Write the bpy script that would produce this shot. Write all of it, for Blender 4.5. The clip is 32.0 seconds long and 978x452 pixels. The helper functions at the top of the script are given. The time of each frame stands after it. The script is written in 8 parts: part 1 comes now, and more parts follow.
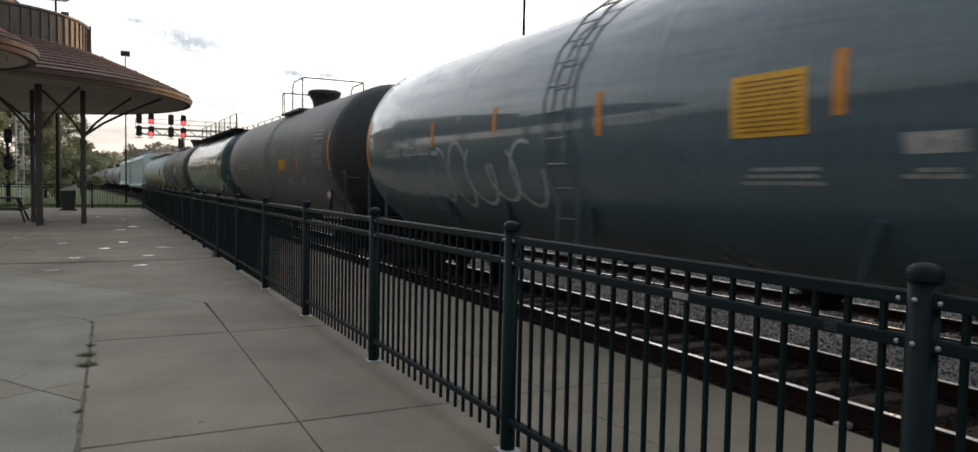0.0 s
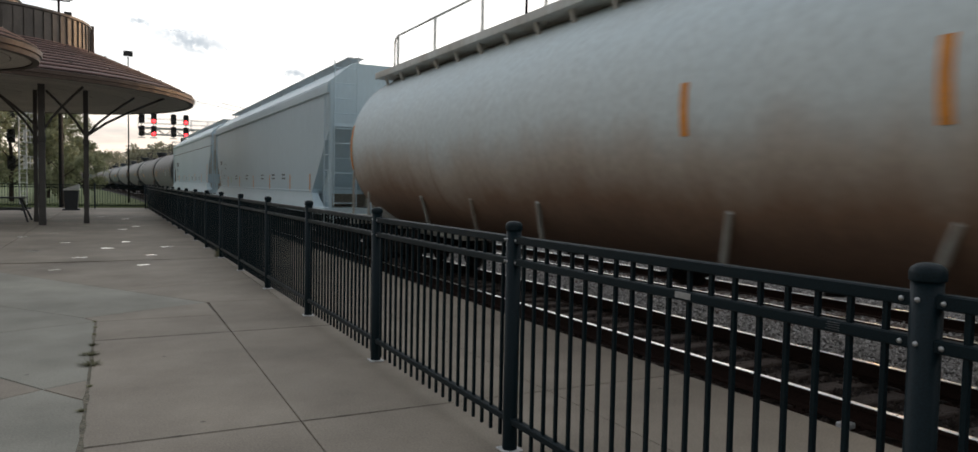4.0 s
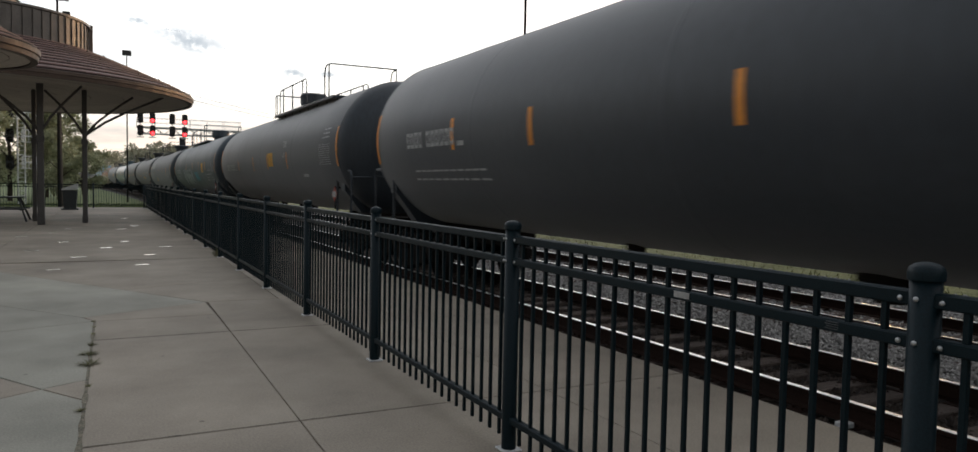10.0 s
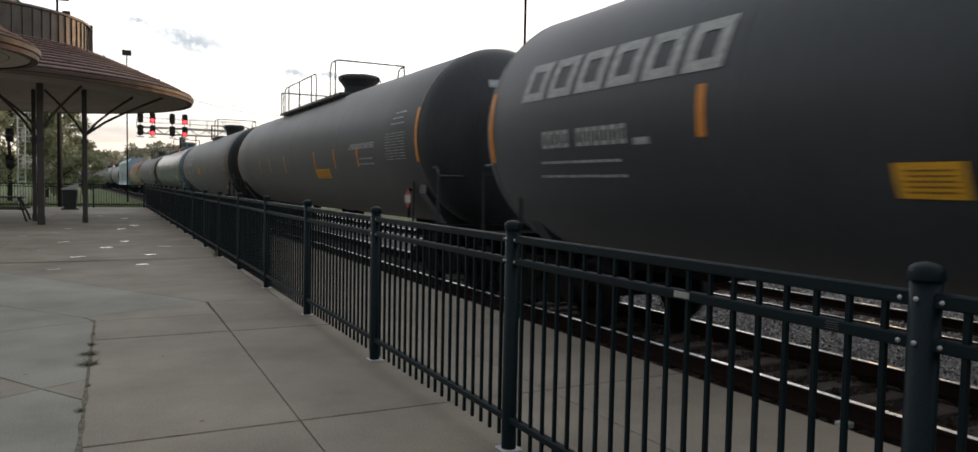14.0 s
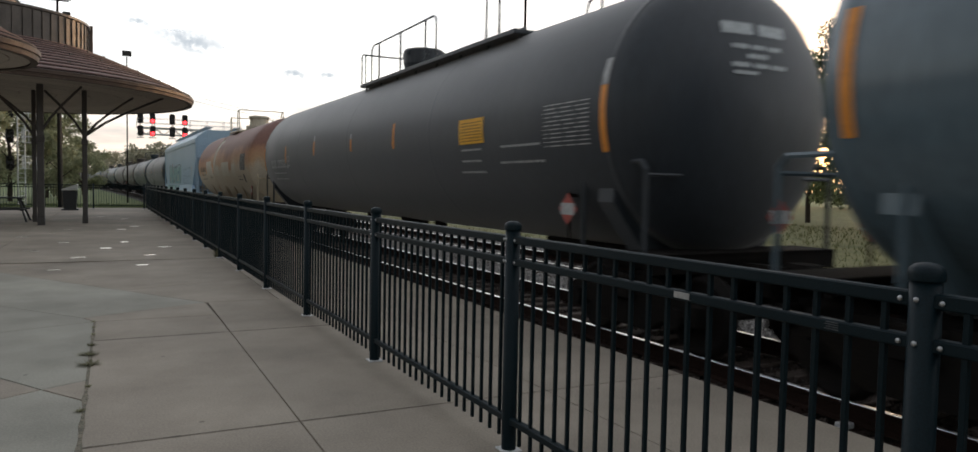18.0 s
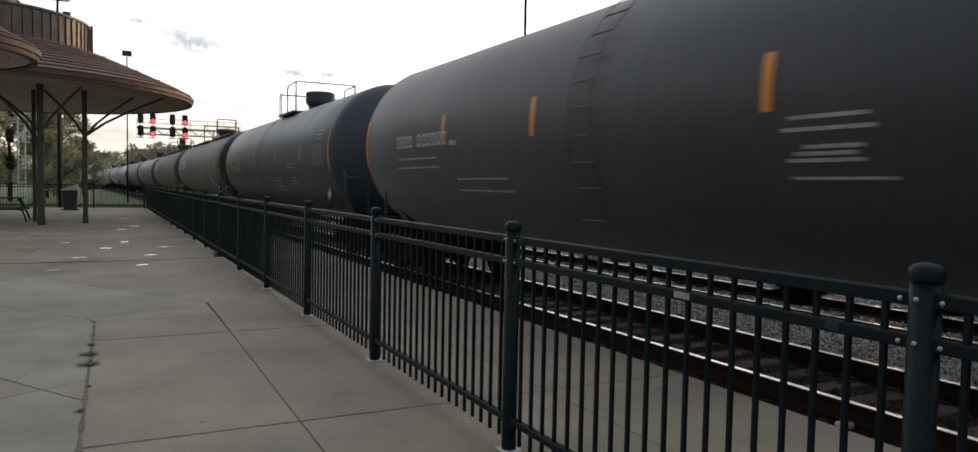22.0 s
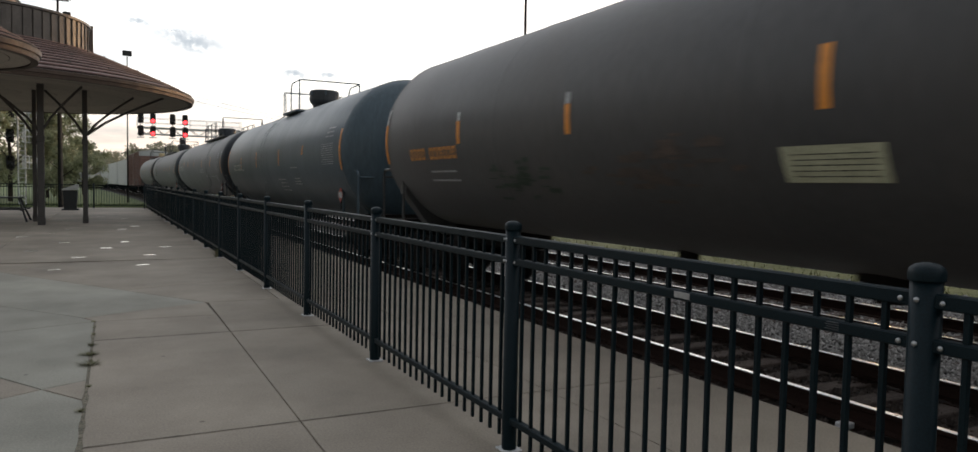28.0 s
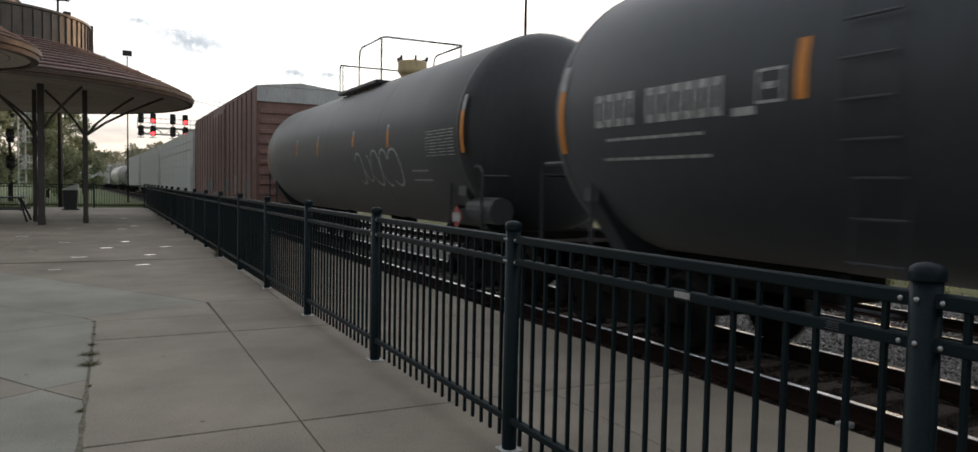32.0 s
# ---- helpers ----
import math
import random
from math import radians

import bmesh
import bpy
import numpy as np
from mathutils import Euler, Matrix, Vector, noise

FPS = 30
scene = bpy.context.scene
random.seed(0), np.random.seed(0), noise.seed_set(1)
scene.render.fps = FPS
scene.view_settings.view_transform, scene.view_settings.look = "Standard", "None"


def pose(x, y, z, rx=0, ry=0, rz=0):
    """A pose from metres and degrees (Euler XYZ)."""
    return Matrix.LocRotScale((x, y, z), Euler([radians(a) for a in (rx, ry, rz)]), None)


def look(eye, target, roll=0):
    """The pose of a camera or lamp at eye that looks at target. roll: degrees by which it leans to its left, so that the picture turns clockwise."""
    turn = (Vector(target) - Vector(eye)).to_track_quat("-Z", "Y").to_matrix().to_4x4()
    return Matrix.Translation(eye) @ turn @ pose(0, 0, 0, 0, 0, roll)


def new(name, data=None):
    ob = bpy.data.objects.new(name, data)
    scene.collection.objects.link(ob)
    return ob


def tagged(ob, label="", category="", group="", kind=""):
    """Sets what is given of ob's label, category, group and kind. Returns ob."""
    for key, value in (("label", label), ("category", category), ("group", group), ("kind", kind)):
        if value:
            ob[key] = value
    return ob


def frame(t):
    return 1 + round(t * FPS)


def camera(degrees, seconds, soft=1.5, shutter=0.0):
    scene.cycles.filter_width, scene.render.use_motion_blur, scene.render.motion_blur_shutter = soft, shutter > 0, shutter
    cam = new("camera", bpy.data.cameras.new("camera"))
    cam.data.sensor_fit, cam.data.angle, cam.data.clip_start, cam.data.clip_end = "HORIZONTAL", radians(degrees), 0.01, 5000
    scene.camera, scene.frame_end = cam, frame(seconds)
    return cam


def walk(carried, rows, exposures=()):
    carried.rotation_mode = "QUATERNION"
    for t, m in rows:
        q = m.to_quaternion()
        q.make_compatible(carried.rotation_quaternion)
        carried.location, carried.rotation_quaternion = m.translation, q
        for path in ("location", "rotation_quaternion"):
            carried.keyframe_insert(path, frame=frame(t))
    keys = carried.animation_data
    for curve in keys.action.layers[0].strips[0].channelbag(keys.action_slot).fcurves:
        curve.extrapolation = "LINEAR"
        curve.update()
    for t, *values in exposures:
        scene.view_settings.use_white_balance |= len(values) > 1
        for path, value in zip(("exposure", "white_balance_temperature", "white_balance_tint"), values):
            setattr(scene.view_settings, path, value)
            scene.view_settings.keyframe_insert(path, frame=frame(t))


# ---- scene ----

# ------------------------------------------------------------------ camera
EYE = (0.0, 0.0, 1.542)
cam = camera(66.76, 32.0, soft=1.5, shutter=0.18)


def aim(yaw, pitch, roll=1.1):
    """Camera pose: yaw to the right of the track's heading, pitch upwards, in degrees."""
    a, b = radians(yaw), radians(pitch)
    way = Vector((math.sin(a) * math.cos(b), math.cos(a) * math.cos(b), math.sin(b)))
    return look(EYE, Vector(EYE) + way * 10, roll)


YAW, PITCH = 26.94, -3.02
SWAY = [(0.0, 0.09, 0.05), (1.0, 0.05, 0.04), (1.5, -0.03, 0.02), (2.0, -0.05, 0.0), (2.5, -0.16, 0.02),
        (3.0, -0.13, 0.04), (3.5, -0.10, 0.04), (5.5, -0.04, 0.0), (7.5, -0.03, 0.0), (9.0, 0.0, 0.0), (14.5, 0.0, -0.02),
        (18.0, 0.0, 0.03), (19.5, 0.0, 0.0), (21.3, -0.07, 0.07), (22.2, 0.0, 0.02), (24.0, -0.03, 0.05), (25.5, 0.0, 0.0), (28.0, -0.02, 0.02), (30.0, 0.0, 0.0), (32.0, -0.03, 0.01)]
walk(cam, [(t, aim(YAW + dy, PITCH + dp)) for t, dy, dp in SWAY], [(0.0, 0.0), (32.0, 0.0)])

# ------------------------------------------------------------------ world, sun
SUN_AZ, SUN_EL = radians(56), radians(3.0)
world = bpy.data.worlds.new("dusk_sky")
scene.world = world
world.use_nodes = True
wn, wl = world.node_tree.nodes, world.node_tree.links
wn.clear()
w_out, w_bg = wn.new("ShaderNodeOutputWorld"), wn.new("ShaderNodeBackground")
sky = wn.new("ShaderNodeTexSky")
sky.sky_type, sky.sun_disc, sky.sun_elevation, sky.sun_rotation = "NISHITA", False, SUN_EL, SUN_AZ
sky.air_density, sky.dust_density, sky.ozone_density = 1.0, 2.0, 1.0
w_co, w_sep = wn.new("ShaderNodeTexCoord"), wn.new("ShaderNodeSeparateXYZ")
wl.new(w_co.outputs["Generated"], w_sep.inputs[0])
# thin high cloud, brighter than the clear sky, warm and banked near the horizon
w_map = wn.new("ShaderNodeMapping")
w_map.inputs["Scale"].default_value = (4.0, 4.0, 16.0)
wl.new(w_co.outputs["Generated"], w_map.inputs[0])
w_noise = wn.new("ShaderNodeTexNoise")
w_noise.inputs["Scale"].default_value, w_noise.inputs["Detail"].default_value = 2.2, 7
wl.new(w_map.outputs[0], w_noise.inputs[0])
w_elev = wn.new("ShaderNodeValToRGB")
w_elev.color_ramp.elements[0].position, w_elev.color_ramp.elements[0].color = 0.0, (0.74, 0.68, 0.62, 1)
w_elev.color_ramp.elements[1].position, w_elev.color_ramp.elements[1].color = 0.8, (0.62, 0.64, 0.68, 1)
for pos_, col_ in ((0.030, (0.86, 0.79, 0.72, 1)), (0.048, (0.70, 0.66, 0.64, 1)), (0.075, (0.74, 0.72, 0.73, 1)), (0.115, (0.96, 0.96, 0.97, 1)), (0.3, (0.94, 0.96, 1.0, 1)), (0.5, (0.72, 0.74, 0.78, 1))):
    e_ = w_elev.color_ramp.elements.new(pos_)
    e_.color = col_
wl.new(w_sep.outputs["Z"], w_elev.inputs[0])
w_puff = wn.new("ShaderNodeValToRGB")
w_puff.color_ramp.elements[0].position, w_puff.color_ramp.elements[0].color = 0.40, (0.80, 0.81, 0.84, 1)
w_puff.color_ramp.elements[1].position, w_puff.color_ramp.elements[1].color = 0.56, (1.22, 1.20, 1.17, 1)
wl.new(w_noise.outputs[0], w_puff.inputs[0])
w_mul = wn.new("ShaderNodeMixRGB")
w_mul.blend_type, w_mul.inputs[0].default_value = "MULTIPLY", 1.0
wl.new(w_elev.outputs[0], w_mul.inputs[1])
wl.new(w_puff.outputs[0], w_mul.inputs[2])
# the half of the sky towards the sunset is brighter
w_dot = wn.new("ShaderNodeVectorMath")
w_dot.operation = "DOT_PRODUCT"
w_dot.inputs[1].default_value = (math.sin(SUN_AZ) * 0.9, math.cos(SUN_AZ) * 0.9, 0.35)
wl.new(w_co.outputs["Generated"], w_dot.inputs[0])
w_side = wn.new("ShaderNodeMapRange")
w_side.inputs["From Min"].default_value, w_side.inputs["From Max"].default_value = -0.9, 0.6
w_side.inputs["To Min"].default_value, w_side.inputs["To Max"].default_value = 0.15, 1.2
wl.new(w_dot.outputs["Value"], w_side.inputs[0])
w_cloud = wn.new("ShaderNodeVectorMath")
w_cloud.operation = "SCALE"
wl.new(w_mul.outputs[0], w_cloud.inputs[0])
wl.new(w_side.outputs[0], w_cloud.inputs["Scale"])
w_blue = wn.new("ShaderNodeVectorMath")
w_blue.operation = "SCALE"
w_blue.inputs["Scale"].default_value = 0.08
wl.new(sky.outputs[0], w_blue.inputs[0])
w_add = wn.new("ShaderNodeVectorMath")
w_add.operation = "ADD"
wl.new(w_blue.outputs[0], w_add.inputs[0])
wl.new(w_cloud.outputs[0], w_add.inputs[1])
# warm glow round the low sun
w_near = wn.new("ShaderNodeVectorMath")
w_near.operation = "DOT_PRODUCT"
w_near.inputs[1].default_value = (math.sin(SUN_AZ) * math.cos(SUN_EL), math.cos(SUN_AZ) * math.cos(SUN_EL), math.sin(SUN_EL))
wl.new(w_co.outputs["Generated"], w_near.inputs[0])
w_pow = wn.new("ShaderNodeMath")
w_pow.operation, w_pow.use_clamp, w_pow.inputs[1].default_value = "POWER", True, 160.0
wl.new(w_near.outputs["Value"], w_pow.inputs[0])
w_warm = wn.new("ShaderNodeVectorMath")
w_warm.operation, w_warm.inputs[0].default_value = "SCALE", (3.2, 1.9, 0.8)
wl.new(w_pow.outputs[0], w_warm.inputs["Scale"])
w_all = wn.new("ShaderNodeVectorMath")
w_all.operation = "ADD"
wl.new(w_add.outputs[0], w_all.inputs[0])
wl.new(w_warm.outputs[0], w_all.inputs[1])
wl.new(w_all.outputs[0], w_bg.inputs["Color"])
w_bg.inputs["Strength"].default_value = 1.0
wl.new(w_bg.outputs[0], w_out.inputs[0])

sun = new("sun", bpy.data.lights.new("sun", "SUN"))
sun.data.energy, sun.data.angle, sun.data.color = 0.8, radians(5.0), (1.0, 0.62, 0.34)
sun.matrix_world = look((math.sin(SUN_AZ) * 50, math.cos(SUN_AZ) * 50, math.tan(SUN_EL) * 50), (0, 0, 0))


# ------------------------------------------------------------------ materials
def mat(name, base, rough=0.6, metal=0.0, dark=None, scale=3.0, amount=0.5, grain=40.0, grain_amount=0.25, bump=0.1, coat=0.0, coat_rough=0.25, vary=0.0, stretch=(1, 1, 1), space="Object", spec=0.5, dust=0.0, specks=0.0):
    """Two scales of colour variation (stains and grain), bump, and an even change from object to object."""
    m = bpy.data.materials.new(name)
    m.use_nodes = True
    n, l = m.node_tree.nodes, m.node_tree.links
    b = n["Principled BSDF"]
    b.inputs["Roughness"].default_value, b.inputs["Metallic"].default_value = rough, metal
    b.inputs["Specular IOR Level"].default_value = spec
    b.inputs["Sheen Weight"].default_value, b.inputs["Sheen Roughness"].default_value = dust, 0.45
    b.inputs["Sheen Tint"].default_value = (0.80, 0.78, 0.76, 1)
    b.inputs["Coat Weight"].default_value, b.inputs["Coat Roughness"].default_value = coat, coat_rough
    co, mp = n.new("ShaderNodeTexCoord"), n.new("ShaderNodeMapping")
    mp.inputs["Scale"].default_value = stretch
    l.new(co.outputs[space], mp.inputs[0])
    big, fine = n.new("ShaderNodeTexNoise"), n.new("ShaderNodeTexNoise")
    big.inputs["Scale"].default_value, big.inputs["Detail"].default_value, big.inputs["Roughness"].default_value = scale, 6, 0.6
    fine.inputs["Scale"].default_value, fine.inputs["Detail"].default_value = grain, 3
    l.new(mp.outputs[0], big.inputs[0])
    l.new(mp.outputs[0], fine.inputs[0])
    dark = dark or tuple(c * 0.6 for c in base)
    r1 = n.new("ShaderNodeMapRange")
    r1.inputs["From Min"].default_value, r1.inputs["From Max"].default_value, r1.inputs["To Max"].default_value = 0.38, 0.68, amount
    l.new(big.outputs[0], r1.inputs[0])
    mix = n.new("ShaderNodeMixRGB")
    mix.inputs[1].default_value, mix.inputs[2].default_value = (*base, 1), (*dark, 1)
    l.new(r1.outputs[0], mix.inputs[0])
    r2 = n.new("ShaderNodeMapRange")
    r2.inputs["From Min"].default_value, r2.inputs["From Max"].default_value = 0.3, 0.7
    r2.inputs["To Min"].default_value, r2.inputs["To Max"].default_value = 1 - grain_amount, 1 + grain_amount
    l.new(fine.outputs[0], r2.inputs[0])
    mul = n.new("ShaderNodeVectorMath")
    mul.operation = "SCALE"
    l.new(mix.outputs[0], mul.inputs[0])
    l.new(r2.outputs[0], mul.inputs["Scale"])
    out = mul.outputs[0]
    if vary:
        info, r3, mul2 = n.new("ShaderNodeObjectInfo"), n.new("ShaderNodeMapRange"), n.new("ShaderNodeVectorMath")
        mul2.operation = "SCALE"
        r3.inputs["To Min"].default_value, r3.inputs["To Max"].default_value = 1 - vary, 1 + vary
        l.new(info.outputs["Random"], r3.inputs[0])
        l.new(out, mul2.inputs[0])
        l.new(r3.outputs[0], mul2.inputs["Scale"])
        out = mul2.outputs[0]
    if specks:
        vo, r4, broad, r5, pr, mul3 = n.new("ShaderNodeTexVoronoi"), n.new("ShaderNodeMapRange"), n.new("ShaderNodeTexNoise"), n.new("ShaderNodeMapRange"), n.new("ShaderNodeMath"), n.new("ShaderNodeVectorMath")
        geo = n.new("ShaderNodeNewGeometry")
        vo.inputs["Scale"].default_value = 2.2
        r4.inputs["From Min"].default_value, r4.inputs["From Max"].default_value = 0.03, 0.05
        r4.inputs["To Min"].default_value, r4.inputs["To Max"].default_value = 1 - specks, 1.0
        broad.inputs["Scale"].default_value, broad.inputs["Detail"].default_value = 0.55, 5
        r5.inputs["From Min"].default_value, r5.inputs["From Max"].default_value = 0.35, 0.65
        r5.inputs["To Min"].default_value, r5.inputs["To Max"].default_value = 0.80, 1.10
        l.new(geo.outputs["Position"], vo.inputs["Vector"])
        l.new(geo.outputs["Position"], broad.inputs["Vector"])
        l.new(vo.outputs["Distance"], r4.inputs[0])
        l.new(broad.outputs[0], r5.inputs[0])
        pr.operation, mul3.operation = "MULTIPLY", "SCALE"
        l.new(r4.outputs[0], pr.inputs[0])
        l.new(r5.outputs[0], pr.inputs[1])
        l.new(out, mul3.inputs[0])
        l.new(pr.outputs[0], mul3.inputs["Scale"])
        out = mul3.outputs[0]
    l.new(out, b.inputs["Base Color"])
    rr = n.new("ShaderNodeMapRange")
    rr.inputs["To Min"].default_value, rr.inputs["To Max"].default_value = max(0.05, rough - 0.12), min(1.0, rough + 0.12)
    l.new(big.outputs[0], rr.inputs[0])
    l.new(rr.outputs[0], b.inputs["Roughness"])
    if bump:
        bp = n.new("ShaderNodeBump")
        bp.inputs["Strength"].default_value, bp.inputs["Distance"].default_value = bump, 0.02
        l.new(fine.outputs[0], bp.inputs["Height"])
        l.new(bp.outputs[0], b.inputs["Normal"])
    return m


def glow(name, colour, strength):
    m = bpy.data.materials.new(name)
    m.use_nodes = True
    b = m.node_tree.nodes["Principled BSDF"]
    b.inputs["Base Color"].default_value = (*colour, 1)
    b.inputs["Emission Color"].default_value, b.inputs["Emission Strength"].default_value = (*colour, 1), strength
    return m


CONCRETE = mat("concrete", (0.262, 0.226, 0.180), 0.8, dark=(0.203, 0.174, 0.139), scale=1.3, amount=0.8, grain=70, grain_amount=0.16, bump=0.12, vary=0.07, specks=0.5)
CONCRETE_PALE = mat("concrete_pale", (0.262, 0.252, 0.210), 0.8, dark=(0.213, 0.205, 0.171), scale=1.3, amount=0.9, grain=70, grain_amount=0.16, bump=0.12, vary=0.06, specks=0.5)
JOINT = mat("joint_dirt", (0.07, 0.06, 0.048), 0.95, scale=8)
FENCE_PAINT = mat("fence_paint", (0.0032, 0.0105, 0.0145), 0.45, dark=(0.0045, 0.0125, 0.0165), scale=5, grain=150, bump=0.05, spec=0.15)
ZINC = mat("zinc", (0.45, 0.46, 0.47), 0.4, 0.9, scale=20)
RAIL_RUST = mat("rail_rust", (0.024, 0.013, 0.010), 0.8, dark=(0.018, 0.011, 0.008), spec=0.1, scale=4, grain=90, bump=0.2)
RAIL_SHINE = mat("rail_shine", (0.78, 0.80, 0.84), 0.3, 1.0, scale=9, amount=0.3, grain=100, grain_amount=0.08, bump=0.0)
TIE_WOOD = mat("tie_wood", (0.08, 0.062, 0.054), 0.9, dark=(0.035, 0.027, 0.023), spec=0.12, scale=3, grain=30, grain_amount=0.4, bump=0.4, vary=0.3, stretch=(0.4, 4, 4))
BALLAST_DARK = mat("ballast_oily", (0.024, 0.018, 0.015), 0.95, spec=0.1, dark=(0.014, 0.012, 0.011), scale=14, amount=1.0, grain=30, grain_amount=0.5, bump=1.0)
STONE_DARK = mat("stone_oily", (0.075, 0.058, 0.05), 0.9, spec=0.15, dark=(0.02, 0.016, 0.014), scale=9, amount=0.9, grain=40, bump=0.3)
BALLAST = mat("ballast", (0.085, 0.08, 0.076), 0.95, dark=(0.028, 0.026, 0.025), scale=14, amount=1.0, grain=30, grain_amount=0.5, bump=1.0)
STONE = mat("ballast_stone", (0.36, 0.345, 0.33), 0.9, dark=(0.07, 0.066, 0.063), scale=13, amount=1.0, grain=40, bump=0.3)
GRASS = mat("grass", (0.13, 0.165, 0.06), 0.95, dark=(0.09, 0.12, 0.045), scale=0.15, amount=1.0, grain=9, grain_amount=0.4, bump=0.6)
GRASS_DRY = mat("grass_dry", (0.155, 0.15, 0.06), 0.95, dark=(0.10, 0.105, 0.035), scale=0.6, amount=1.0, grain=14, grain_amount=0.4, bump=0.6)
BARK = mat("bark", (0.05, 0.038, 0.028), 0.95, scale=4, grain=25, grain_amount=0.4, bump=0.5)
def leaf_mat(name, base, dark):
    """A leaf that lets some light through."""
    m = mat(name, base, 0.7, dark=dark, scale=0.5, amount=1.0, grain=2.5, grain_amount=0.35, bump=0.0)
    n, l = m.node_tree.nodes, m.node_tree.links
    b, out = n["Principled BSDF"], n["Material Output"]
    tr, mix = n.new("ShaderNodeBsdfTranslucent"), n.new("ShaderNodeMixShader")
    l.new(b.inputs["Base Color"].links[0].from_socket, tr.inputs["Color"])
    mix.inputs[0].default_value = 0.45
    l.new(b.outputs[0], mix.inputs[1])
    l.new(tr.outputs[0], mix.inputs[2])
    l.new(mix.outputs[0], out.inputs["Surface"])
    return m


LEAF = leaf_mat("leaf", (0.24, 0.28, 0.14), (0.15, 0.19, 0.09))
WEED = leaf_mat("weed_leaf", (0.23, 0.22, 0.13), (0.14, 0.14, 0.08))
# haze over the trees behind the end fence is mixed into this green
LEAF_PALE_HAZE = leaf_mat("leaf_pale", (0.34, 0.35, 0.22), (0.24, 0.26, 0.16))
LEAF_DARK = leaf_mat("leaf_dark", (0.12, 0.145, 0.065), (0.07, 0.09, 0.04))
# distance haze is painted in as a paler leaf colour
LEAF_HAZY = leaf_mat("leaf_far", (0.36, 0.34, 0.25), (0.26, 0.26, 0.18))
STEEL_DARK = mat("steel_dark", (0.010, 0.009, 0.009), 0.75, dark=(0.02, 0.016, 0.013), spec=0.12, scale=3, grain=60, bump=0.2)
GRIME = mat("grimy_steel", (0.009, 0.008, 0.0075), 0.9, dark=(0.018, 0.014, 0.011), spec=0.08, scale=3, grain=40, bump=0.3)
ROOF_TILE = mat("roof_shingle", (0.17, 0.10, 0.088), 0.7, dark=(0.10, 0.062, 0.056), scale=2.0, amount=0.8, grain=30, grain_amount=0.3, bump=0.3, vary=0.18)
BRONZE = mat("bronze_sheet", (0.075, 0.064, 0.056), 0.4, 0.5, dark=(0.03, 0.026, 0.022), scale=2)
COPPER = mat("copper_trim", (0.085, 0.058, 0.044), 0.5, 0.4, dark=(0.05, 0.036, 0.029), scale=2, grain=40, bump=0.05)
SOFFIT = mat("soffit_boards", (0.46, 0.42, 0.37), 0.8, dark=(0.36, 0.32, 0.28), scale=2, grain=40, vary=0.08)
COURSE_SHADE = mat("drip_edge_brown", (0.018, 0.013, 0.012), 0.7, scale=3, grain=60, spec=0.2)
POST_BROWN = mat("post_brown", (0.055, 0.050, 0.047), 0.6, scale=3, grain=60)
GALV = mat("galvanised", (0.58, 0.59, 0.59), 0.6, 0.3, dark=(0.42, 0.42, 0.42), scale=4)
SIGNAL_BLACK = mat("signal_black", (0.015, 0.015, 0.016), 0.6, scale=8)
RED_LENS = glow("red_lens", (1.0, 0.03, 0.035), 6.0)
LENS_DARK = mat("lens_dark", (0.01, 0.01, 0.012), 0.2, scale=9)
BIN = mat("bin_paint", (0.02, 0.026, 0.03), 0.5, scale=5)
BIN_TOP = mat("bin_top", (0.5, 0.52, 0.52), 0.4, scale=5)
WOOD_POLE = mat("pole_wood", (0.09, 0.07, 0.055), 0.9, scale=2, grain=30, grain_amount=0.4, bump=0.3, stretch=(3, 3, 0.4))
WHITE_PRINT = mat("white_print", (0.46, 0.47, 0.47), 0.6, dark=(0.16, 0.165, 0.17), scale=14, amount=0.7, grain=60)
ORANGE_TAPE = mat("orange_tape", (0.75, 0.28, 0.03), 0.5, dark=(0.55, 0.2, 0.03), scale=5, amount=0.6, grain=60)
YELLOW_PLATE = mat("yellow_plate", (0.80, 0.42, 0.03), 0.5, dark=(0.6, 0.32, 0.03), scale=4, amount=0.5, grain=50)
NOTICE_INK = mat("notice_ink", (0.24, 0.14, 0.03), 0.6, scale=6)
DARK_PRINT = mat("dark_print", (0.03, 0.03, 0.035), 0.6, scale=6)
RED_PRINT = mat("red_print", (0.36, 0.075, 0.06), 0.6, scale=6)
ORANGE_DULL = mat("faded_orange_tape", (0.30, 0.12, 0.04), 0.6, dark=(0.2, 0.09, 0.04), scale=5, amount=0.8, grain=60)
ORANGE_PRINT = mat("orange_print", (0.6, 0.26, 0.06), 0.6, scale=6, amount=0.7)
RUST_SPRAY = mat("rust_spray", (0.085, 0.062, 0.05), 0.7, dark=(0.045, 0.040, 0.037), scale=6, amount=1.0)
FAINT_PRINT = mat("faint_print", (0.10, 0.105, 0.11), 0.6, dark=(0.03, 0.03, 0.035), scale=20, amount=0.8)
WORN_PRINT = mat("worn_print", (0.34, 0.36, 0.37), 0.6, dark=(0.5, 0.53, 0.54), scale=9, amount=1.0)
TEAL_PRINT = mat("teal_print", (0.03, 0.35, 0.45), 0.6, scale=6, amount=0.7)
PALE_YELLOW = mat("pale_yellow_plate", (0.42, 0.42, 0.29), 0.6, scale=6)
GREEN_PRINT = mat("green_print", (0.030, 0.050, 0.034), 0.6, scale=6)


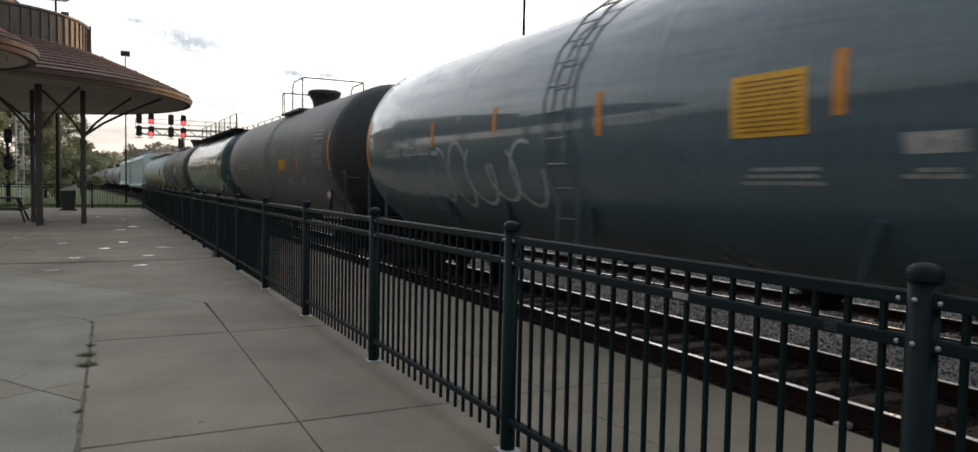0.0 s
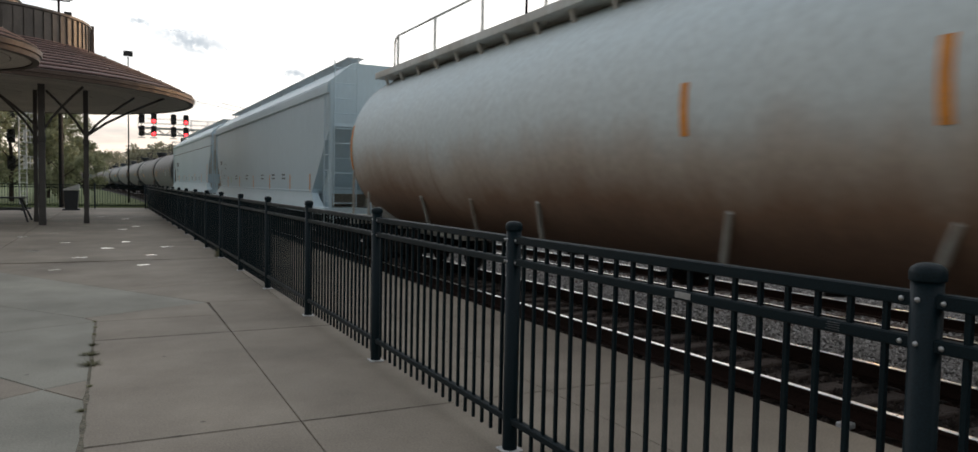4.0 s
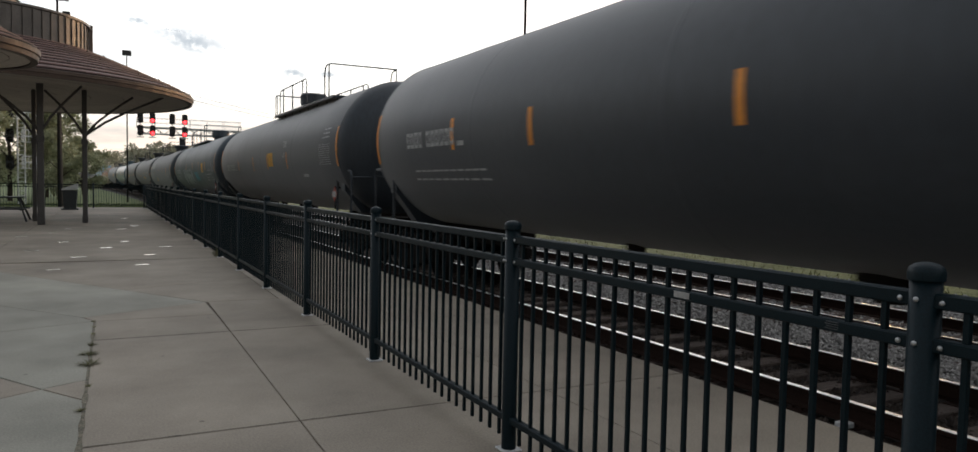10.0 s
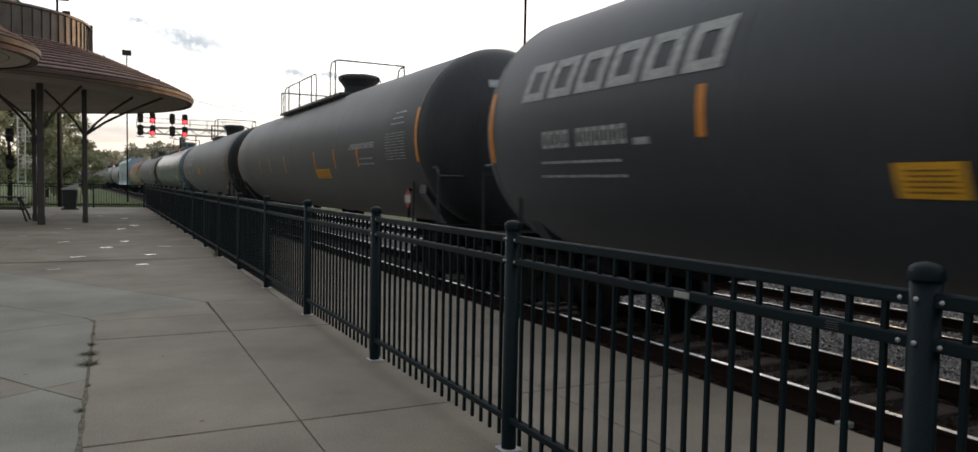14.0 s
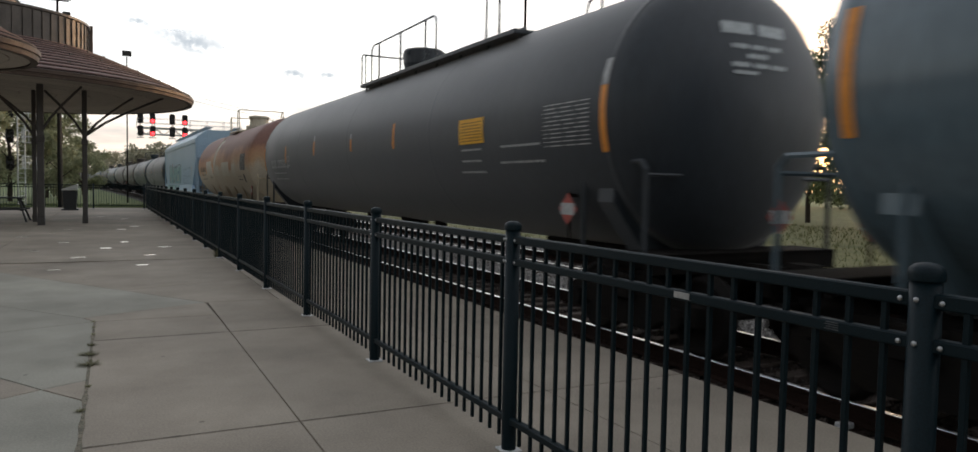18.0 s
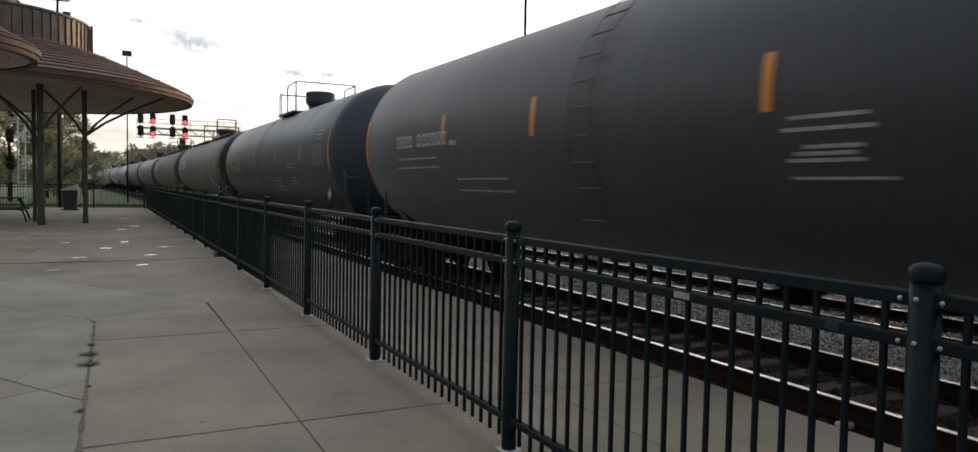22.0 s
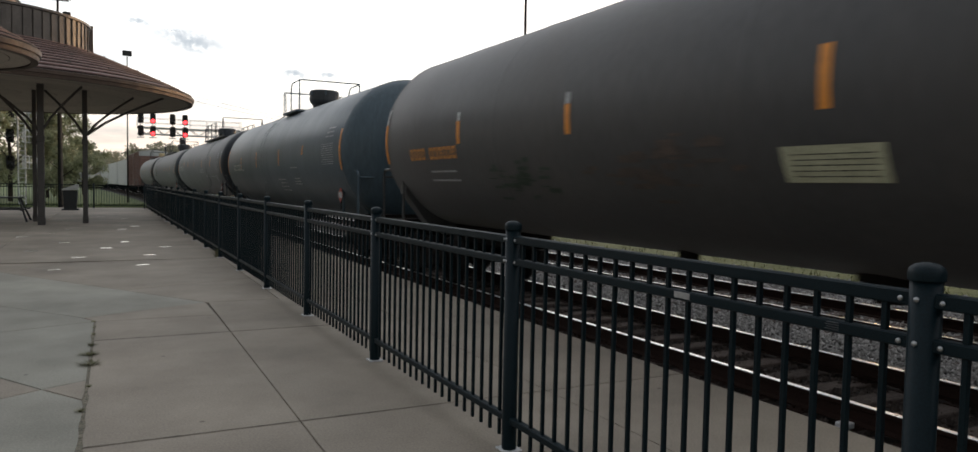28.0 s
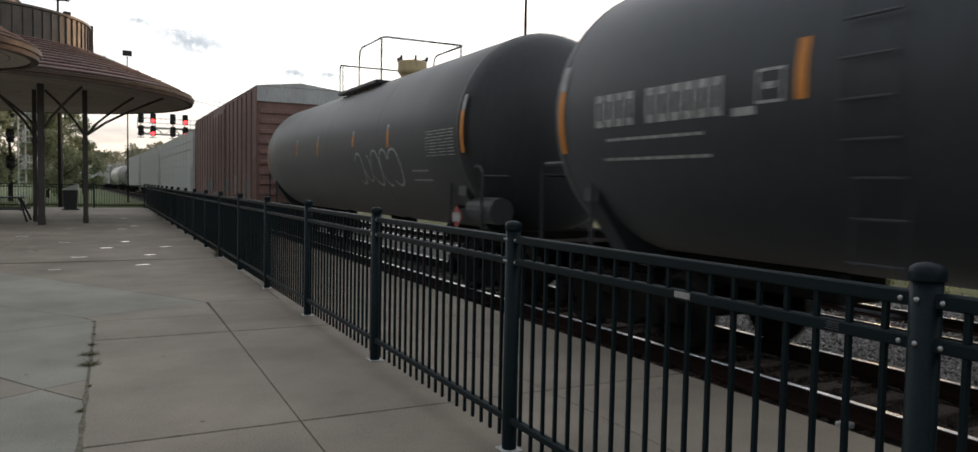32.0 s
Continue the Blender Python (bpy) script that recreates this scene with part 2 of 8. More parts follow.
def paint(name, base, dark=None, rough=0.42, amount=0.75, coat=0.2, scale=0.8, vertical=True, dust=0.14, grain=0.14, coat_rough=0.2):
    return mat(name, base, rough, 0.0, dark, scale, amount, 18, grain, 0.04, coat, coat_rough, stretch=(1, 1.0, 0.22) if vertical else (1, 1, 1), dust=dust, spec=0.36)


PAINT = {
    "black": paint("tank_black", (0.024, 0.0285, 0.034), (0.040, 0.044, 0.049), rough=0.52, coat=0.06, dust=0.34),
    "blueblack": paint("tank_blue_black", (0.023, 0.030, 0.039), (0.039, 0.046, 0.055), rough=0.52, coat=0.06, dust=0.34),
    "brown": paint("tank_brown_black", (0.046, 0.046, 0.047), (0.064, 0.059, 0.056), rough=0.55, coat=0.08, dust=0.16),
    "rustblack": paint("tank_weathered_black", (0.045, 0.041, 0.041), (0.066, 0.056, 0.052), rough=0.58, coat=0.05, dust=0.22),
    "bluegrey": paint("tank_blue_grey", (0.075, 0.13, 0.165), (0.055, 0.095, 0.12), rough=0.3, coat=1.0, coat_rough=0.05),
    "teal": paint("tank_teal", (0.075, 0.135, 0.155), (0.055, 0.10, 0.115), rough=0.3, coat=0.9, coat_rough=0.10),
    "slateblue": paint("tank_slate_blue", (0.058, 0.088, 0.110), (0.044, 0.068, 0.086), rough=0.46, coat=0.15, dust=0.12),
    "darkblue": paint("tank_dark_blue", (0.038, 0.056, 0.073), (0.028, 0.043, 0.056), rough=0.48, coat=0.1, dust=0.12),
    "blue": paint("tank_blue", (0.085, 0.132, 0.165), (0.064, 0.10, 0.125), coat=0.7, coat_rough=0.14),
    "white": paint("tank_white", (0.50, 0.52, 0.50), (0.34, 0.28, 0.22), rough=0.5, amount=0.8),
    "hopper": paint("hopper_white", (0.49, 0.61, 0.67), (0.45, 0.555, 0.605), rough=0.5, amount=0.6, scale=0.35, grain=0.04),
    "hopperblue": paint("hopper_pale_blue", (0.32, 0.455, 0.57), (0.285, 0.41, 0.52), rough=0.5, amount=0.6, scale=0.35, grain=0.04),
    "dusty": paint("hopper_dusty", (0.52, 0.46, 0.38), (0.36, 0.29, 0.22), rough=0.8, coat=0),
    "mural": paint("mural_grey_green", (0.20, 0.35, 0.34), (0.17, 0.31, 0.32), rough=0.6, coat=0),
    "muralline": paint("mural_blue", (0.035, 0.11, 0.18), (0.06, 0.16, 0.22), rough=0.6, coat=0),
    "muralslate": paint("mural_slate", (0.055, 0.075, 0.095), (0.09, 0.12, 0.145), rough=0.6, coat=0),
    "muralpink": paint("mural_pink", (0.42, 0.24, 0.26), (0.34, 0.16, 0.20), rough=0.6, coat=0),
    "muralpale": paint("mural_pale", (0.32, 0.42, 0.33), (0.26, 0.38, 0.32), rough=0.6, coat=0),
    "cream": paint("tank_cream", (0.46, 0.42, 0.32), (0.36, 0.25, 0.15), rough=0.6, amount=0.9),
    "palegreen": paint("pale_green_smear", (0.40, 0.54, 0.46), (0.50, 0.58, 0.55), rough=0.6, coat=0),
    "creamclean": paint("tank_cream_clean", (0.52, 0.49, 0.40), (0.46, 0.42, 0.33), rough=0.6, coat=0),
    "buff": paint("dome_buff", (0.62, 0.50, 0.30), (0.52, 0.42, 0.26), rough=0.6, coat=0),
    "rustlight": paint("tank_rust_light", (0.42, 0.22, 0.11), (0.30, 0.14, 0.07), rough=0.8, amount=1.0, coat=0),
    "box": paint("boxcar_oxide", (0.25, 0.15, 0.13), (0.16, 0.10, 0.09), rough=0.7, coat=0),
    "auto": paint("rack_grey", (0.50, 0.52, 0.53), (0.36, 0.36, 0.36), rough=0.6, coat=0),
    "grey": paint("hopper_grey", (0.30, 0.31, 0.31), (0.2, 0.19, 0.18), rough=0.6, coat=0),
}


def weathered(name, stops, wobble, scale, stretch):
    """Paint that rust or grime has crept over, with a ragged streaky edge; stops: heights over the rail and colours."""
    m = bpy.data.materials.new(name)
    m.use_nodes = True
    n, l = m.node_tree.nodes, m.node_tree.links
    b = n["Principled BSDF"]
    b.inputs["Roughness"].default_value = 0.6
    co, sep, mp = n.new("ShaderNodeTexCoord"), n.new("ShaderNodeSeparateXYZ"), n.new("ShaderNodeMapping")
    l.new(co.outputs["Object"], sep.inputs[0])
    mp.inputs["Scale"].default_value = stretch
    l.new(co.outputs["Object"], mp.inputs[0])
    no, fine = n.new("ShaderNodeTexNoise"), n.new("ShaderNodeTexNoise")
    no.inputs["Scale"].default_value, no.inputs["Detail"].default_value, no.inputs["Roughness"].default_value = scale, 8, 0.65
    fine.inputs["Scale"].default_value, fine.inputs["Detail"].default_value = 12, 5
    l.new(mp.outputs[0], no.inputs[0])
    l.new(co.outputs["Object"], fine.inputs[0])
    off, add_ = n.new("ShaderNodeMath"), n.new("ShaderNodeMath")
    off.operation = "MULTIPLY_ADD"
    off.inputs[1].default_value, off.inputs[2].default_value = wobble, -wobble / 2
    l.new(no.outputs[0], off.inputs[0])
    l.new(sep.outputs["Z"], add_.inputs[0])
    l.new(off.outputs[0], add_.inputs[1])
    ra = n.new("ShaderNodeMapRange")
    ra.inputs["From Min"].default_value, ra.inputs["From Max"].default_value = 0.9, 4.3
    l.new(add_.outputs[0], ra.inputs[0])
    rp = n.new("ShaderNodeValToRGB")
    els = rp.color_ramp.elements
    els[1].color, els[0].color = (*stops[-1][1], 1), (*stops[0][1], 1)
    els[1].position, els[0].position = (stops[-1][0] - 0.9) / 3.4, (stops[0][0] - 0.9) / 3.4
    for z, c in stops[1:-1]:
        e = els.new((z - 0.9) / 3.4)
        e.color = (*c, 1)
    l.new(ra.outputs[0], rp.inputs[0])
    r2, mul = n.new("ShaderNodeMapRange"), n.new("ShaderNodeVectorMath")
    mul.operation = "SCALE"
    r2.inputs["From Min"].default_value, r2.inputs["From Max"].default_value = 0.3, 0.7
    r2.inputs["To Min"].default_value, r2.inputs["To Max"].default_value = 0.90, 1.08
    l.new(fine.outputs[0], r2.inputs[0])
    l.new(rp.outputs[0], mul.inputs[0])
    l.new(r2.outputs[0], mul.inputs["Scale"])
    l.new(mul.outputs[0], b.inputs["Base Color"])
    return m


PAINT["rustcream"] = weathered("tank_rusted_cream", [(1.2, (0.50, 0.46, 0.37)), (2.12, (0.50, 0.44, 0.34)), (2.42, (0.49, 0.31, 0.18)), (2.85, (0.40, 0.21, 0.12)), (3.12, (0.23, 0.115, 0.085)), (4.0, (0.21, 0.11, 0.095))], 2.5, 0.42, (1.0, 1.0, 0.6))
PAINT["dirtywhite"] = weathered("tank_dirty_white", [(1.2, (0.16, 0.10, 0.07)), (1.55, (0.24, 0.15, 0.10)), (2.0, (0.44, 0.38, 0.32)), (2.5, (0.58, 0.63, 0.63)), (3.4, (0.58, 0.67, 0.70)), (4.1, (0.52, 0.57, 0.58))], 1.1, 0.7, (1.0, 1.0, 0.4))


# ------------------------------------------------------------------ mesh helpers
def box(bm, x0, x1, y0, y1, z0, z1, m=None, bevel=0.0):
    r = bmesh.ops.create_cube(bm, size=1.0)
    mm = Matrix.Translation(((x0 + x1) / 2, (y0 + y1) / 2, (z0 + z1) / 2)) @ Matrix.Diagonal((x1 - x0, y1 - y0, z1 - z0, 1))
    if m is not None:
        mm = m @ mm
    bmesh.ops.transform(bm, matrix=mm, verts=r["verts"])
    if bevel:
        es = list({e for v in r["verts"] for e in v.link_edges})
        bmesh.ops.bevel(bm, geom=es, offset=bevel, segments=1, affect="EDGES")


def tube(bm, a, b, r, n=8, r2=None):
    a, b = Vector(a), Vector(b)
    d = b - a
    m = Matrix.Translation((a + b) / 2) @ d.to_track_quat("Z", "Y").to_matrix().to_4x4()
    bmesh.ops.create_cone(bm, cap_ends=True, segments=n, radius1=r, radius2=r if r2 is None else r2, depth=d.length, matrix=m)


def pipe(bm, pts, r, n=6):
    """One continuous bent tube through the points."""
    pts = [Vector(p) for p in pts]
    rings = []
    for i, p in enumerate(pts):
        d = (pts[min(i + 1, len(pts) - 1)] - pts[max(i - 1, 0)]).normalized()
        q = d.to_track_quat("Z", "Y")
        rings.append([bm.verts.new(p + q @ Vector((r * math.cos(2 * math.pi * k / n), r * math.sin(2 * math.pi * k / n), 0))) for k in range(n)])
    for i in range(len(rings) - 1):
        a, b = rings[i], rings[i + 1]
        j = min(range(n), key=lambda t: (b[t].co - a[0].co).length)
        rings[i + 1] = b = b[j:] + b[:j]
        for k in range(n):
            bm.faces.new((a[k], a[(k + 1) % n], b[(k + 1) % n], b[k]))
    bm.faces.new(rings[0][::-1])
    bm.faces.new(rings[-1])


def lathe(bm, prof, n=24, m=None, close=False):
    """Turn a profile of (radius, z) round the z axis."""
    rings = []
    for r, z in prof:
        ring = []
        for i in range(n):
            a = 2 * math.pi * i / n
            v = Vector((r * math.cos(a), r * math.sin(a), z))
            ring.append(bm.verts.new(m @ v if m is not None else v))
        rings.append(ring)
    for p, q in zip(rings, rings[1:]):
        for i in range(n):
            bm.faces.new((p[i], p[(i + 1) % n], q[(i + 1) % n], q[i]))
    if close:
        bm.faces.new(rings[-1])
        bm.faces.new(rings[0][::-1])


def prism(bm, outline, h0, h1, axis="x"):
    """Extrude a polygon; axis x: outline is (y, z); axis y: (x, z); axis z: (x, y)."""
    def at(u, v, h):
        return {"x": (h, u, v), "y": (u, h, v), "z": (u, v, h)}[axis]
    a = [bm.verts.new(at(u, v, h0)) for u, v in outline]
    b = [bm.verts.new(at(u, v, h1)) for u, v in outline]
    n = len(a)
    for i in range(n):
        bm.faces.new((a[i], a[(i + 1) % n], b[(i + 1) % n], b[i]))
    bm.faces.new(a[::-1])
    bm.faces.new(b)
    bmesh.ops.recalc_face_normals(bm, faces=bm.faces)


def mesh_of(name, bm, material, smooth=False):
    me = bpy.data.meshes.new(name)
    bm.to_mesh(me)
    bm.free()
    if material:
        me.materials.append(material)
    if smooth:
        for f in me.polygons:
            f.use_smooth = True
    return me


def part(name, bm, material, parent, label="", smooth=False, at=None):
    """One bmesh, or a finished mesh, as one object under a thing or a part."""
    me = bm if isinstance(bm, bpy.types.Mesh) else mesh_of(name, bm, material, smooth)
    ob = new(name, me)
    ob.parent = parent
    if at is not None:
        ob.matrix_basis = at
    return tagged(ob, label) if label else ob


def thing(name, label, category, group="", kind="", at=None):
    ob = new(name)
    ob.empty_display_size = 0.2
    if at is not None:
        ob.matrix_basis = at
    return tagged(ob, label, category, group, kind)


CACHE = {}


def shared(key, build, material, smooth=False):
    """A mesh that is built once for each key and material."""
    k = (key, material.name)
    if k not in CACHE:
        bm = bmesh.new()
        build(bm)
        CACHE[k] = mesh_of(key if isinstance(key, str) else key[0], bm, material, smooth)
    return CACHE[k]


# ------------------------------------------------------------------ ground and tracks
TRACK_X, TRACK2_X, RAIL_Z = 6.283, 9.93, -0.196
BEND, BEND_Y = 1.873e-4, -8.1


def bend(y):
    """Sideways shift and heading (radians to the left) of the tracks at y."""
    d = max(0.0, y - BEND_Y)
    return -BEND * d * d, math.atan(2 * BEND * d)


def sweep(bm, outline, x0, ys, z0=0.0):
    """A profile (x, z), swept along the bent track."""
    rings = []
    for y in ys:
        dx, h = bend(y)
        rings.append([bm.verts.new((x0 + dx + u * math.cos(h), y + u * math.sin(h), z0 + v)) for u, v in outline])
    n = len(outline)
    for p, q in zip(rings, rings[1:]):
        for i in range(n):
            bm.faces.new((p[i], p[(i + 1) % n], q[(i + 1) % n], q[i]))
    bm.faces.new(rings[0])
    bm.faces.new(rings[-1][::-1])
    bmesh.ops.recalc_face_normals(bm, faces=bm.faces)


YS = [-400, -200, -80, -30, -8] + list(range(0, 60, 6)) + list(range(60, 440, 10))

bm = bmesh.new()
bmesh.ops.create_grid(bm, x_segments=90, y_segments=90, size=2600)
for v in bm.verts:
    d = math.hypot(v.co.x - 5, v.co.y - 40)
    v.co.z = -0.62 + (noise.noise(v.co * 0.004) * 6 if d > 400 else 0)
ground = tagged(new("ground", mesh_of("ground", bm, GRASS)), "mown green grass field beside the railway", "ground", kind="structure")

bm = bmesh.new()
sweep(bm, [(-2.05, -0.44), (-1.95, -0.235), (1.9, -0.235), (2.0, -0.215), (5.55, -0.215), (8.6, -0.26), (9.4, -0.50), (9.4, -0.9), (-2.05, -0.9)], TRACK_X, YS, RAIL_Z)
ballast = tagged(new("ballast", mesh_of("ballast", bm, BALLAST)), "grey crushed stone ballast under both tracks", "ballast", kind="structure")

# darker strip of ballast along the used track
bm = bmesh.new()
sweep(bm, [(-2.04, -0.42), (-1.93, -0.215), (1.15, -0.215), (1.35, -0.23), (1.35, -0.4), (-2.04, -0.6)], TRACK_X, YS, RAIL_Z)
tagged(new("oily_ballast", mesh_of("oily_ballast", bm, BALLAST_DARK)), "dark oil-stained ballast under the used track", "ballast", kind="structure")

bm = bmesh.new()
sweep(bm, [(8.7, -0.36), (10.5, -0.27), (18, -0.08), (60, 0.35), (60, -1.2), (8.7, -1.2)], TRACK_X, YS, RAIL_Z)
verge = tagged(new("grass_verge", mesh_of("grass_verge", bm, GRASS_DRY)), "pale dry grass bank beyond the tracks", "grass", kind="structure")

RAIL_FOOT = [(-0.07, -0.172), (0.07, -0.172), (0.07, -0.16), (0.012, -0.145), (0.012, -0.045), (0.035, -0.035), (0.036, -0.006), (-0.036, -0.006), (-0.035, -0.035), (-0.012, -0.045), (-0.012, -0.145), (-0.07, -0.16)]
RAIL_HEAD = [(-0.026, -0.008), (0.026, -0.008), (0.022, 0.0), (-0.022, 0.0)]
for tx, word in ((TRACK_X, "the train's track"), (TRACK2_X, "the empty track")):
    for side in (-0.735, 0.735):
        rail = thing("rail", "rusty steel rail with a polished head on " + word, "rail", "rails of the two tracks")
        bm = bmesh.new()
        sweep(bm, RAIL_FOOT, tx + side, YS, RAIL_Z)
        part("web", bm, RAIL_RUST, rail)
        bm = bmesh.new()
        sweep(bm, RAIL_HEAD, tx + side, YS, RAIL_Z)
        part("head", bm, RAIL_SHINE, rail, "polished steel running surface")


# ------------------------------------------------------------------ platform
PLAT_X1, PLAT_Y0, PLAT_Y1 = 4.28, -14.0, 46.2
bm = bmesh.new()
box(bm, -30, PLAT_X1 - 0.01, PLAT_Y0, PLAT_Y1, -0.75, -0.022)
platform = tagged(new("platform", mesh_of("platform", bm, JOINT)), "worn concrete station platform with sealed joints", "platform", kind="structure")


def slab(outline, material=CONCRETE, gap=0.0065):
    """One concrete panel of the platform, with a chamfered rim."""
    cx, cy = sum(u for u, v in outline) / len(outline), sum(v for u, v in outline) / len(outline)
    bm = bmesh.new()
    rings = []
    for inset, z in ((gap, -0.10), (gap, -0.006), (gap + 0.005, 0.0)):
        ring = []
        for u, v in outline:
            d = math.hypot(u - cx, v - cy)
            k = 1 - inset * 1.3 / d
            ring.append(bm.verts.new((cx + (u - cx) * k, cy + (v - cy) * k, z)))
        rings.append(ring)
    n = len(outline)
    for p, q in zip(rings, rings[1:]):
        for i in range(n):
            bm.faces.new((p[i], p[(i + 1) % n], q[(i + 1) % n], q[i]))
    bm.faces.new(rings[-1])
    bmesh.ops.recalc_face_normals(bm, faces=bm.faces)
    part("panel", bm, material, platform)


def rect(x0, x1, y0, y1):
    return [(x0, y0), (x1, y0), (x1, y1), (x0, y1)]


def build_platform():
    # strip by the tracks and strip along the fence
    ys = [-14, -11, -8, -4.8, -1.6, 1.6, 4.78, 7.98, 10.05]
    for a, b in zip(ys, ys[1:]):
        slab(rect(1.08, 2.95, a, b))
        slab(rect(2.95, PLAT_X1, a, b))
        slab(rect(-0.18, 1.08, a, min(b, 9.07)))
    slab([(-0.18, 9.07), (1.08, 9.07), (1.06, 10.05), (-0.3, 9.35)], CONCRETE)
    slab([(-0.3, 9.35), (1.06, 10.05), (-1.64, 14.34), (-3.2, 12.6), (-1.21, 10.56)], CONCRETE_PALE)
    slab([(-0.18, 9.07), (-0.3, 9.35), (-1.21, 10.56), (-1.9, 9.9), (-1.01, 8.75)], CONCRETE_PALE)
    slab([(-0.18, 6.42), (-0.18, 9.07), (-1.01, 8.75), (-1.3, 7.6), (-0.78, 6.74), (-0.47, 6.25)], CONCRETE_PALE)
    slab([(-0.18, 5.82), (-0.18, 6.42), (-0.47, 6.25)], CONCRETE)
    slab([(-0.18, 2.0), (-0.18, 5.82), (-0.47, 6.25), (-2.6, 4.8), (-2.6, 2.0)], CONCRETE_PALE)
    slab([(-0.78, 6.74), (-1.3, 7.6), (-3.8, 6.0), (-2.6, 4.8), (-0.47, 6.25)], CONCRETE)
    slab([(-1.01, 8.75), (-1.9, 9.9), (-5.0, 8.2), (-3.8, 6.0), (-1.3, 7.6)], CONCRETE_PALE)
    slab([(-1.21, 10.56), (-3.2, 12.6), (-6.5, 10.5), (-5.0, 8.2), (-1.9, 9.9)], CONCRETE)
    slab(rect(-9, -2.6, -14, 2.0), CONCRETE)
    slab(rect(-2.6, -0.18, -14, 2.0), CONCRETE)
    slab([(-2.6, 2.0), (-2.6, 4.8), (-3.8, 6.0), (-5.0, 8.2), (-6.5, 10.5), (-9, 10.5), (-9, 2.0)], CONCRETE)
    # beyond the diagonal joint
    slab([(1.06, 10.05), (1.97, 10.05), (1.97, 12.38), (0.12, 11.53)], CONCRETE)
    slab([(0.12, 11.53), (1.97, 12.38), (1.97, 15.9), (-0.68, 15.7), (-1.64, 14.34)], CONCRETE)
    slab([(-1.64, 14.34), (-0.68, 15.7), (-3.5, 15.7), (-9, 15.7), (-9, 10.5), (-6.5, 10.5), (-3.2, 12.6)], CONCRETE)
    slab(rect(1.97, PLAT_X1, 10.05, 12.4))
    slab(rect(1.97, PLAT_X1, 12.4, 15.9))
    y = 15.9
    while y < 46:
        b = min(y + 3.05, PLAT_Y1)
        for x0, x1 in ((-30, -18), (-18, -9), (-9, -6), (-6, -2.2), (-2.2, 2.0), (2.0, PLAT_X1)):
            slab(rect(x0, x1, y, b))
        y = b
    slab(rect(-30, -9, -14, 2.0))
    slab(rect(-30, -9, 2.0, 15.9))


# unseen walls closing the place, added to darken low sky light and reflections
UNSEEN_WALL = mat("brick_wall", (0.16, 0.09, 0.065), 0.85, dark=(0.11, 0.065, 0.05), scale=1.2, amount=0.8, grain=14, grain_amount=0.3, bump=0.2, spec=0.2)
bm = bmesh.new()
box(bm, -31.5, -30.5, -45.0, 46.0, -0.7, 4.2)
box(bm, -30.5, 3.0, -46.0, -45.0, -0.7, 4.2)
tagged(new("wall_west", mesh_of("wall_west", bm, UNSEEN_WALL)), "plain brown brick station wall behind the platform", "wall", kind="structure")


# ------------------------------------------------------------------ fences
POST_H, RAIL_TOP, RAIL_MID, RAIL_LOW = 1.31, 1.265, 1.135, 0.165


def post_mesh(bm):
    lathe(bm, [(0.044, 0.0), (0.044, POST_H), (0.001, POST_H)], 20)


def cap_mesh(bm):
    lathe(bm, [(0.050, 0.0), (0.051, 0.022), (0.047, 0.036), (0.033, 0.047), (0.013, 0.052), (0.001, 0.0525)], 20)


def foot_mesh(bm):
    box(bm, -0.06, 0.06, -0.06, 0.06, 0, 0.012, bevel=0.004)


def picket_mesh(bm):
    box(bm, -0.0095, 0.0095, -0.0095, 0.0095, 0.06, RAIL_TOP - 0.01, bevel=0.002)


def bolt_mesh(bm):
    lathe(bm, [(0.0085, 0), (0.008, 0.004), (0.004, 0.006), (0.0005, 0.0062)], 8)


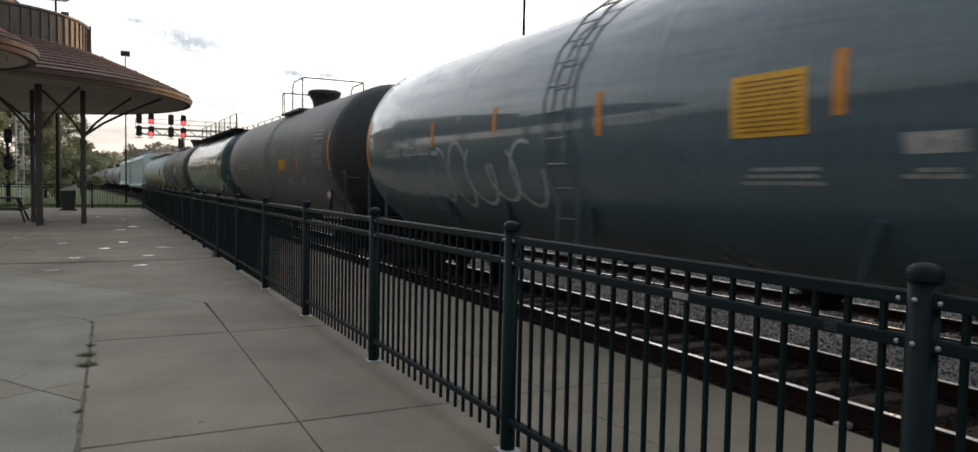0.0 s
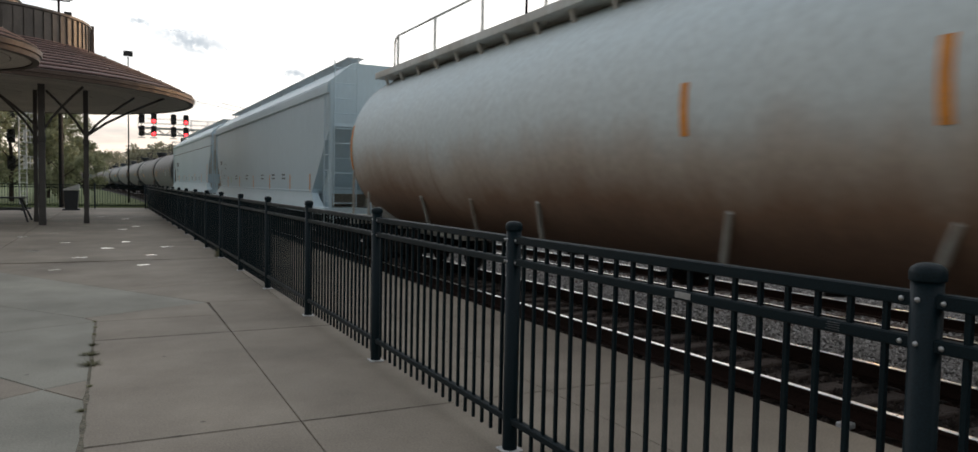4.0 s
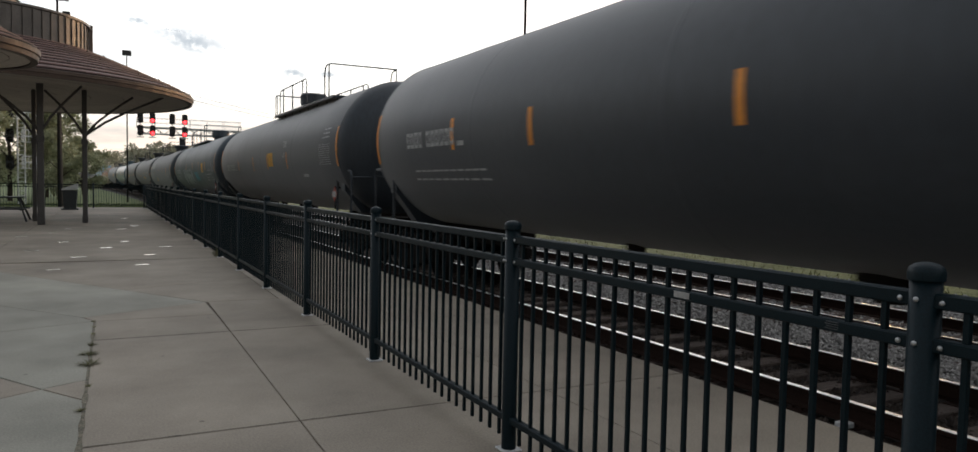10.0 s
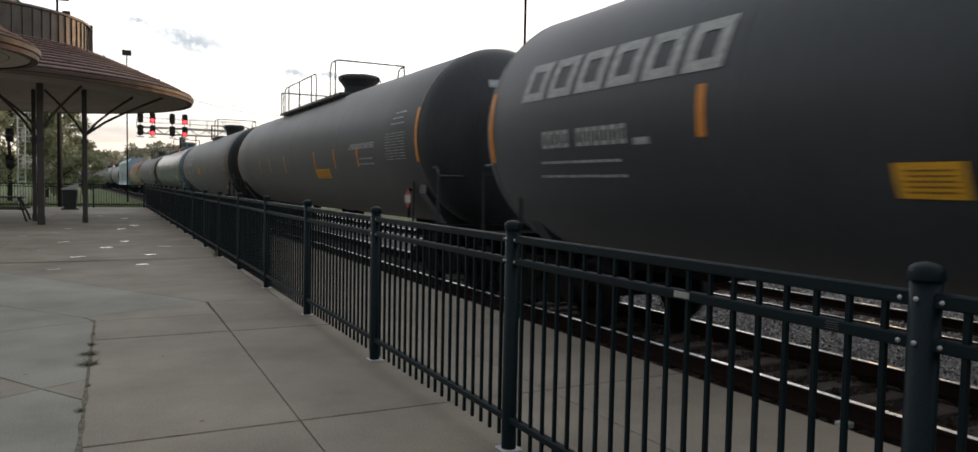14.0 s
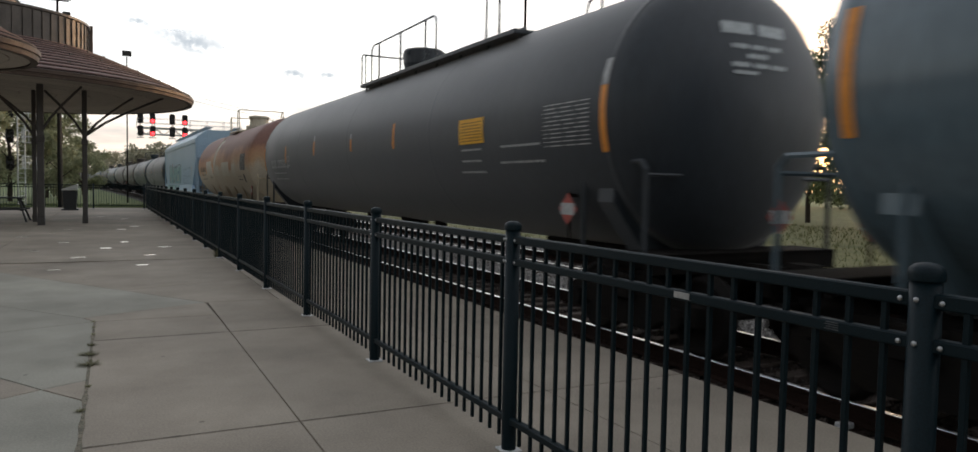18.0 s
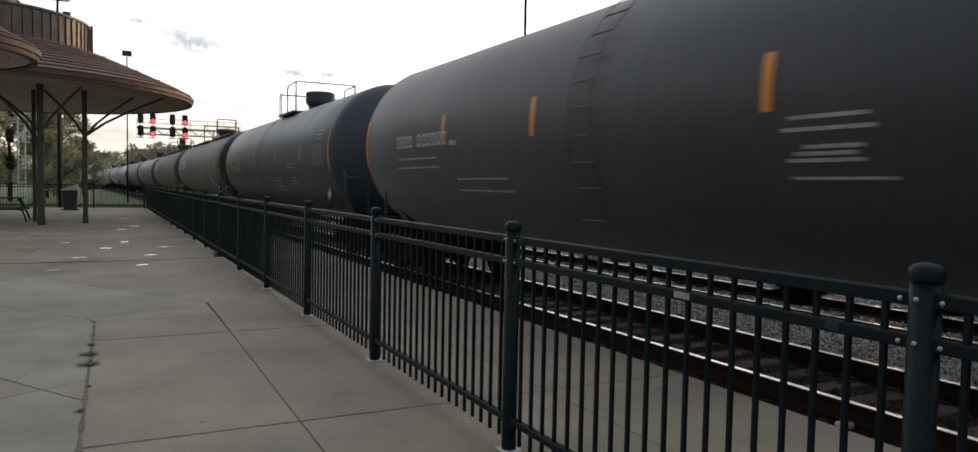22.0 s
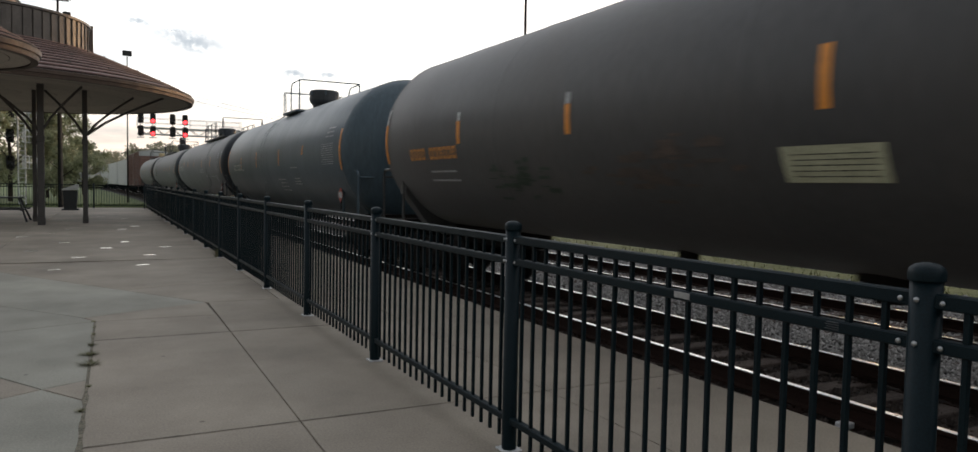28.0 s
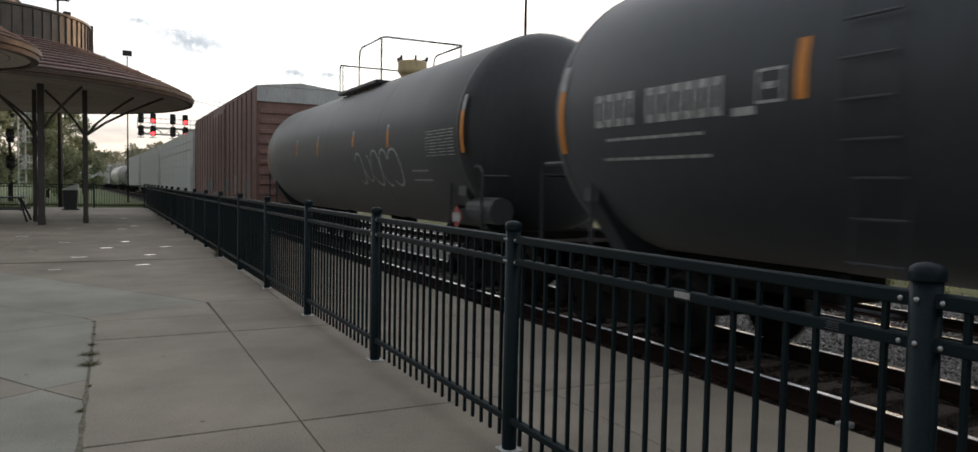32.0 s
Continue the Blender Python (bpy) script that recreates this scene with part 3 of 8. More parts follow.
def railing_fence(name, label, start, heading, panels, near, detail=True):
    """Ornamental steel fence of level rails and square pickets; heading in degrees to the left of +y."""
    f = thing(name, label, "fence", at=pose(*start, 0, 0, heading))
    pitch, count = 2.438, 19
    for i in range(panels + 1):
        post = part("post", shared("post", post_mesh, FENCE_PAINT, True), None, f, at=pose(0, i * pitch, 0))
        part("post_cap", shared("post_cap", cap_mesh, FENCE_PAINT, True), None, post, at=pose(0, 0, POST_H - 0.012))
        part("base_plate", shared("base_plate", foot_mesh, GALV), None, post, at=pose(0, 0, 0))
        if detail and i < 4:
            for z in (RAIL_TOP - 0.025, RAIL_MID - 0.022):
                for y in (-0.062, 0.062):
                    part("bolt", shared("bolt", bolt_mesh, ZINC, True), None, f, at=pose(-0.0225, i * pitch + y, z, 0, -90, 0))
                part("bolt", shared("bolt", bolt_mesh, ZINC, True), None, post, at=pose(-0.0435, 0.0, z + 0.004, 0, -90, 0))
    for i in range(panels):
        y0 = i * pitch
        for z, h in ((RAIL_TOP, 0.045), (RAIL_MID, 0.04), (RAIL_LOW + 0.04, 0.04)):
            def bar(bm, h=h):
                box(bm, -0.021, 0.021, 0.034, pitch - 0.034, -h, 0, bevel=0.005)
            part("rail", shared(("rail", h), bar, FENCE_PAINT), None, f, at=pose(0, y0, z))
        if i < near:
            me = shared("picket", picket_mesh, FENCE_PAINT)
            for k in range(count):
                part("picket", me, None, f, at=pose(0, y0 + (k + 1) * pitch / (count + 1), 0))
        else:
            def row(bm):
                for k in range(count):
                    y = (k + 1) * pitch / (count + 1)
                    box(bm, -0.0095, 0.0095, y - 0.0095, y + 0.0095, 0.06, RAIL_TOP - 0.01)
            tagged(part("picket_row", shared("picket_row", row, FENCE_PAINT), None, f, at=pose(0, y0, 0)), kind="stuff")
    return f


FENCE_X0, FENCE_TURN = 2.104, 0.52


def build_fences():
    y0 = 1.326 - 2.438
    fence = railing_fence("fence", "dark blue-green steel picket fence along the platform", (FENCE_X0 - 0.009 * y0, y0, 0), FENCE_TURN, 19, 15)
    # maker's plate and a printed plate on the middle rail
    bm = bmesh.new()
    box(bm, -0.0235, -0.0215, -0.045, 0.045, -0.03, -0.004)
    part("maker_plate", bm, ZINC, fence, "small bare metal plate", at=pose(0, 2.438 + 0.99, RAIL_MID))
    bm = bmesh.new()
    for k in range(4):
        box(bm, -0.0222, -0.0212, -0.02, 0.025 + 0.006 * (k % 2), -0.008 - k * 0.0075, -0.0055 - k * 0.0075)
    part("printed_label", bm, FAINT_PRINT, fence, "small lines of pale print", at=pose(0, 2.438 + 0.285, RAIL_MID))
    railing_fence("end_fence", "dark steel picket fence closing the platform end", (1.55, 44.6, 0), 90, 9, 9, False)


# ------------------------------------------------------------------ freight cars
SPEED = 17.1055
CARS = []
TZ, TR = 2.59, 1.60


def wheel_mesh(bm):
    for s in (-1, 1):
        m = Matrix.Translation((s * 0.73, 0, 0.42)) @ Euler((0, radians(90) * s, 0)).to_matrix().to_4x4()
        lathe(bm, [(0.09, -0.08), (0.10, -0.02), (0.34, -0.01), (0.36, -0.06), (0.45, -0.075), (0.45, -0.045), (0.42, -0.035), (0.415, 0.06), (0.36, 0.065), (0.34, 0.03), (0.12, 0.03), (0.10, 0.07), (0.001, 0.07)], 24, m)
    tube(bm, (-0.8, 0, 0.42), (0.8, 0, 0.42), 0.08, 10)


def side_frame_mesh(bm):
    out = [(-1.15, 0.36), (-1.15, 0.56), (-0.95, 0.62), (-0.55, 0.80), (0.55, 0.80), (0.95, 0.62), (1.15, 0.56), (1.15, 0.36), (0.7, 0.38), (0.42, 0.22), (-0.42, 0.22), (-0.7, 0.38)]
    prism(bm, out, -0.07, 0.07, "x")


def spring_mesh(bm):
    for y in (-0.16, 0.0, 0.16):
        tube(bm, (0, y, 0.27), (0, y, 0.52), 0.065, 8)


def bearing_mesh(bm):
    tube(bm, (-0.06, 0, 0), (0.1, 0, 0), 0.12, 10)


def bolster_mesh(bm):
    box(bm, -1.15, 1.15, -0.18, 0.18, 0.52, 0.80, bevel=0.02)


def coupler_mesh(bm):
    box(bm, -0.09, 0.09, -0.75, 0.12, -0.1, 0.1, bevel=0.02)
    box(bm, -0.17, 0.14, 0.08, 0.34, -0.16, 0.16, bevel=0.04)
    tube(bm, (0.28, 0.2, -0.02), (0.32, 0.1, -0.5), 0.03, 6)


def truck(car, y):
    t = part("truck", shared("truck", bolster_mesh, GRIME), None, car, at=pose(0, y, 0))
    for s in (-1, 1):
        part("side_frame", shared("side_frame", side_frame_mesh, GRIME), None, t, at=pose(s * 1.0, 0, 0))
        part("spring_nest", shared("spring_nest", spring_mesh, GRIME), None, t, at=pose(s * 1.0, 0, 0))
        for d in (-0.89, 0.89):
            part("bearing", shared("bearing", bearing_mesh, GRIME), None, t, at=pose(s * 1.06, d, 0.42, 0, 0, 0 if s > 0 else 180))
    for d in (-0.89, 0.89):
        part("wheelset", shared("wheelset", wheel_mesh, STEEL_DARK, True), None, t, at=pose(0, d, 0))


def couplers(car, half):
    for s in (-1, 1):
        part("coupler", shared("coupler", coupler_mesh, GRIME), None, car, at=pose(0, s * (half - 0.26), 0.86, 0, 0, 0 if s > 0 else 180))


def curved(bm, y0, y1, z0, z1, r, zc, lift=0.006, lean=0.0):
    """A thin painted patch on the camera's side of a round tank."""
    n = max(2, int(abs(z1 - z0) / 0.12) + 1)
    def at(y, z, q):
        z = max(-0.98 * r, min(0.98 * r, z - zc))
        return (-math.sqrt(max(0.0, (r + q) ** 2 - z * z)), y + lean * z, zc + z)
    a = [[bm.verts.new(at(y, z0 + (z1 - z0) * i / n, lift)) for i in range(n + 1)] for y in (y0, y1)]
    for i in range(n):
        bm.faces.new((a[0][i], a[1][i], a[1][i + 1], a[0][i + 1]))


class Skin:
    """Markings on one side of a car: round tanks take curved patches, flat cars flat ones."""

    def __init__(self, car, r=None, zc=None, x=None):
        self.car, self.r, self.zc, self.x = car, r, zc, x

    def patch(self, bm, y0, y1, z0, z1, lift=0.006, lean=0.0):
        if self.r:
            curved(bm, y0, y1, z0, z1, self.r, self.zc, lift, lean)
        else:
            q = [bm.verts.new((self.x - lift, y + lean * z, z)) for y, z in ((y0, z0), (y1, z0), (y1, z1), (y0, z1))]
            bm.faces.new(q)

    def one(self, name, material, y0, y1, z0, z1, label="", lift=0.006, lean=0.0):
        bm = bmesh.new()
        self.patch(bm, y0, y1, z0, z1, lift, lean)
        return part(name, bm, material, self.car, label)

    def bars(self, name, material, y0, y1, zs, h, label="", words=4, seed=1, lift=0.006):
        """Rows of short bars that stand for print."""
        rnd = random.Random(seed)
        bm = bmesh.new()
        for z in zs:
            y = y0
            while y < y1 - 0.02:
                w = min((y1 - y0) / words * rnd.uniform(0.6, 1.15), y1 - y)
                self.patch(bm, y, y + w * 0.82, z, z + h, lift)
                y += w
        return part(name, bm, material, self.car, label)

    def letters(self, name, material, y0, y1, z, h, count, label="", lean=0.0, lift=0.006, gap=0.22):
        """One row of plain hollow blocks of a lettering's size."""
        w = (y1 - y0) / count
        for i in range(count):
            a, b = y0 + i * w, y0 + i * w + w * (1 - gap)
            t, q = (b - a) * 0.27, h * 0.22
            bm = bmesh.new()
            for u0, u1, v0, v1 in ((a, b, z, z + q), (a, b, z + h - q, z + h), (a, a + t, z + q, z + h - q), (b - t, b, z + q, z + h - q)):
                self.patch(bm, u0, u1, v0, v1, lift, lean)
            bmesh.ops.remove_doubles(bm, verts=bm.verts, dist=0.0005)
            part(name, bm, material, self.car, label)


def ladder(car, pts, rung_w, material, name="ladder", axis="y", stile=0.014):
    """Two bent stiles, and rungs as parts of the ladder."""
    off = Vector((0, rung_w / 2, 0)) if axis == "y" else Vector((rung_w / 2, 0, 0))
    bm = bmesh.new()
    for s in (-1, 1):
        pipe(bm, [Vector(p) + off * s for p in pts], stile, 6)
    lad = part(name, bm, material, car)

    def rung(bm):
        tube(bm, -off, off, 0.011, 6)
    me = shared(("rung", rung_w, axis), rung, material)
    for a, b in zip(pts, pts[1:]):
        k = max(1, round((Vector(b) - Vector(a)).length / 0.36))
        for i in range(k):
            part("rung", me, None, lad, at=Matrix.Translation(Vector(a).lerp(Vector(b), (i + 0.5) / k)))
    return lad


def top_gear(car, trim, dy, top, w, rise, rear, rail_a, rail_b, tall_a, tall_b):
    """Deck beside the dome, a guard across its rear, a side rail, and a tall rail that bends across the car; lengths from the dome, rearwards positive."""
    front = tall_b - 0.45 if rail_a is not None else tall_b + 0.35
    for sx in (-1, 1):
        bm = bmesh.new()
        x0, x1 = sorted((sx * 0.55, sx * 1.0))
        box(bm, x0, x1, front, rear, -0.20, -0.13, bevel=0.008)
        part("top_platform", bm, trim, car, at=pose(0, dy, top))
        n = max(2, round((rear - front) / 1.1))
        for k in range(n + 1):
            def prop(bm):
                tube(bm, (0, 0, -0.34), (0, 0, -0.14), 0.022, 6)
            part("deck_bracket", shared("deck_bracket", prop, trim), None, car, at=pose(sx * 0.86, dy + front + 0.06 + (rear - front - 0.12) * k / n, top))
    bm = bmesh.new()
    box(bm, -0.55, 0.55, rear - 0.42, rear, -0.03, 0.02, bevel=0.008)
    part("top_platform", bm, trim, car, at=pose(0, dy, top))

    def guard(bm):
        pipe(bm, [(-0.95, 0, -0.2), (-0.95, 0, 0.53), (-0.92, 0, 0.57), (0.92, 0, 0.57), (0.95, 0, 0.53), (0.95, 0, -0.2)], 0.021, 6)
    part("rear_guard", shared("rear_guard", guard, trim), None, car, at=pose(0, dy + rear, top)).scale.z = rise

    def post(bm):
        tube(bm, (0, 0, -0.18), (0, 0, 0.65), 0.02, 6)
    for x in (-0.95, 0.95):
        if rail_a is None:
            bm = bmesh.new()
            pipe(bm, [(x, rear, 0.53), (x, rear - 0.12, 0.57), (x, rear - 0.24, 0.53), (x, rear - 0.27, -0.15)], 0.016, 6)
            part("handrail", bm, trim, car, at=pose(0, dy, top)).scale.z = rise
        else:
            bm = bmesh.new()
            pipe(bm, [(x, rear, 0.53), (x, rear - 0.12, 0.56), (x, rear - 0.26, 0.50), (x, rear - 0.28, -0.15)], 0.014, 6)
            part("grab_rail", bm, trim, car, at=pose(0, dy, top))
            bm = bmesh.new()
            pipe(bm, [(x, rail_a, -0.15), (x, rail_a, 0.52), (x, rail_a - 0.05, 0.60), (x, rail_a - 0.16, 0.65), (x, rail_b + 0.12, 0.65), (x, rail_b + 0.03, 0.60), (x, rail_b, 0.50), (x, rail_b, -0.15)], 0.019, 6)
            part("handrail", bm, trim, car, at=pose(0, dy, top))
            for k in range(3):
                part("rail_post", shared("gear_post", post, trim), None, car, at=pose(x, dy + rail_a + (rail_b - rail_a) * (0.14 + 0.36 * k), top))
    bm = bmesh.new()
    z = 0.74
    pipe(bm, [(-w, tall_a, -0.15), (-w, tall_a, z - 0.2), (-w, tall_a - 0.06, z - 0.06), (-w, tall_a - 0.2, z), (-w, tall_b + 0.1, z), (-w + 0.03, tall_b + 0.02, z), (-w + 0.1, tall_b, z),
              (w - 0.1, tall_b, z), (w - 0.03, tall_b + 0.02, z), (w, tall_b + 0.1, z), (w, tall_a - 0.2, z), (w, tall_a - 0.06, z - 0.06), (w, tall_a, z - 0.2), (w, tall_a, -0.15)], 0.021, 6)
    part("tall_rail", bm, trim, car, at=pose(0, dy, top)).scale.z = rise

    def tall_post(bm):
        tube(bm, (0, 0, -0.18), (0, 0, 0.74), 0.021, 6)
    for x in (-w, w):
        part("rail_post", shared("tall_post", tall_post, trim), None, car, at=pose(x, dy + tall_b + 0.12, top)).scale.z = rise


def low_walkway(car, trim, dy, hl, r, zc):
    """A low grated walk along the top of the tank, with grab loops at its ends."""
    top = zc + r
    for x0, x1 in ((-0.92, -0.5), (0.5, 0.92)):
        for y0, y1 in ((dy + 1.6, hl - 1.2), (-hl + 1.2, dy - 1.0)):
            bm = bmesh.new()
            box(bm, x0, x1, y0, y1, top - 0.16, top - 0.11)
            part("walkway", bm, trim, car)
    for x in (-0.92, 0.92):
        for y in (hl - 1.3, hl - 2.6, -hl + 1.3, dy - 1.9):
            def loop(bm):
                pipe(bm, [(0, -0.28, -0.3), (0, -0.28, 0.12), (0, -0.2, 0.2), (0, 0.2, 0.2), (0, 0.28, 0.12), (0, 0.28, -0.3)], 0.018, 6)
            part("grab_loop", shared("grab_loop", loop, trim), None, car, at=pose(x, y, top))


def tank_car(spec):
    """Tank car on two trucks; origin on the rail head at mid-length, +y towards the rear."""
    L, colour = spec["length"], spec["paint"]
    r, zc = (1.665, 2.51) if spec.get("low") else (TR, TZ)
    hl = L / 2 - spec.get("overhang", 1.45)
    trim = PAINT[spec.get("trim", colour)]
    car = thing("tank_car", spec["label"], "tank car", "cars of the freight train")
    hf = hl - spec.get("front", -0.28)
    key = ("shell", round(hl, 2), round(hf, 2), r)

    def shell(bm):
        prof = []
        for i in range(9):
            a = math.pi / 2 * i / 8
            prof.append((max(0.002, r * math.sin(a)), -hf + 0.12 - 0.66 * math.cos(a)))
        mid = 10
        for i in range(1, mid):
            prof.append((r, -hf + 0.12 + (hl + hf - 0.24) * i / mid))
        for i in range(9):
            a = math.pi / 2 * i / 8
            prof.append((max(0.002, r * math.cos(a)), hl - 0.12 + 0.66 * math.sin(a)))
        lathe(bm, prof, 56, Matrix.Translation((0, 0, zc)) @ Euler((radians(-90), 0, 0)).to_matrix().to_4x4())
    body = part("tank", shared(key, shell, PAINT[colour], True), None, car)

    def seam(bm):
        lathe(bm, [(r + 0.001, -0.03), (r + 0.004, -0.012), (r + 0.004, 0.012), (r + 0.001, 0.03)], 56, Matrix.Translation((0, 0, zc)) @ Euler((radians(-90), 0, 0)).to_matrix().to_4x4())
    for y in (-hf + 0.12, -hl * 0.5, 0.0, hl * 0.5, hl - 0.12):
        part("weld_seam", shared(("weld_seam", r), seam, PAINT[colour], True), None, body, at=pose(0, y, 0))
    ty = L / 2 - 2.55
    for s in (-1, 1):
        seat = s * (L / 2 - spec.get("truck_in", (1.55, 1.9))[s > 0])
        truck(car, seat)

        def saddle(bm, s=s):
            out = [(-1.37, 1.60)] + [(-1.36 + 0.0, zc - math.sqrt(max(0, (r - 0.01) ** 2 - 1.36 ** 2)))] + [(-x_, zc - math.sqrt((r - 0.01) ** 2 - x_ * x_)) for x_ in (0.9, 0.45, 0, -0.45, -0.9, -1.36)] + [(1.37, 1.60), (0.9, 1.0), (0.5, 0.82), (-0.5, 0.82), (-0.9, 1.0)]
            prism(bm, out, -0.14, 0.14, "y")
        part("saddle", shared(("saddle", r), saddle, trim), None, car, at=pose(0, seat, 0))

        def sill(bm):
            box(bm, -0.33, 0.33, -2.1, 1.6, 0.72, 1.02, bevel=0.02)
            box(bm, -1.42, 1.42, 1.0, 1.6, 1.02, 1.08, bevel=0.01)
            box(bm, -1.42, 1.42, 1.54, 1.6, 0.86, 1.08, bevel=0.01)
        part("end_sill", shared("end_sill", sill, trim if colour in ("rustcream", "dirtywhite", "white") else GRIME), None, car, at=pose(0, s * (L / 2 - 2.35), 0, 0, 0, 0 if s > 0 else 180))
        e = s * (L / 2 - 0.85)
        for x in (-1.38, 1.38):
            bm = bmesh.new()
            pipe(bm, [(x, e, 1.05), (x, e, 1.95), (x, e - s * 0.08, 2.04), (x, e - s * 1.02, 2.05), (x, e - s * 1.1, 1.96), (x, e - s * 1.1, 1.08)], 0.027, 6)
            part("end_handrail", bm, trim, car)
        bm = bmesh.new()
        pipe(bm, [(-1.38, e, 1.9), (1.38, e, 1.9)], 0.022, 6)
        part("cross_rail", bm, trim, car)
        for k in range(3 if spec.get("struts") else 0):
            bm = bmesh.new()
            y0 = s * (ty - 1.9 - k * 2.0)
            pipe(bm, [(-1.02, y0, 0.98), (-1.37, y0 - 0.42, 1.56)], 0.032, 6)
            part("sill_strut", bm, trim, car)
    if not spec.get("far"):
        def outlet(bm):
            lathe(bm, [(0.32, 0.14), (0.30, -0.02), (0.17, -0.06), (0.16, -0.20), (0.001, -0.20)], 14)
            box(bm, -0.30, 0.30, -0.09, 0.09, -0.12, -0.02, bevel=0.02)
            tube(bm, (-0.55, 0, -0.06), (0.0, 0, -0.06), 0.025, 6)

        def nozzle(bm):
            lathe(bm, [(0.12, 0.10), (0.12, -0.07), (0.001, -0.08)], 10)
        part("bottom_outlet", shared("bottom_outlet", outlet, GRIME), None, car, at=pose(-0.15, spec.get("top", (0, ))[0], zc - r))
        for y in (-2.4, 1.9):
            part("nozzle", shared("nozzle", nozzle, GRIME), None, car, at=pose(-0.35, y, zc - r + 0.03))
    couplers(car, L / 2)
    # dome, walkway and rails on the top
    top = zc + r
    dy, dome_r, *gear = spec.get("top", (0.0, 0.48, 1.5, None, None, 0.4, -0.8))
    k = dome_r / 0.66
    if spec.get("dome", "bonnet") == "bonnet":
        prof = [(0.42 * k, -0.1), (0.43 * k, 0.06), (0.46 * k, 0.24), (0.58 * k, 0.42), (0.62 * k, 0.47), (0.63 * k, 0.56), (0.56 * k, 0.62), (0.001, 0.65)]
    elif spec["dome"] == "drum":
        prof = [(0.46 * k, -0.1), (0.50 * k, 0.10), (0.58 * k, 0.17), (0.62 * k, 0.26), (0.62 * k, 0.58), (0.57 * k, 0.63), (0.2 * k, 0.66), (0.001, 0.665)]
    elif spec["dome"] == "stepped":
        prof = [(0.80 * k, -0.1), (0.80 * k, 0.12), (0.60 * k, 0.14), (0.56 * k, 0.50), (0.64 * k, 0.53), (0.64 * k, 0.62), (0.50 * k, 0.65), (0.001, 0.66)]
    else:
        prof = [(0.36, -0.08), (0.36, 0.20), (0.43, 0.22), (0.43, 0.28), (0.30, 0.33), (0.001, 0.34)]
    bm = bmesh.new()
    lathe(bm, [(q, z * spec.get("dome_h", 0.86)) for q, z in prof], 24)
    dome = part("dome", bm, PAINT[spec.get("dome_paint", colour)], car, at=pose(0, dy, top))

    def clamp(bm):
        box(bm, -0.03, 0.03, -0.025, 0.025, -0.06, 0.05, bevel=0.008)
    for a in range(6):
        t_ = radians(60 * a + 20)
        part("clamp", shared("clamp", clamp, trim), None, dome, at=pose(0.63 * k * math.cos(t_), 0.63 * k * math.sin(t_), 0.44, 0, 0, 60 * a + 20))
    if not spec.get("long_walk"):
        top_gear(car, trim, dy, top, spec.get("narrow", 0.95), spec.get("rise", 1.0), *gear)
    if spec.get("low_walk"):
        low_walkway(car, trim, dy, hl, r, zc)
    if spec.get("long_walk"):
        rear_y, front_y = hl - 0.1, -hf - 0.1

        def rail_part(a, b):
            bm = bmesh.new()
            pipe(bm, [(0, a, -0.1), (0, a, 0.5), (0, a - 0.06, 0.6), (0, a - 0.2, 0.64), (0, b + 0.2, 0.64), (0, b + 0.06, 0.6), (0, b, 0.5), (0, b, -0.1)], 0.02, 6)
            return bm

        def walk_post(bm):
            tube(bm, (0, 0, -0.2), (0, 0, 0.63), 0.026, 6)

        def walk_strut(bm):
            box(bm, -0.02, 0.02, -0.035, 0.035, -0.42, -0.12)
        for sx in (-1, 1):
            bm = bmesh.new()
            box(bm, -0.22, 0.22, front_y, rear_y, -0.16, -0.03, bevel=0.01)
            walkway = part("walkway", bm, trim if colour == "dirtywhite" else GRIME, car, at=pose(sx * 0.92, 0, top))
            n = round((rear_y - front_y) / 0.9)
            for k in range(n):
                part("strut", shared("walk_strut", walk_strut, trim), None, walkway, at=pose(sx * 0.16, front_y + 0.4 + (rear_y - front_y - 0.8) * k / (n - 1), 0, 0, sx * 18, 0))
            for a, b in ((rear_y - 0.7, dy + 0.0), (dy - 0.9, front_y + 0.15)):
                part("handrail", rail_part(a, b), trim, car, at=pose(sx * 0.95, 0, top))
                m = max(3, round((a - b) / 1.5))
                for k in range(m):
                    part("rail_post", shared("walk_post", walk_post, trim), None, car, at=pose(sx * 0.95, a - 0.2 - (a - b - 0.4) * k / (m - 1), top))
        for y in (rear_y - 0.2, front_y + 0.2):
            bm = bmesh.new()
            box(bm, -0.7, 0.7, y - 0.2, y + 0.2, -0.12, -0.06, bevel=0.01)
            part("end_step", bm, trim, car, at=pose(0, 0, top))
    # side ladder by the dome
    if "ladder" in spec:
        ly = hl - spec["ladder"]
        pts = [(-1.52, ly, 0.75)] + [(-(r + 0.07) * math.cos(a), ly, zc + (r + 0.07) * math.sin(a)) for a in (-0.55, -0.2, 0.15, 0.5, 0.85, 1.1)]
        ladder(car, pts, 0.42, trim, stile=0.016 if spec.get("stout") else 0.006)
    # markings
    if spec.get("reservoir"):
        bm = bmesh.new()
        tube(bm, (-1.15, -ty - 1.9, 1.38), (-1.15, -ty - 1.05, 1.38), 0.2, 16)
        part("air_reservoir", bm, trim, car)
    sk = Skin(car, r, zc)
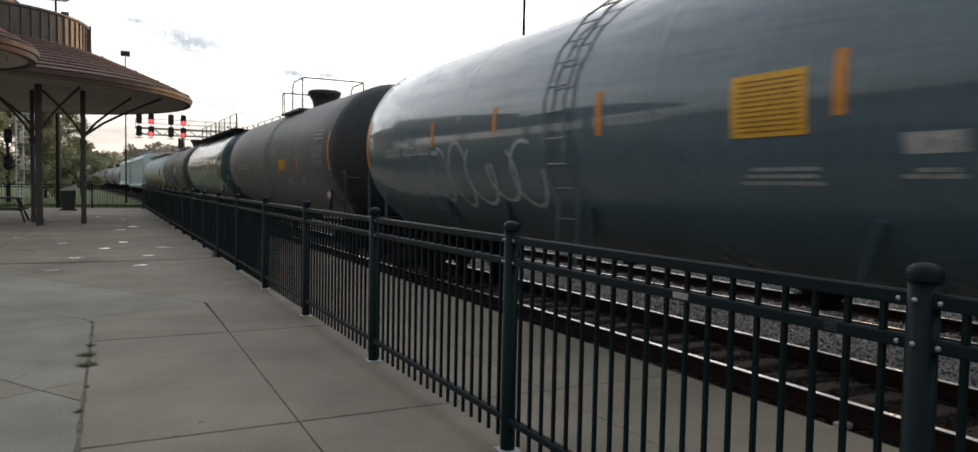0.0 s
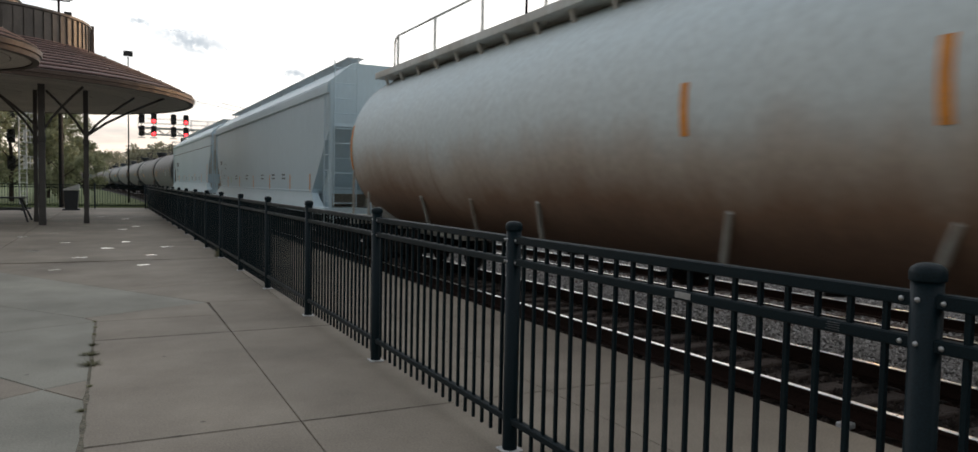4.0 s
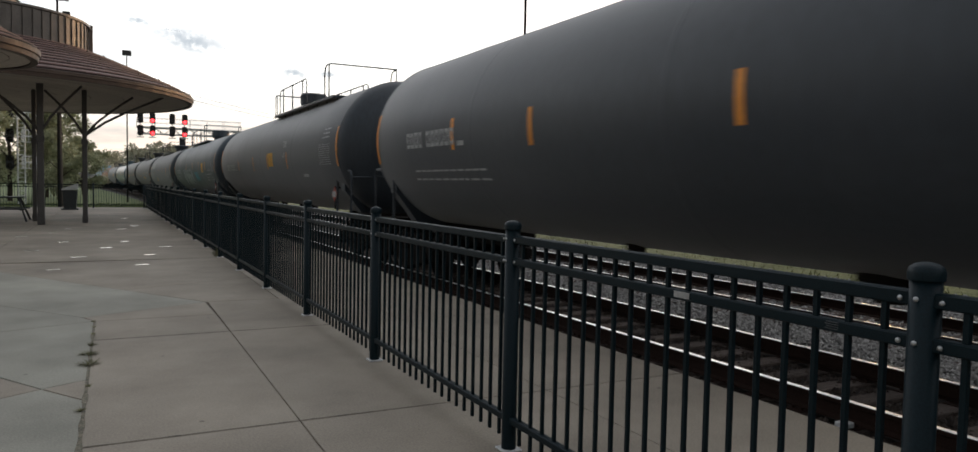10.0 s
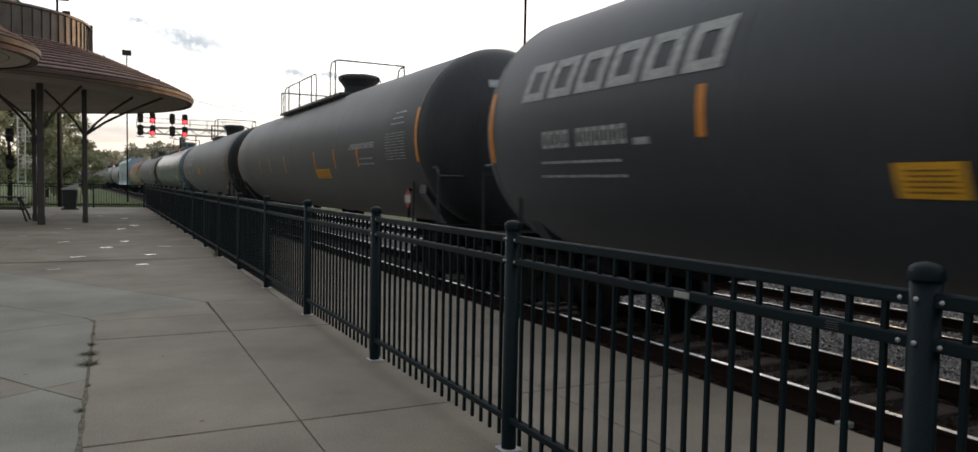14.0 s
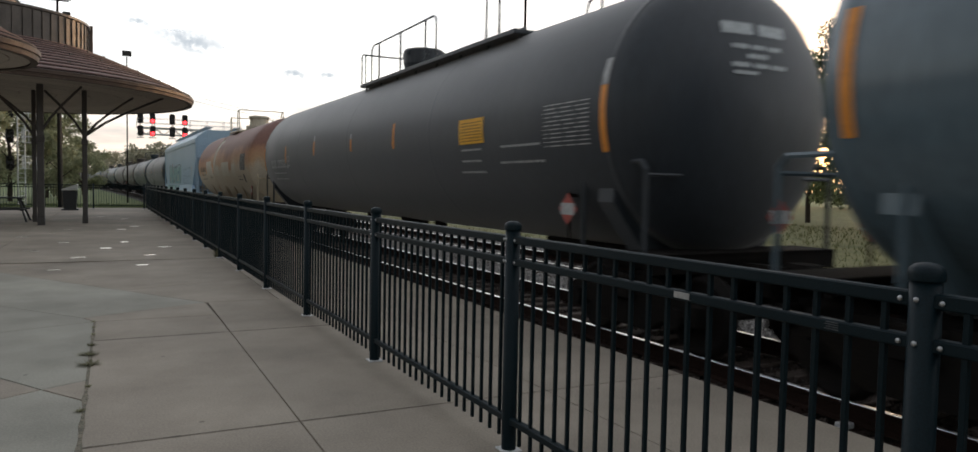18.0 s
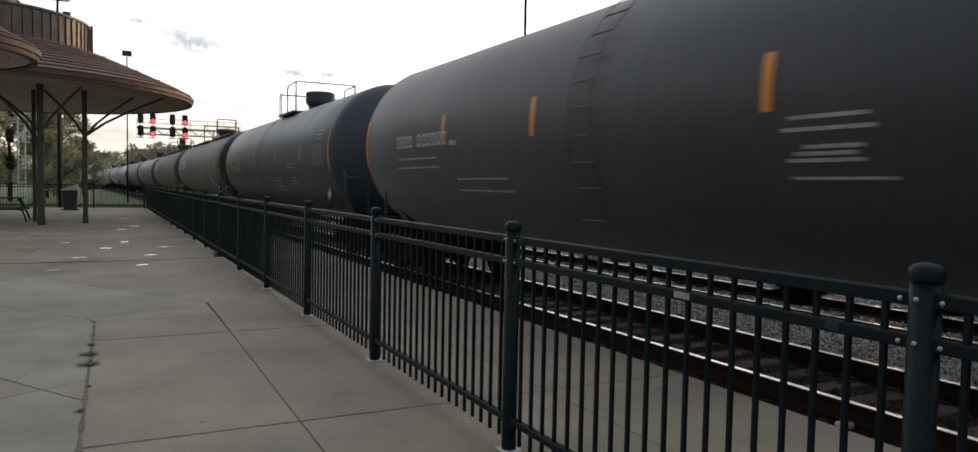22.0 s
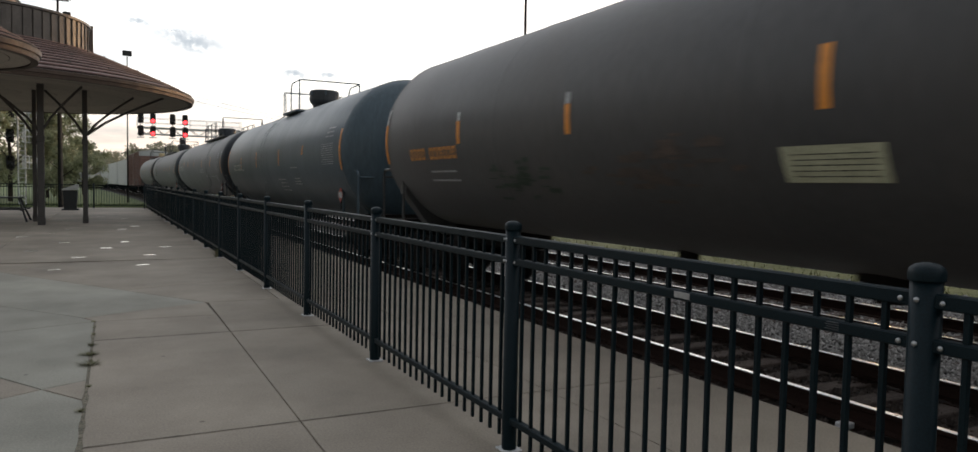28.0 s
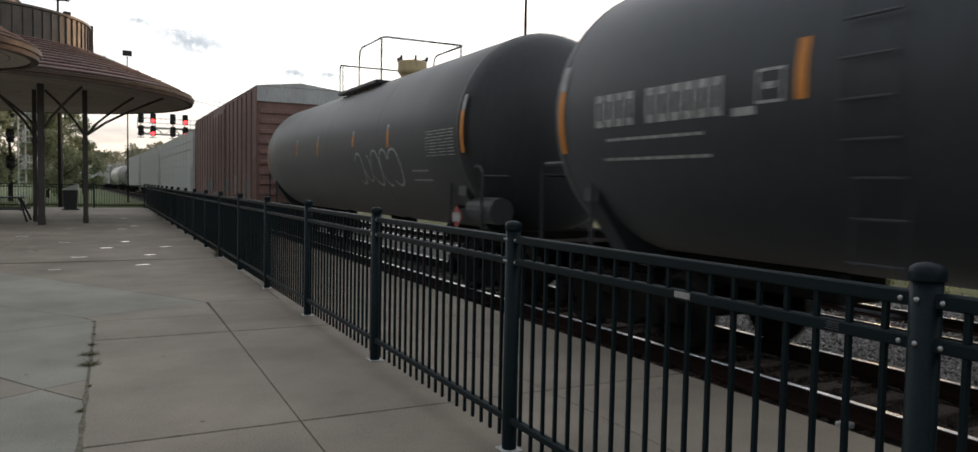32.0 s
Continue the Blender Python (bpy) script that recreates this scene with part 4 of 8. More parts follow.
    if not spec.get("far"):
        for s in (-1, 1):
            if s > 0 or not spec.get("plain_head"):
                head_print(car, hl if s > 0 else hf, r, zc, s, spec.get("placard_x", 0.05))
            else:
                continue
            bm = bmesh.new()
            y = hl - 0.16 if s > 0 else -hf + 0.16
            tipped = any(f[0] == "sw" for f in spec.get("marks", ()))
            curved(bm, y - 0.05, y + 0.05, zc - 0.45, zc + (0.26 if tipped else 0.48), r, zc, 0.008)
            part("reflective_stripe", bm, ORANGE_DULL if colour == "rustblack" else ORANGE_TAPE, car, "orange reflective tape")
            if tipped:
                bm = bmesh.new()
                curved(bm, y - 0.05, y + 0.05, zc + 0.265, zc + 0.55, r, zc, 0.008)
                part("reflective_stripe", bm, WHITE_PRINT, car, "white reflective tape")
    for i, f in enumerate(spec.get("marks", ())):
        mark(sk, hl - spec.get("shift", 0.0), TZ, f, i)
    CARS.append((car, spec["centre"]))
    return car


def head_print(car, hl, r, zc, s, px):
    """Print high on a dished tank end, and a diamond placard on its step."""
    def at(x, z):
        return (x, s * (hl - 0.12 + 0.668 * math.sqrt(max(0.0, 1 - (x * x + z * z) / (r * r)))), zc + z)
    rnd = random.Random(int(hl * 100))
    for z, h, x0, x1, words in ((0.84, 0.13, -0.5, 0.5, 2), (0.68, 0.05, -0.4, 0.4, 3), (0.58, 0.05, -0.2, 0.15, 1), (0.48, 0.05, -0.42, 0.42, 3), (0.40, 0.04, -0.4, 0.0, 1)):
        x = x0
        for k in range(words):
            w = (x1 - x0) / words * (1 if k == words - 1 else rnd.uniform(0.85, 1.1))
            w = min(w, x1 - x)
            bm = bmesh.new()
            a = [[bm.verts.new(at(x + w * 0.84 * i / 2, zz)) for i in range(3)] for zz in (z, z + h)]
            for i in range(2):
                bm.faces.new((a[0][i], a[0][i + 1], a[1][i + 1], a[1][i]))
            part("head_print", bm, WORN_PRINT, car)
            x += w
    y = s * (hl + 0.78)
    bm = bmesh.new()
    prism(bm, [(px, 1.29), (px + 0.19, 1.48), (px, 1.67), (px - 0.19, 1.48)], y - 0.008, y + 0.008, "y")
    pl = part("hazard_placard", bm, RED_PRINT, car, "red diamond placard with a white band")
    bm = bmesh.new()
    box(bm, px - 0.14, px + 0.14, y - 0.012, y + 0.012, 1.41, 1.55)
    part("band", bm, WHITE_PRINT, pl)
    bm = bmesh.new()
    box(bm, px - 0.02, px + 0.02, y - 0.006, y + 0.006, 1.06, 1.31)
    part("placard_holder", bm, STEEL_DARK, car)


INK = {"": WHITE_PRINT, "o": ORANGE_PRINT, "O": ORANGE_PRINT, "d": DARK_PRINT}


def mark(sk, hl, zc, f, i):
    """One marking: kind, start and end measured from the rear of the tank, and heights from its axis."""
    kind = f[0]
    if kind in ("s", "sw", "so"):
        y, z0, z1 = hl - f[1], zc + f[2], zc + f[3]
        w = 0.05 if kind != "so" else 0.11
        cut = z1 if kind != "sw" else z0 + (z1 - z0) * 0.72
        sk.one("reflective_stripe", ORANGE_TAPE, y - w, y + w, z0, cut, "orange reflective tape")
        if kind == "sw":
            sk.one("reflective_stripe", WHITE_PRINT, y - w, y + w, cut + 0.004, z1, "white reflective tape")
        return
    if kind == "p":
        y1, z = hl - f[1] - 0.4, zc + f[2]
        bm = bmesh.new()
        x, w = -1.42, 0.19
        prism(bm, [(y1, z - w), (y1 + w, z), (y1, z + w), (y1 - w, z)], x - 0.01, x, "x")
        pl = part("hazard_placard", bm, RED_PRINT, sk.car, "red diamond placard with a white band")
        bm = bmesh.new()
        box(bm, x - 0.014, x - 0.0105, y1 - 0.14, y1 + 0.14, z - 0.07, z + 0.07)
        part("band", bm, WHITE_PRINT, pl)
        bm = bmesh.new()
        box(bm, x, x + 0.03, y1 - 0.02, y1 + 0.02, z - 0.35, z + 0.2)
        box(bm, x + 0.005, -1.02, y1 - 0.02, y1 + 0.02, z + 0.14, z + 0.18)
        part("placard_holder", bm, STEEL_DARK, sk.car)
        return
    y0, y1, z0, z1 = hl - f[2], hl - f[1], zc + f[3], zc + f[4]
    h = z1 - z0
    if kind == "br":
        sk.letters("brand_shape", WHITE_PRINT, y1 - (y1 - y0) * 0.86, y1, z0 + 0.06, 0.46, 6, "white painted hollow block", lean=-0.12, gap=0.14)
    elif kind[0] == "n":
        m = INK[kind[1:]]
        sk.letters("reporting_mark", m, y1 - (y1 - y0) * 0.36, y1, z0, h, 4, gap=0.25)
        sk.letters("reporting_mark", m, y0, y1 - (y1 - y0) * 0.44, z0, h, 6, gap=0.25)
        if kind == "n":
            sk.one("weight_stencil", WHITE_PRINT, y0 - 0.36, y0 - 0.12, z0 - 0.02, z0 + 0.05)
    elif kind == "y":
        sk.one("notice_plate", YELLOW_PLATE, y0, y1, z0, z1, "yellow printed notice", 0.008)
        k = max(3, int(h / 0.045))
        sk.bars("notice_print", NOTICE_INK, y0 + 0.06, y1 - 0.06, [z0 + 0.035 + (h - 0.06) * j / k for j in range(k)], 0.014, "", 7, i, 0.012)
    elif kind == "pl":
        sk.one("notice_plate", PALE_YELLOW, y0, y1, z0, z1, "pale yellow printed notice", 0.008)
        sk.bars("notice_print", DARK_PRINT, y0 + 0.08, y1 - 0.08, [z0 + h * q for q in (0.15, 0.3, 0.45, 0.6, 0.75)], 0.008, "", 5, i, 0.012)
    elif kind[0] == "l":
        col, n = (kind[1], int(kind[2:])) if kind[1] in "od" else ("", int(kind[1:]))
        for j in range(n):
            zz = z0 + (h - 0.05) * (j / max(1, n - 1))
            sk.bars("print_line", INK[col], y0 + 0.05 * (j % 2), y1 - 0.08 * (j % 3), (zz, ), 0.030 if h > 0.06 else h * 0.6, "", 9, i + j)
    elif kind in ("t", "td"):
        if kind == "td":
            sk.one("print_panel", DARK_PRINT, y0, y1, z0, z1, "dark printed panel", 0.007)
        n = max(5, int(h / 0.048))
        for j in range(n):
            sk.bars("print_line", WHITE_PRINT, y0 + 0.03, y1 - 0.03, (z0 + h * (j + 0.3) / n, ), 0.013, "", 3, i + 5 + j, 0.010)
    elif kind == "b":
        bm = bmesh.new()
        for a, b, c, d in ((y0, y1, z0, z0 + 0.025), (y0, y1, z1 - 0.025, z1), (y0, y0 + 0.025, z0, z1), (y1 - 0.025, y1, z0, z1), (y0 + 0.08, y1 - 0.08, z0 + h * 0.4, z0 + h * 0.6)):
            sk.patch(bm, a, b, c, d)
        part("stencil_frame", bm, WHITE_PRINT, sk.car)
    elif kind[0] == "p":
        m = {"w": WHITE_PRINT, "p": PAINT["bluegrey"], "d": DARK_PRINT, "c": PAINT["creamclean"], "t": PAINT["rustlight"]}[kind[1]]
        sk.one("paint_patch", m, y0, y1, z0, z1, "patch of other paint", 0.003)
    elif kind[0] == "g":
        m = {"": WHITE_PRINT, "t": TEAL_PRINT, "g": GREEN_PRINT, "o": RUST_SPRAY, "s": RUST_SPRAY, "d": GREEN_PRINT, "w": WORN_PRINT, "b": WORN_PRINT, "u": TEAL_PRINT, "f": PAINT["bluegrey"]}[kind[1:]]
        (smear if kind in ("gs", "gd") else throw_up if kind in ("gb", "gu") else scribble)(sk, y1, z0, y1 - y0, h, m, i)


def smear(sk, y1, z, w, h, material, seed):
    """Blurred, half-gone spray paint: short ragged streaks in one field."""
    rnd = random.Random(seed * 5 + 1)
    bm = bmesh.new()
    for k in range(46):
        u, v = rnd.gauss(0, 0.24), rnd.gauss(0, 0.22)
        if abs(u) > 0.5 or abs(v) > 0.45:
            continue
        yy, zz, d, t = y1 - w * (0.5 + u), z + h * (0.5 + v), w * rnd.uniform(0.02, 0.08), h * rnd.uniform(0.012, 0.05)
        curved(bm, yy - d, yy + d, zz - t, zz + t, sk.r, sk.zc, 0.005 + 0.0001 * k, rnd.uniform(-0.2, 0.2))
    part("graffiti", bm, material, sk.car, "blurred smear of sprayed paint")


def throw_up(sk, y1, z, w, h, material, seed):
    """A row of broad slanted strokes between two wavering outlines, with no words in it."""
    rnd = random.Random(seed * 3 + 2)
    n = max(5, int(w / 0.36))
    for k in range(n):
        bm = bmesh.new()
        yy = y1 - w * (k + 0.5) / n
        d = w / n * rnd.uniform(0.16, 0.30)
        sk.patch(bm, yy - d, yy + d, z + h * rnd.uniform(0.02, 0.2), z + h * rnd.uniform(0.72, 0.95), 0.006, rnd.uniform(0.1, 0.35))
        part("graffiti", bm, material, sk.car, "broad slanted stroke of sprayed paint")
    for base, wave in ((0.0, 0.10), (0.95, 0.07)):
        bm = bmesh.new()
        m = n * 4
        ring = []
        for j in range(m + 1):
            yy = y1 - w * j / m
            zz = z + h * (base + wave * math.sin(j * 1.1 + seed) + 0.03 * rnd.random())
            for q in (0.0, 0.05 * h):
                x = -math.sqrt(max(0.01, (sk.r + 0.008) ** 2 - (zz + q - sk.zc) ** 2))
                ring.append(bm.verts.new((x, yy, zz + q)))
        for j in range(m):
            bm.faces.new((ring[2 * j], ring[2 * j + 1], ring[2 * j + 3], ring[2 * j + 2]))
        part("graffiti", bm, material, sk.car, "wavering sprayed outline")


def scribble(sk, y1, z, w, h, material, seed):
    """Loose sprayed loops with no words in them."""
    rnd = random.Random(seed * 7 + 3)
    bm = bmesh.new()
    n = max(3, int(w / h * 1.6))
    for k in range(n):
        cy = y1 - w * (k + 0.5) / n
        ry, rz = w / n * rnd.uniform(0.45, 0.7), h * rnd.uniform(0.35, 0.5)
        a0, a1 = rnd.uniform(0, 6), rnd.uniform(4.2, 6.2)
        m = 14
        ring = []
        for j in range(m + 1):
            a = a0 + a1 * j / m
            for q in (1.0, 0.88):
                yy, zz = cy + ry * q * math.cos(a), z + h / 2 + rz * q * math.sin(a)
                x = -math.sqrt(max(0.01, (sk.r + 0.007) ** 2 - (zz - sk.zc) ** 2)) if sk.r else sk.x - 0.007
                ring.append(bm.verts.new((x, yy, zz)))
        for j in range(m):
            bm.faces.new((ring[2 * j], ring[2 * j + 1], ring[2 * j + 3], ring[2 * j + 2]))
    part("graffiti", bm, material, sk.car, "sprayed loops of paint")


def hopper_car(spec):
    """Covered hopper: side sheets with cut lower corners, sloped ends, open end cages, roof walk, discharge gates."""
    L, pt = spec["length"], PAINT[spec["paint"]]
    car = thing("hopper_car", spec["label"], "hopper car", "cars of the freight train")
    he, dr = L / 2, L / 2 - spec.get("rear_gap", 0.6)
    W, z1, z2 = 1.58, 4.12, 4.66
    zs = spec.get("sill", 1.51)
    if spec.get("curved"):
        half = [(he - 1.52, zs - 0.02), (he - 1.50, 1.95), (he - 1.42, 2.30), (he - 1.20, 2.62), (he - 0.75, 3.08), (he - 0.22, 3.55), (he - 0.16, 3.65), (he - 0.16, z1)]
    else:
        half = [(he - 1.68, zs - 0.02), (he - 1.66, 1.60), (he - 0.04, 3.12), (he - 0.06, 3.2), (he - 0.10, z1)]
    hb = he - 0.12
    bm = bmesh.new()
    prism(bm, half + [(-u, v) for u, v in half[::-1]], -W, W, "x")
    part("body", bm, pt, car)
    bm = bmesh.new()
    prism(bm, [(-W - 0.02, z1 - 0.02), (-W - 0.02, z1 + 0.06), (-1.0, z2), (1.0, z2), (W + 0.02, z1 + 0.06), (W + 0.02, z1 - 0.02)], -hb, hb, "y")
    part("roof", bm, pt, car)
    bm = bmesh.new()
    box(bm, -W - 0.05, -W + 0.02, -hb, hb, z1 - (0.22 if spec.get("chord") else 0.09), z1 + 0.02, bevel=0.02)
    part("top_chord", bm, pt, car)
    bm = bmesh.new()
    tube(bm, (-W - 0.09, -he + 1.6, zs + 0.05), (-W - 0.09, he - 1.6, zs + 0.05), 0.018, 6)
    part("side_handrail", bm, pt, car)
    for s in (-1, 1):
        bm = bmesh.new()
        side = [(he, zs - 0.50), (he, zs - 0.34), (he - 0.9, zs - 0.33), (he - 1.5, zs)]
        prism(bm, side + [(-u, v) for u, v in side[::-1]], s * (W + 0.05), s * (W - 0.1), "x")
        for v in bm.verts:
            if abs(v.co.x) > W:
                v.co.x += s * (zs - v.co.z) * 0.30
        part("side_sill", bm, pt, car)
    # roof walk with hatches
    for x in (-0.78, 0.78):
        bm = bmesh.new()
        box(bm, x - 0.2, x + 0.2, -hb + 0.5, hb - 0.5, z2 + 0.19, z2 + 0.22)
        part("roof_walk", bm, GALV, car)
        for k in range(10):
            y = -hb + 0.3 + (2 * hb - 0.6) * k / 9

            def prop(bm):
                tube(bm, (0, 0, 0), (0, 0, 0.20), 0.02, 6)
            part("walk_bracket", shared("walk_bracket", prop, GALV), None, car, at=pose(x, y, z2))
    for k in range(4):
        bm = bmesh.new()
        y = -hb + (2 * hb) * (k + 0.5) / 4
        box(bm, -0.35, 0.35, y - 0.7, y + 0.7, z2, z2 + 0.1, bevel=0.03)
        part("hatch", bm, pt, car)
    # bays under the body
    slope = 2.3
    for k in range(4):
        y = -he + slope + 0.4 + (2 * he - 2 * slope - 0.8) * (k + 0.5) / 4
        bm = bmesh.new()
        w = (2 * he - 2 * slope) / 8 * 0.92
        a = [bm.verts.new(v) for v in ((-1.3, y - w, zs - 0.1), (1.3, y - w, zs - 0.1), (1.3, y + w, zs - 0.1), (-1.3, y + w, zs - 0.1))]
        b = [bm.verts.new(v) for v in ((-0.45, y - 0.35, 0.35), (0.45, y - 0.35, 0.35), (0.45, y + 0.35, 0.35), (-0.45, y + 0.35, 0.35))]
        for i in range(4):
            bm.faces.new((a[i], a[(i + 1) % 4], b[(i + 1) % 4], b[i]))
        bm.faces.new(b)
        bmesh.ops.recalc_face_normals(bm, faces=bm.faces)
        bay = part("discharge_bay", bm, GRIME, car, "grimy steel chute")
        bm = bmesh.new()
        box(bm, -0.62, 0.62, y - 0.42, y + 0.42, 0.26, 0.36, bevel=0.02)
        part("gate", bm, STEEL_DARK, bay)
    bm = bmesh.new()
    box(bm, -0.33, 0.33, -he, he, 0.74, 1.02)
    part("centre_sill", bm, GRIME, car)
    for s in (-1, 1):
        truck(car, s * (he - 1.9))
        bm = bmesh.new()
        box(bm, -W, W, s * he - 0.07, s * he + 0.05, zs - 0.5, zs - 0.34)
        box(bm, -W + 0.1, W - 0.1, min(s * (he - 0.08), s * (he - slope)), max(s * (he - 0.08), s * (he - slope)), zs - 0.42, zs - 0.38)
        part("end_platform", bm, pt, car)
        for x in (-W + 0.02, W - 0.02):
            bm = bmesh.new()
            box(bm, x - 0.03, x + 0.03, s * he - 0.03, s * he + 0.03, zs - 0.6, z1 + 0.02)
            part("corner_post", bm, pt, car)
        for x in (-0.55, 0.55):
            bm = bmesh.new()
            box(bm, x - 0.04, x + 0.04, s * (he - 0.16) - 0.04, s * (he - 0.16) + 0.04, zs - 0.4, 3.7)
            part("end_post", bm, pt, car)
        # end wall over the cage
        bm = bmesh.new()
        box(bm, -W + 0.06, W - 0.06, s * (he - 0.17) - 0.04, s * (he - 0.17) + 0.04, 3.3, z1)
        part("end_sheet", bm, pt if spec["paint"] == "hopperblue" else PAINT["dusty"], car)
        ladder(car, [(-W - 0.01, s * (he - 0.27), zs - 0.75), (-W - 0.01, s * (he - 0.27), z1)], 0.44, pt, "side_ladder")
        ladder(car, [(-W + 0.35, s * (he + 0.06), zs - 0.75), (-W + 0.35, s * (he + 0.06), z2)], 0.55, pt, "end_ladder", axis="x")
        bm = bmesh.new()
        prism(bm, [(s * (he - slope), zs - 0.4), (s * (he - 0.20), 3.4), (s * (he - 0.27), 3.4), (s * (he - slope - 0.07), zs - 0.4)], -W + 0.03, W - 0.03, "x")
        part("slope_sheet", bm, PAINT["grey"] if spec["paint"] == "hopperblue" else PAINT["dusty"], car, "dusty sloped end sheet")
        bm = bmesh.new()
        prism(bm, [(s * (he - slope), zs - 0.4), (s * (he - 0.75), zs - 0.4), (s * (he - 0.8), 1.9), (s * (he - 1.5), 2.25)], -0.03, 0.03, "x")
        part("centre_web", bm, PAINT["dusty"], car)
        bm = bmesh.new()
        prism(bm, [(s * (he - slope), zs - 0.4), (s * (he - 0.95), zs - 0.4), (s * (he - 1.05), 1.7), (s * (he - 1.2), 2.35), (s * (he - 1.6), 2.1)], -W + 0.25, -W + 0.29, "x")
        part("corner_gusset", bm, pt, car)
        bm = bmesh.new()
        tube(bm, (1.1, s * (he - 0.7), 1.1), (1.1, s * (he - 0.7), 1.9), 0.05, 8)
        wheel = pose(1.1, s * (he - 0.6), 2.0, 90, 0, 0)
        lathe(bm, [(0.24, -0.02), (0.27, -0.02), (0.27, 0.02), (0.24, 0.02), (0.24, -0.02)], 18, wheel)
        for a in (0, 60, 120):
            u = Vector((math.cos(radians(a)) * 0.25, math.sin(radians(a)) * 0.25, 0))
            tube(bm, wheel @ -u, wheel @ u, 0.014, 6)
        part("hand_brake", bm, GRIME, car)
    couplers(car, he + 0.55)
    sk = Skin(car, x=-W)
    kind = spec.get("print_kind", "")
    if spec.get("streak"):
        stroke(sk, [(hb - 0.2 - (2 * hb - 0.4) * k / 24, 3.53 + 0.012 * math.sin(k * 1.3)) for k in range(25)], 0.045, DARK_PRINT, 0.006, "dark seam along the side sheet", 0.0)
    stripes = {"plate": (1.0, 3.5, 6.45, 9.2, 12.0, 14.95, 17.2), "initials": (0.75, 3.2, 6.15, 9.1, 12.0, 14.9, 17.2), "worn": (4.1, 6.65, 9.3, 16.9)}.get(kind, (1.5, 5, 9, 13))
    for d in stripes:
        tall = d in (1.0, 17.2) and kind == "plate" or d == 16.9
        lo = 2.12 if d == 16.9 else zs + 0.02
        sk.one("reflective_stripe", ORANGE_TAPE, dr - d - 0.05, dr - d + 0.05, lo, 2.65 if tall else lo + 0.46, "orange reflective tape")
    if kind == "plate":
        plate = sk.one("brand_plate", DARK_PRINT, dr - 2.95, dr - 1.9, 2.73, 3.0, "dark plate with pale shapes", 0.008)
        for k in range(3):
            bm = bmesh.new()
            sk.patch(bm, dr - 2.62 + 0.24 * k, dr - 2.46 + 0.24 * k, 2.78, 2.95, 0.012, 0.1)
            part("plate_shape", bm, WORN_PRINT, plate)
        sk.letters("reporting_mark", DARK_PRINT, dr - 2.74, dr - 1.94, 2.38, 0.19, 5, gap=0.35)
        for q in (1.86, 2.03):
            sk.bars("print_line", DARK_PRINT, dr - 2.62, dr - 2.07, (q, ), 0.05, "", 3, 3)
        sk.one("paint_patch", PAINT["dusty"], dr - 3.05, dr - 2.75, 1.85, 2.12, "dull patch", 0.004)
    elif kind == "initials":
        sk.letters("reporting_mark", DARK_PRINT, dr - 1.42, dr - 0.75, 2.50, 0.18, 4, gap=0.4)
        sk.letters("reporting_mark", WORN_PRINT, dr - 1.45, dr - 0.82, 2.10, 0.17, 5, gap=0.35)
        for q in (1.72, 1.84, 1.98):
            sk.bars("print_line", WORN_PRINT, dr - 1.55, dr - 0.98, (q, ), 0.05, "", 3, 3)
        scribble(sk, dr - 1.66, 1.84, 0.92, 0.26, FAINT_PRINT, 4)
        sk.bars("print_line", DARK_PRINT, dr - 2.6, dr - 2.3, (2.32, 2.5), 0.03, "", 2, 4)
        blob(sk, dr - 4.2, dr - 3.85, 1.72, 1.98, PAINT["palegreen"], 0.005, 9, "faint green smear")
    elif kind == "worn":
        sk.letters("reporting_mark", WORN_PRINT, dr - 1.45, dr - 1.0, 2.66, 0.15, 4, gap=0.35)
        sk.letters("reporting_mark", WORN_PRINT, dr - 1.75, dr - 1.0, 2.28, 0.14, 5, gap=0.3)
        sk.bars("print_line", WORN_PRINT, dr - 2.0, dr - 1.0, (1.8, 2.0), 0.04, "", 4, 4)
        sk.bars("print_line", WORN_PRINT, dr - 2.95, dr - 2.65, (2.62, 2.8), 0.03, "", 2, 4)
        sk.bars("print_line", WORN_PRINT, dr - 16.9, dr - 16.4, (1.8, 1.95, 2.1), 0.04, "", 3, 4)
    if kind in ("plate", "initials"):
        for k, d in enumerate((5.1, 7.5, 10.5, 12.3, 13.8)):
            sk.bars("print_line", DARK_PRINT, dr - d - 0.45, dr - d, (1.86, 1.97), 0.045, "", 2, k)
    if spec.get("murals"):
        murals(sk, dr)
    CARS.append((car, spec["centre"]))
    return car


